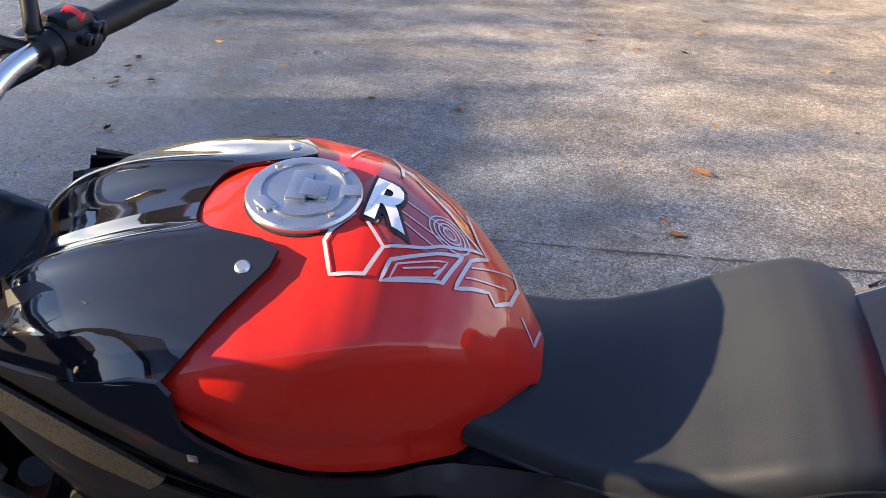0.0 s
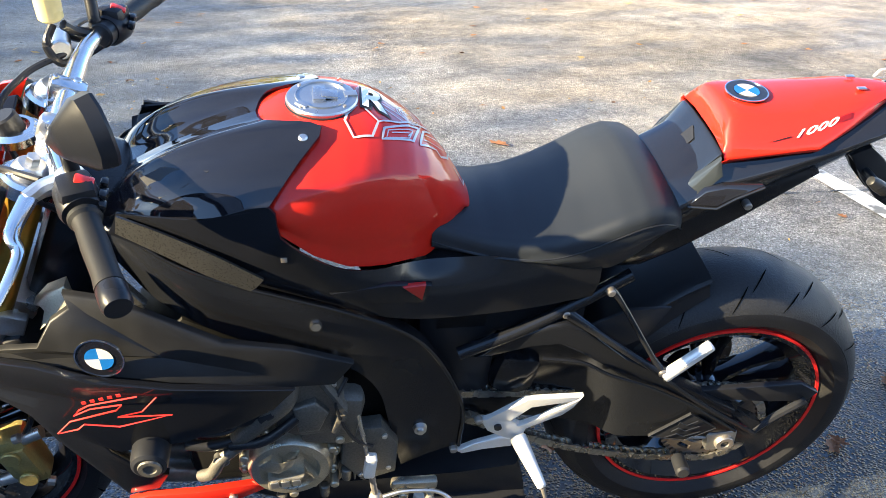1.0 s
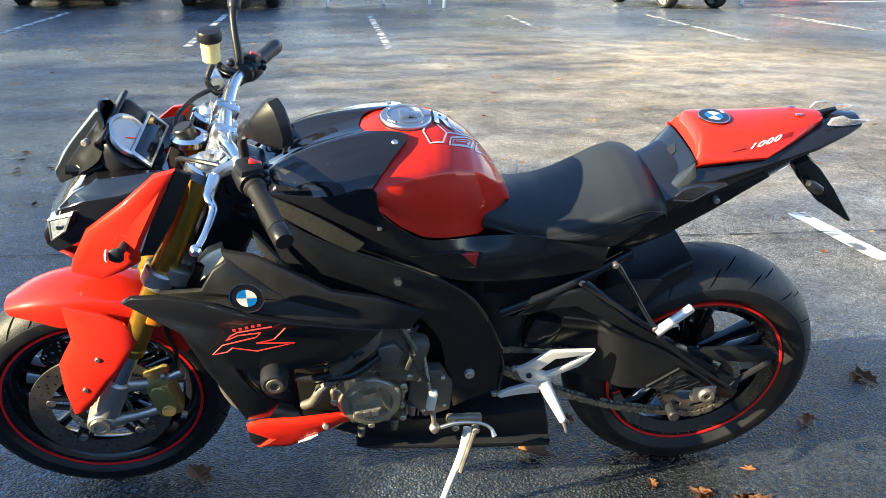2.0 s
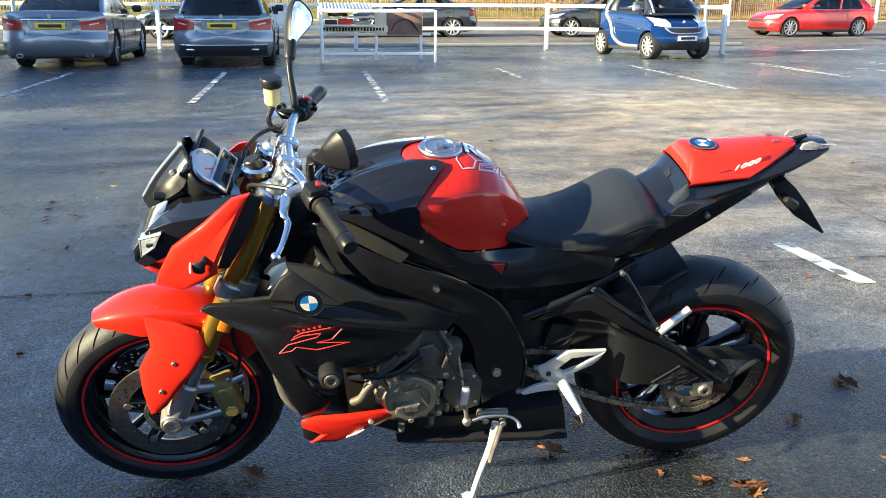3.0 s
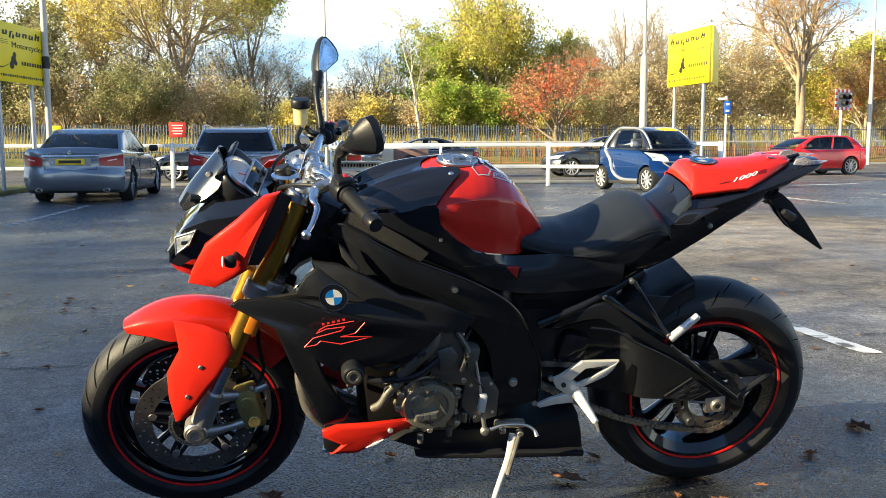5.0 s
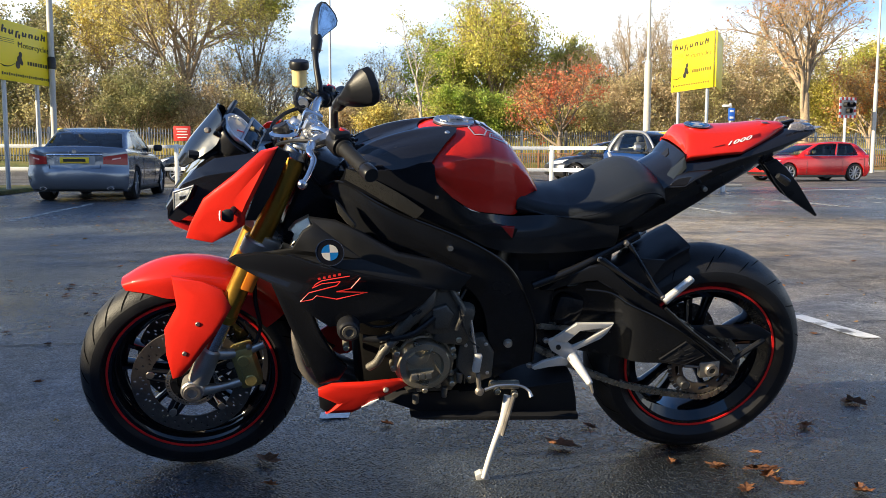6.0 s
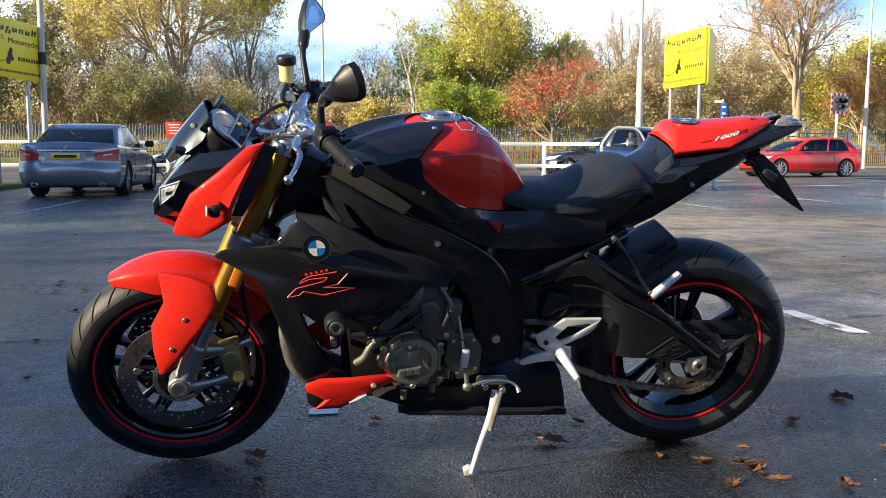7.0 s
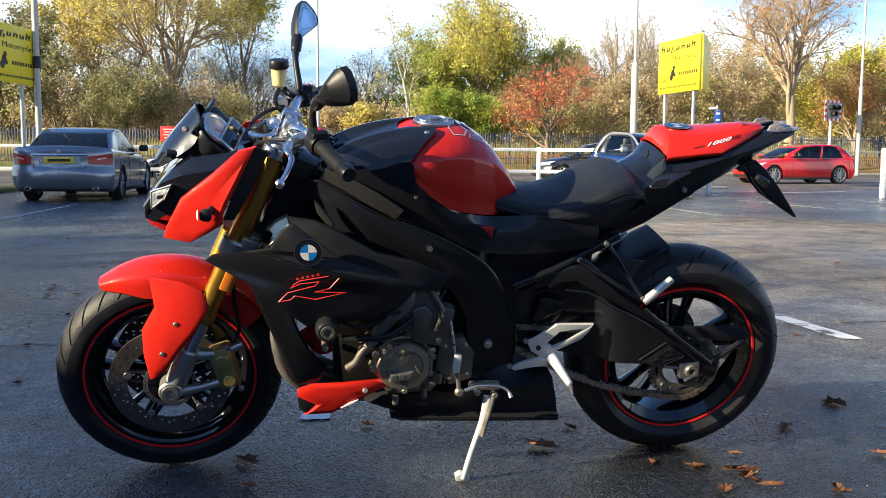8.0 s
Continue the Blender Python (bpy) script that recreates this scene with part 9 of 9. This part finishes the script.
for p in ((0.091, -0.201, 0.315), (0.140, -0.201, 0.303)):
    cylinder(p, (p[0], p[1] - 0.018, p[2]), 0.010, 0.009, 14, bm, 0.002)
part("lever_mount", bm, CAST, bike)
# side stand
sa, sb = Vector((0.127, -0.197, 0.290)), Vector((0.058, -0.262, 0.072))
stand = part("side_stand", tube([sa, sa.lerp(sb, 0.3) + Vector((0.004, 0, 0)), sa.lerp(sb, 0.7), sb], [0.014, 0.0095, 0.0085, 0.0075], 14, 5), BRIGHT, bike, "bright silver side stand")
part("stand_foot", plate([(0.036, -0.262, 0.080), (0.050, -0.262, 0.088), (0.070, -0.262, 0.085), (0.078, -0.262, 0.066), (0.070, -0.262, 0.0615), (0.040, -0.262, 0.0615)], 0.020, 0.003), BRIGHT, stand)
part("stand_spring", tube([sa + Vector((0.01, -0.02, 0.01)), sa.lerp(sb, 0.45) + Vector((0.012, -0.014, 0))], 0.006, 8, 3), STEEL, stand)

# ---- seat ----
SX = [0.135, 0.18, 0.23, 0.28, 0.33, 0.38, 0.43, 0.465, 0.495, 0.520, 0.538, 0.546]
S_TOP = [0.845, 0.832, 0.822, 0.822, 0.832, 0.853, 0.880, 0.893, 0.893, 0.881, 0.862, 0.846]
S_W = [0.100, 0.108, 0.118, 0.129, 0.140, 0.147, 0.150, 0.148, 0.142, 0.131, 0.115, 0.098]
S_LOW = [0.778, 0.776, 0.775, 0.768, 0.757, 0.748, 0.756, 0.778, 0.802, 0.822, 0.834, 0.838]
rows = []
for i in range(46):
    x = SX[0] + (SX[-1] - SX[0]) * i / 45
    t, w, lo = (float(np.interp(x, SX, v)) for v in (S_TOP, S_W, S_LOW))
    row = [(0.82 * w * k / 9, t - 0.014 * (k / 9) ** 2.2) for k in range(10)]
    # rounded shoulder, then a flank that swells and tucks in under the rider
    for k in range(1, 6):
        a = math.pi / 2 * k / 5
        row.append((w * (0.82 + 0.16 * math.sin(a)), t - 0.014 - 0.026 * (1 - math.cos(a))))
    z0 = t - 0.040
    for k in range(1, 9):
        f = k / 8
        row.append((w * (0.98 + 0.03 * math.sin(math.pi * min(1.0, f * 1.6)) - 0.14 * f ** 2.2), z0 + (min(lo, z0 - 0.004) - z0) * f))
    rows.append([(x, 0.008 - y, z) for y, z in row[:0:-1]] + [(x, 0.008 + y, z) for y, z in row])
bm = skin(rows, 0.0, 1)
bmesh.ops.holes_fill(bm, edges=[e for e in bm.edges if e.is_boundary], sides=0)
part("seat", bm, VINYL, bike, "black vinyl rider seat")
for s in (-1, 1):
    part("seat_seam", tube([(x, 0.008 + s * (w * 0.985 + 0.0005), t - 0.042) for x, t, w in zip(SX[:-1], S_TOP, S_W)], 0.0014, 6, 4), MATT_BLACK, bike)

# ---- tail ----
# black tail cowl: a long wedge that rises to the rear
TAIL_MID = 0.020
TS = [  # x, top z, half width at top, crease z, crease half width, low z, low half width
    (0.490, 0.865, 0.070, 0.822, 0.108, 0.722, 0.075), (0.540, 0.890, 0.075, 0.850, 0.112, 0.744, 0.075), (0.600, 0.928, 0.080, 0.884, 0.108, 0.768, 0.070),
    (0.700, 0.945, 0.080, 0.915, 0.104, 0.818, 0.062), (0.800, 0.966, 0.068, 0.946, 0.096, 0.876, 0.054), (0.880, 0.985, 0.050, 0.968, 0.080, 0.926, 0.045), (0.945, 1.000, 0.040, 0.986, 0.058, 0.968, 0.034), (0.985, 1.003, 0.028, 0.996, 0.038, 0.988, 0.022)]
rows = []
for x, zt, wt, zc, wc, zl, wl in TS:
    half = [(0, zt + 0.004), (wt * 0.6, zt + 0.002), (wt, zt - 0.004), (wc, zc), (wc - 0.004, zc - 0.012), (wl + (wc - wl) * 0.45, zl + (zc - zl) * 0.42), (wl, zl + 0.006), (wl * 0.7, zl), (0, zl)]
    rows.append([(x, TAIL_MID - y, z) for y, z in half[:0:-1]] + [(x, TAIL_MID + y, z) for y, z in half])
bm = skin(rows, 0.0, 1)
bmesh.ops.holes_fill(bm, edges=[e for e in bm.edges if e.is_boundary], sides=0)
bmesh.ops.bevel(bm, geom=[e for e in bm.edges if len(e.link_faces) == 2 and e.calc_face_angle(0) > 0.5], offset=0.004, segments=2, affect="EDGES", profile=0.5)
part("tail_cowl", bm, PAINT_BLACK, bike, "gloss black tail cowl")
# red seat cover on top: an upright front, flat top, straight lower edge that kinks up to the tip
RS = [(0.592, 0.941, 0.084, 0.931, 0.095), (0.597, 0.968, 0.066, 0.934, 0.097), (0.606, 0.988, 0.056, 0.936, 0.099), (0.625, 0.992, 0.056, 0.938, 0.100), (0.680, 0.992, 0.056, 0.945, 0.102), (0.747, 0.995, 0.052, 0.951, 0.103),
      (0.775, 0.998, 0.048, 0.960, 0.090), (0.810, 1.002, 0.044, 0.971, 0.074), (0.850, 1.006, 0.036, 0.985, 0.053), (0.885, 1.006, 0.024, 0.997, 0.032), (0.900, 1.004, 0.014, 1.001, 0.018)]
rows = []
for x, zt, wt, zl, wl in RS:
    half = [(0, zt + 0.004), (wt * 0.55, zt + 0.003), (wt, zt - 0.003), (wt + (wl - wt) * 0.5, (zt + zl) / 2 + 0.002), (wl, zl), (wl - 0.006, zl - 0.010)]
    rows.append([(x, TAIL_MID - y, z) for y, z in half[:0:-1]] + [(x, TAIL_MID + y, z) for y, z in half])
bm = skin(rows, 0.0, 1)
bmesh.ops.holes_fill(bm, edges=[e for e in bm.edges if e.is_boundary], sides=0)
bmesh.ops.bevel(bm, geom=[e for e in bm.edges if len(e.link_faces) == 2 and e.calc_face_angle(0) > 0.35], offset=0.004, segments=2, affect="EDGES", profile=0.5)
seat_cover = part("seat_cover", bm, PAINT_RED, bike, "gloss red single-seat cover")
# dark back-rest pad between seat and cover, with a glossy cheek down each side
rows = []
for x, z, w in ((0.524, 0.856, 0.078), (0.552, 0.884, 0.080), (0.590, 0.935, 0.086), (0.596, 0.937, 0.086)):
    rows.append([(x, TAIL_MID + y, z + 0.004 * (1 - (y / w) ** 2)) for y in (-w, -w * 0.5, 0.0, w * 0.5, w)])
bm = skin(rows, 0.010, 1)
bmesh.ops.bevel(bm, geom=[e for e in bm.edges if len(e.link_faces) == 2 and e.calc_face_angle(0) > 0.5], offset=0.003, segments=2, affect="EDGES", profile=0.5)
back_pad = part("back_pad", bm, SMOKE, bike, "dark grey back pad")
part("pad_emblem", plate([(0.556, TAIL_MID - 0.012, 0.8955), (0.575, TAIL_MID - 0.016, 0.9215), (0.582, TAIL_MID + 0.010, 0.9305), (0.566, TAIL_MID + 0.014, 0.9095)], 0.002, 0.0), MATT_BLACK, back_pad)
for s in (-1, 1):
    part("pad_cheek", plate([(x, TAIL_MID + s * y, z) for x, y, z in ((0.520, 0.080, 0.852), (0.552, 0.084, 0.886), (0.592, 0.092, 0.932), (0.596, 0.104, 0.905), (0.545, 0.108, 0.845))], 0.008, 0.002, 0.002, side=s), CAR_GLASS, back_pad, "glossy cheek beside the pad")


def cover_side(x, z):
    """The seat cover's half width at a height."""
    c = [float(np.interp(x, [r[0] for r in RS], [r[k] for r in RS])) for k in range(5)]
    return c[2] + (c[4] - c[2]) * min(1, max(0, (c[1] - z) / (c[1] - c[3])))


badge_disc(pose(0.652, TAIL_MID, 0.9965, 0, -0.5, 30), 0.034, seat_cover)
for s in (-1, 1):
    # the number on the flank, and dark strokes before and after it
    bm = text_mesh("1000", 0.0105, 0.0006, 0.45)
    bmesh.ops.scale(bm, vec=(3.7, 1, 1), verts=bm.verts)
    for v in bm.verts:
        u, up, lift = v.co.x * (1 if s < 0 else -1), v.co.y, v.co.z
        x, z = 0.740 + u, 0.9735 + up + 0.20 * u
        v.co = (x, TAIL_MID + s * (cover_side(x, z) + 0.0032 + lift), z)
    part("number_mark", bm, LOGO_WHITE, seat_cover, "white slanted number", smooth=False)
    for x0, x1, h in ((0.664, 0.698, 0.0022), (0.784, 0.806, 0.0075)):
        bm = bmesh.new()
        quad = [(x0, 0.9740 + 0.20 * (x0 - 0.740) - h / 2), (x1, 0.9740 + 0.20 * (x1 - 0.740) - h / 2), (x1 + 0.005, 0.9740 + 0.20 * (x1 - 0.740) + h / 2), (x0 + 0.005, 0.9740 + 0.20 * (x0 - 0.740) + h / 2)]
        bm.faces.new([bm.verts.new((x, TAIL_MID + s * (cover_side(x, z) + 0.0034), z)) for x, z in quad])
        bmesh.ops.solidify(bm, geom=bm.faces[:], thickness=0.001)
        part("letter_bar", bm, DARK_RED if x0 > 0.75 else BLACK, seat_cover, "plain slanted bar")
    part("cover_screw", box((0.016, 0.008, 0.003), (0.838, TAIL_MID + s * 0.020, 1.0115), 0.001), SILVER, seat_cover)
    # winged grab vent that stands out from the cowl
    fin = [(0.547, -0.088, 0.853), (0.570, -0.092, 0.884), (0.600, -0.100, 0.899), (0.650, -0.118, 0.908), (0.612, -0.112, 0.884), (0.586, -0.108, 0.862)]
    part("tail_vent", plate([(x, TAIL_MID * (1 + s) - s * y, z) for x, y, z in fin], 0.010, 0.002, 0.003, side=s), PAINT_BLACK, bike, "glossy winged vent")
    part("tail_trim", tube([(x, TAIL_MID * (1 + s) - s * (y - 0.003), z) for x, y, z in (fin[0], fin[5], fin[4], fin[3])], 0.0025, 8, 1), SEMI_BLACK, bike)
    part("tail_bolt", cylinder((0.654, TAIL_MID + s * 0.090, 0.846), (0.654, TAIL_MID + s * 0.110, 0.846), 0.007, None, 12, None, 0.002), STEEL, bike)
    # subframe beam under the cowl
    part("subframe_beam", plate([(x, TAIL_MID + s * 0.092, z) for x, z in ((0.405, 0.716), (0.530, 0.800), (0.640, 0.868), (0.760, 0.912), (0.772, 0.896), (0.660, 0.812), (0.560, 0.746), (0.500, 0.716))], 0.03, 0.006, 0.003, side=s), FRAME_BLACK, bike, "black cast subframe beam")
# tail lamps
for s in (-1, 1):
    bm = plate([(0.898, TAIL_MID + s * 0.047, 0.998), (0.905, TAIL_MID + s * 0.045, 1.012), (0.930, TAIL_MID + s * 0.043, 1.017), (0.952, TAIL_MID + s * 0.042, 1.008), (1.000, TAIL_MID + s * 0.040, 1.006), (0.972, TAIL_MID + s * 0.042, 0.998), (0.935, TAIL_MID + s * 0.046, 0.995)], 0.007, 0.001, side=s)
    part("tail_lamp", bm, TAIL_LENS, bike, "clear tail lamp lens")
part("tail_fin", plate([(0.890, TAIL_MID + 0.006, 1.002), (0.938, TAIL_MID + 0.005, 1.014), (0.942, TAIL_MID + 0.005, 1.010), (0.925, TAIL_MID + 0.006, 0.998)], 0.010, 0.002), PAINT_BLACK, bike, "black fin over the tail lamps")
# plate hanger
sided("plate_hanger", [(0.849, -0.023, 0.896), (0.884, -0.023, 0.912), (0.916, -0.024, 0.888), (0.962, -0.026, 0.837), (1.033, -0.030, 0.750), (1.026, -0.030, 0.746), (0.930, -0.028, 0.805), (0.890, -0.026, 0.845), (0.872, -0.025, 0.872)], 0.012, 0.003, 0.0, MATT_BLACK, "black number plate hanger")
part("hanger_core", plate([(0.861, -0.015, 0.897), (0.908, -0.015, 0.884), (0.950, -0.018, 0.836), (1.026, -0.022, 0.752), (0.945, -0.019, 0.806), (0.905, -0.019, 0.846)], 0.024, 0.004), MATT_BLACK, bike)
for s in (-1, 1):
    p = Vector((0.888, -0.065, 0.866))
    bm = lathe([(0.0, -0.020), (0.010, -0.018), (0.014, -0.008), (0.014, 0.006), (0.0, 0.010)], 18, "x")
    bmesh.ops.scale(bm, vec=(1.6, 0.8, 0.8), verts=bm.verts)
    part("rear_indicator", bm, MATT_BLACK, bike, "small rear indicator", Matrix.Translation((p.x, s * 0.075, p.z)) @ pose(0, 0, 0, 0, 32, 0))
    part("indicator_stub", cylinder((p.x, s * 0.02, p.z), (p.x, s * 0.068, p.z), 0.007, None, 10), MATT_BLACK, bike)
# loose cables round the head
for pts, r in (([(-0.40, -0.17, 1.00), (-0.455, -0.12, 0.985), (-0.490, -0.06, 0.950), (-0.46, 0.0, 0.86)], 0.005), ([(-0.41, 0.16, 1.005), (-0.470, 0.12, 0.990), (-0.500, 0.05, 0.960), (-0.46, 0.0, 0.85)], 0.0055),
               ([(-0.36, 0.19, 1.00), (-0.42, 0.15, 0.97), (-0.44, 0.07, 0.91), (-0.40, 0.03, 0.85)], 0.005), ([(-0.37, -0.19, 1.00), (-0.42, -0.15, 0.96), (-0.40, -0.09, 0.88), (-0.33, -0.07, 0.80)], 0.005)):
    part("cable", tube(pts, r, 8, 6), MATT_BLACK, bike, "black control cable", STEER)
part("head_mass", box((0.12, 0.16, 0.26), (-0.40, 0, 0.80), 0.03, (0, 23, 0)), FRAME_BLACK, bike, "black steering head")
part("airbox_core", box((0.26, 0.20, 0.16), (-0.19, 0, 0.84), 0.04), MATT_BLACK, bike)
part("under_seat_core", box((0.30, 0.20, 0.18), (0.27, 0, 0.68), 0.03), MATT_BLACK, bike)
part("pivot_core", box((0.15, 0.20, 0.26), (0.19, 0, 0.55), 0.03), MATT_BLACK, bike)
part("shock", tube([(0.26, 0.0, 0.66), (0.30, 0.0, 0.42)], 0.035, 16, 2), DARK_RED, bike)

# ---- fallen leaves ----
def leaf_mesh(seed, big):
    """A dry, curled, lobed leaf."""
    rnd = random.Random(seed)
    me = bpy.data.meshes.new("fallen_leaf")
    bm = bmesh.new()
    n = 14
    curl, twist = rnd.uniform(0.15, 0.45), rnd.uniform(-0.2, 0.2)
    mid = bm.verts.new((0, 0, 0.06 * big))
    ring = []
    for k in range(n):
        a = 2 * math.pi * k / n
        r = big * (0.5 + (0.14 if k % 2 else -0.10) + rnd.uniform(-0.06, 0.06)) * (1.0 if abs(math.cos(a)) < 0.8 else 1.25)
        x, y = r * math.cos(a), 0.72 * r * math.sin(a)
        ring.append(bm.verts.new((x, y, 0.004 + curl * (abs(y) ** 1.5 / big ** 0.5) * 1.6 + max(0, twist * x * 0.6) + rnd.uniform(0, 0.05) * big)))
    for k in range(n):
        bm.faces.new((mid, ring[k], ring[(k + 1) % n]))
    bmesh.ops.solidify(bm, geom=bm.faces[:], thickness=0.0008)
    bm.to_mesh(me)
    bm.free()
    me.materials.append(LEAF_DRY)
    return me


LEAVES = [leaf_mesh(k, b) for k, b in enumerate((0.075, 0.050, 0.038, 0.056, 0.045, 0.034))]
spots = [(-0.168, 0.312), (0.347, 0.021), (1.532, 0.356), (-0.538, -0.001), (0.491, 0.197), (0.625, -0.160), (0.855, -0.338), (0.836, -0.246), (-0.521, -0.192), (1.213, 0.125), (1.046, -0.448), (0.742, -0.209), (0.854, -0.294), (0.884, -0.376), (0.908, -0.119), (0.736, -0.217), (0.877, -0.256), (0.743, -0.388), (1.350, -0.176), (2.140, 2.067),
         (1.545, 0.373), (1.052, -0.412), (-2.515, 3.957), (-2.012, 3.524), (-1.664, 2.558), (-1.472, 1.029), (-1.948, 3.202), (-1.175, 0.848), (-1.926, 2.068), (-1.644, 1.751), (0.876, 2.634), (0.707, 1.975), (0.674, 2.101), (-0.653, 3.313), (-0.194, 3.233), (1.722, 3.391), (1.348, 5.958), (0.779, 4.864), (-1.143, 4.132), (-1.346, 4.677), (-1.973, 3.308), (-1.796, 3.311), (-2.048, 3.726), (-1.518, 4.221), (-1.945, 4.752), (1.184, 7.677), (2.073, 1.547), (1.511, 0.371), (1.191, 0.110), (1.069, 4.864), (4.138, 4.436)]
rnd = random.Random(21)
for k, (x, y) in enumerate(spots):
    ob = new("fallen_leaf", LEAVES[0 if k in (1, 2, 3, 30) else rnd.randrange(1, 6)])
    ob.matrix_basis = pose(x, y, 0.001, 0, 0, rnd.uniform(0, 360))
    tagged(ob, "dry curled brown autumn leaf on the tarmac", "leaf", "fallen leaves")
# leaf litter further off
bm = bmesh.new()
for k in range(860):
    x, y = (rnd.uniform(-9, 14), rnd.uniform(3.0, 21)) if k < 560 else (rnd.uniform(-3.5, 5), rnd.uniform(-1.2, 4))
    s, a = rnd.uniform(0.02, 0.05) if k < 560 else rnd.uniform(0.006, 0.017), rnd.uniform(0, 6.28)
    q = [(math.cos(a) * s, math.sin(a) * s), (-math.sin(a) * s * 0.6, math.cos(a) * s * 0.6)]
    bm.faces.new([bm.verts.new((x + u * q[0][0] + v * q[1][0], y + u * q[0][1] + v * q[1][1], 0.006 + rnd.uniform(0, 0.015))) for u, v in ((-1, 0), (0, -1), (1, 0), (0, 1))])
tagged(part("leaf_litter", bm, LEAF_ORANGE, None, smooth=False), "small scattered dry leaves over the car park", "leaves", kind="stuff")

# pale grit and leaf crumbs on the tarmac round the machine
rng = np.random.default_rng(8)
bm = bmesh.new()
for _ in range(700):
    x, y = rng.uniform(-2.6, 3.6), rng.uniform(-1.2, 3.2)
    r = rng.uniform(0.001, 0.003)
    a = rng.uniform(0, 6.28)
    ring = [bm.verts.new((x + r * math.cos(a + k * math.pi / 2) * (1.3 if k % 2 else 0.9), y + r * math.sin(a + k * math.pi / 2), 0.002)) for k in range(4)]
    tip = bm.verts.new((x, y, 0.002 + r))
    for k in range(4):
        bm.faces.new((ring[k], ring[(k + 1) % 4], tip))
tagged(part("grit", bm, KERB, None, smooth=False), "pale loose grit on the damp tarmac", "grit", kind="stuff")
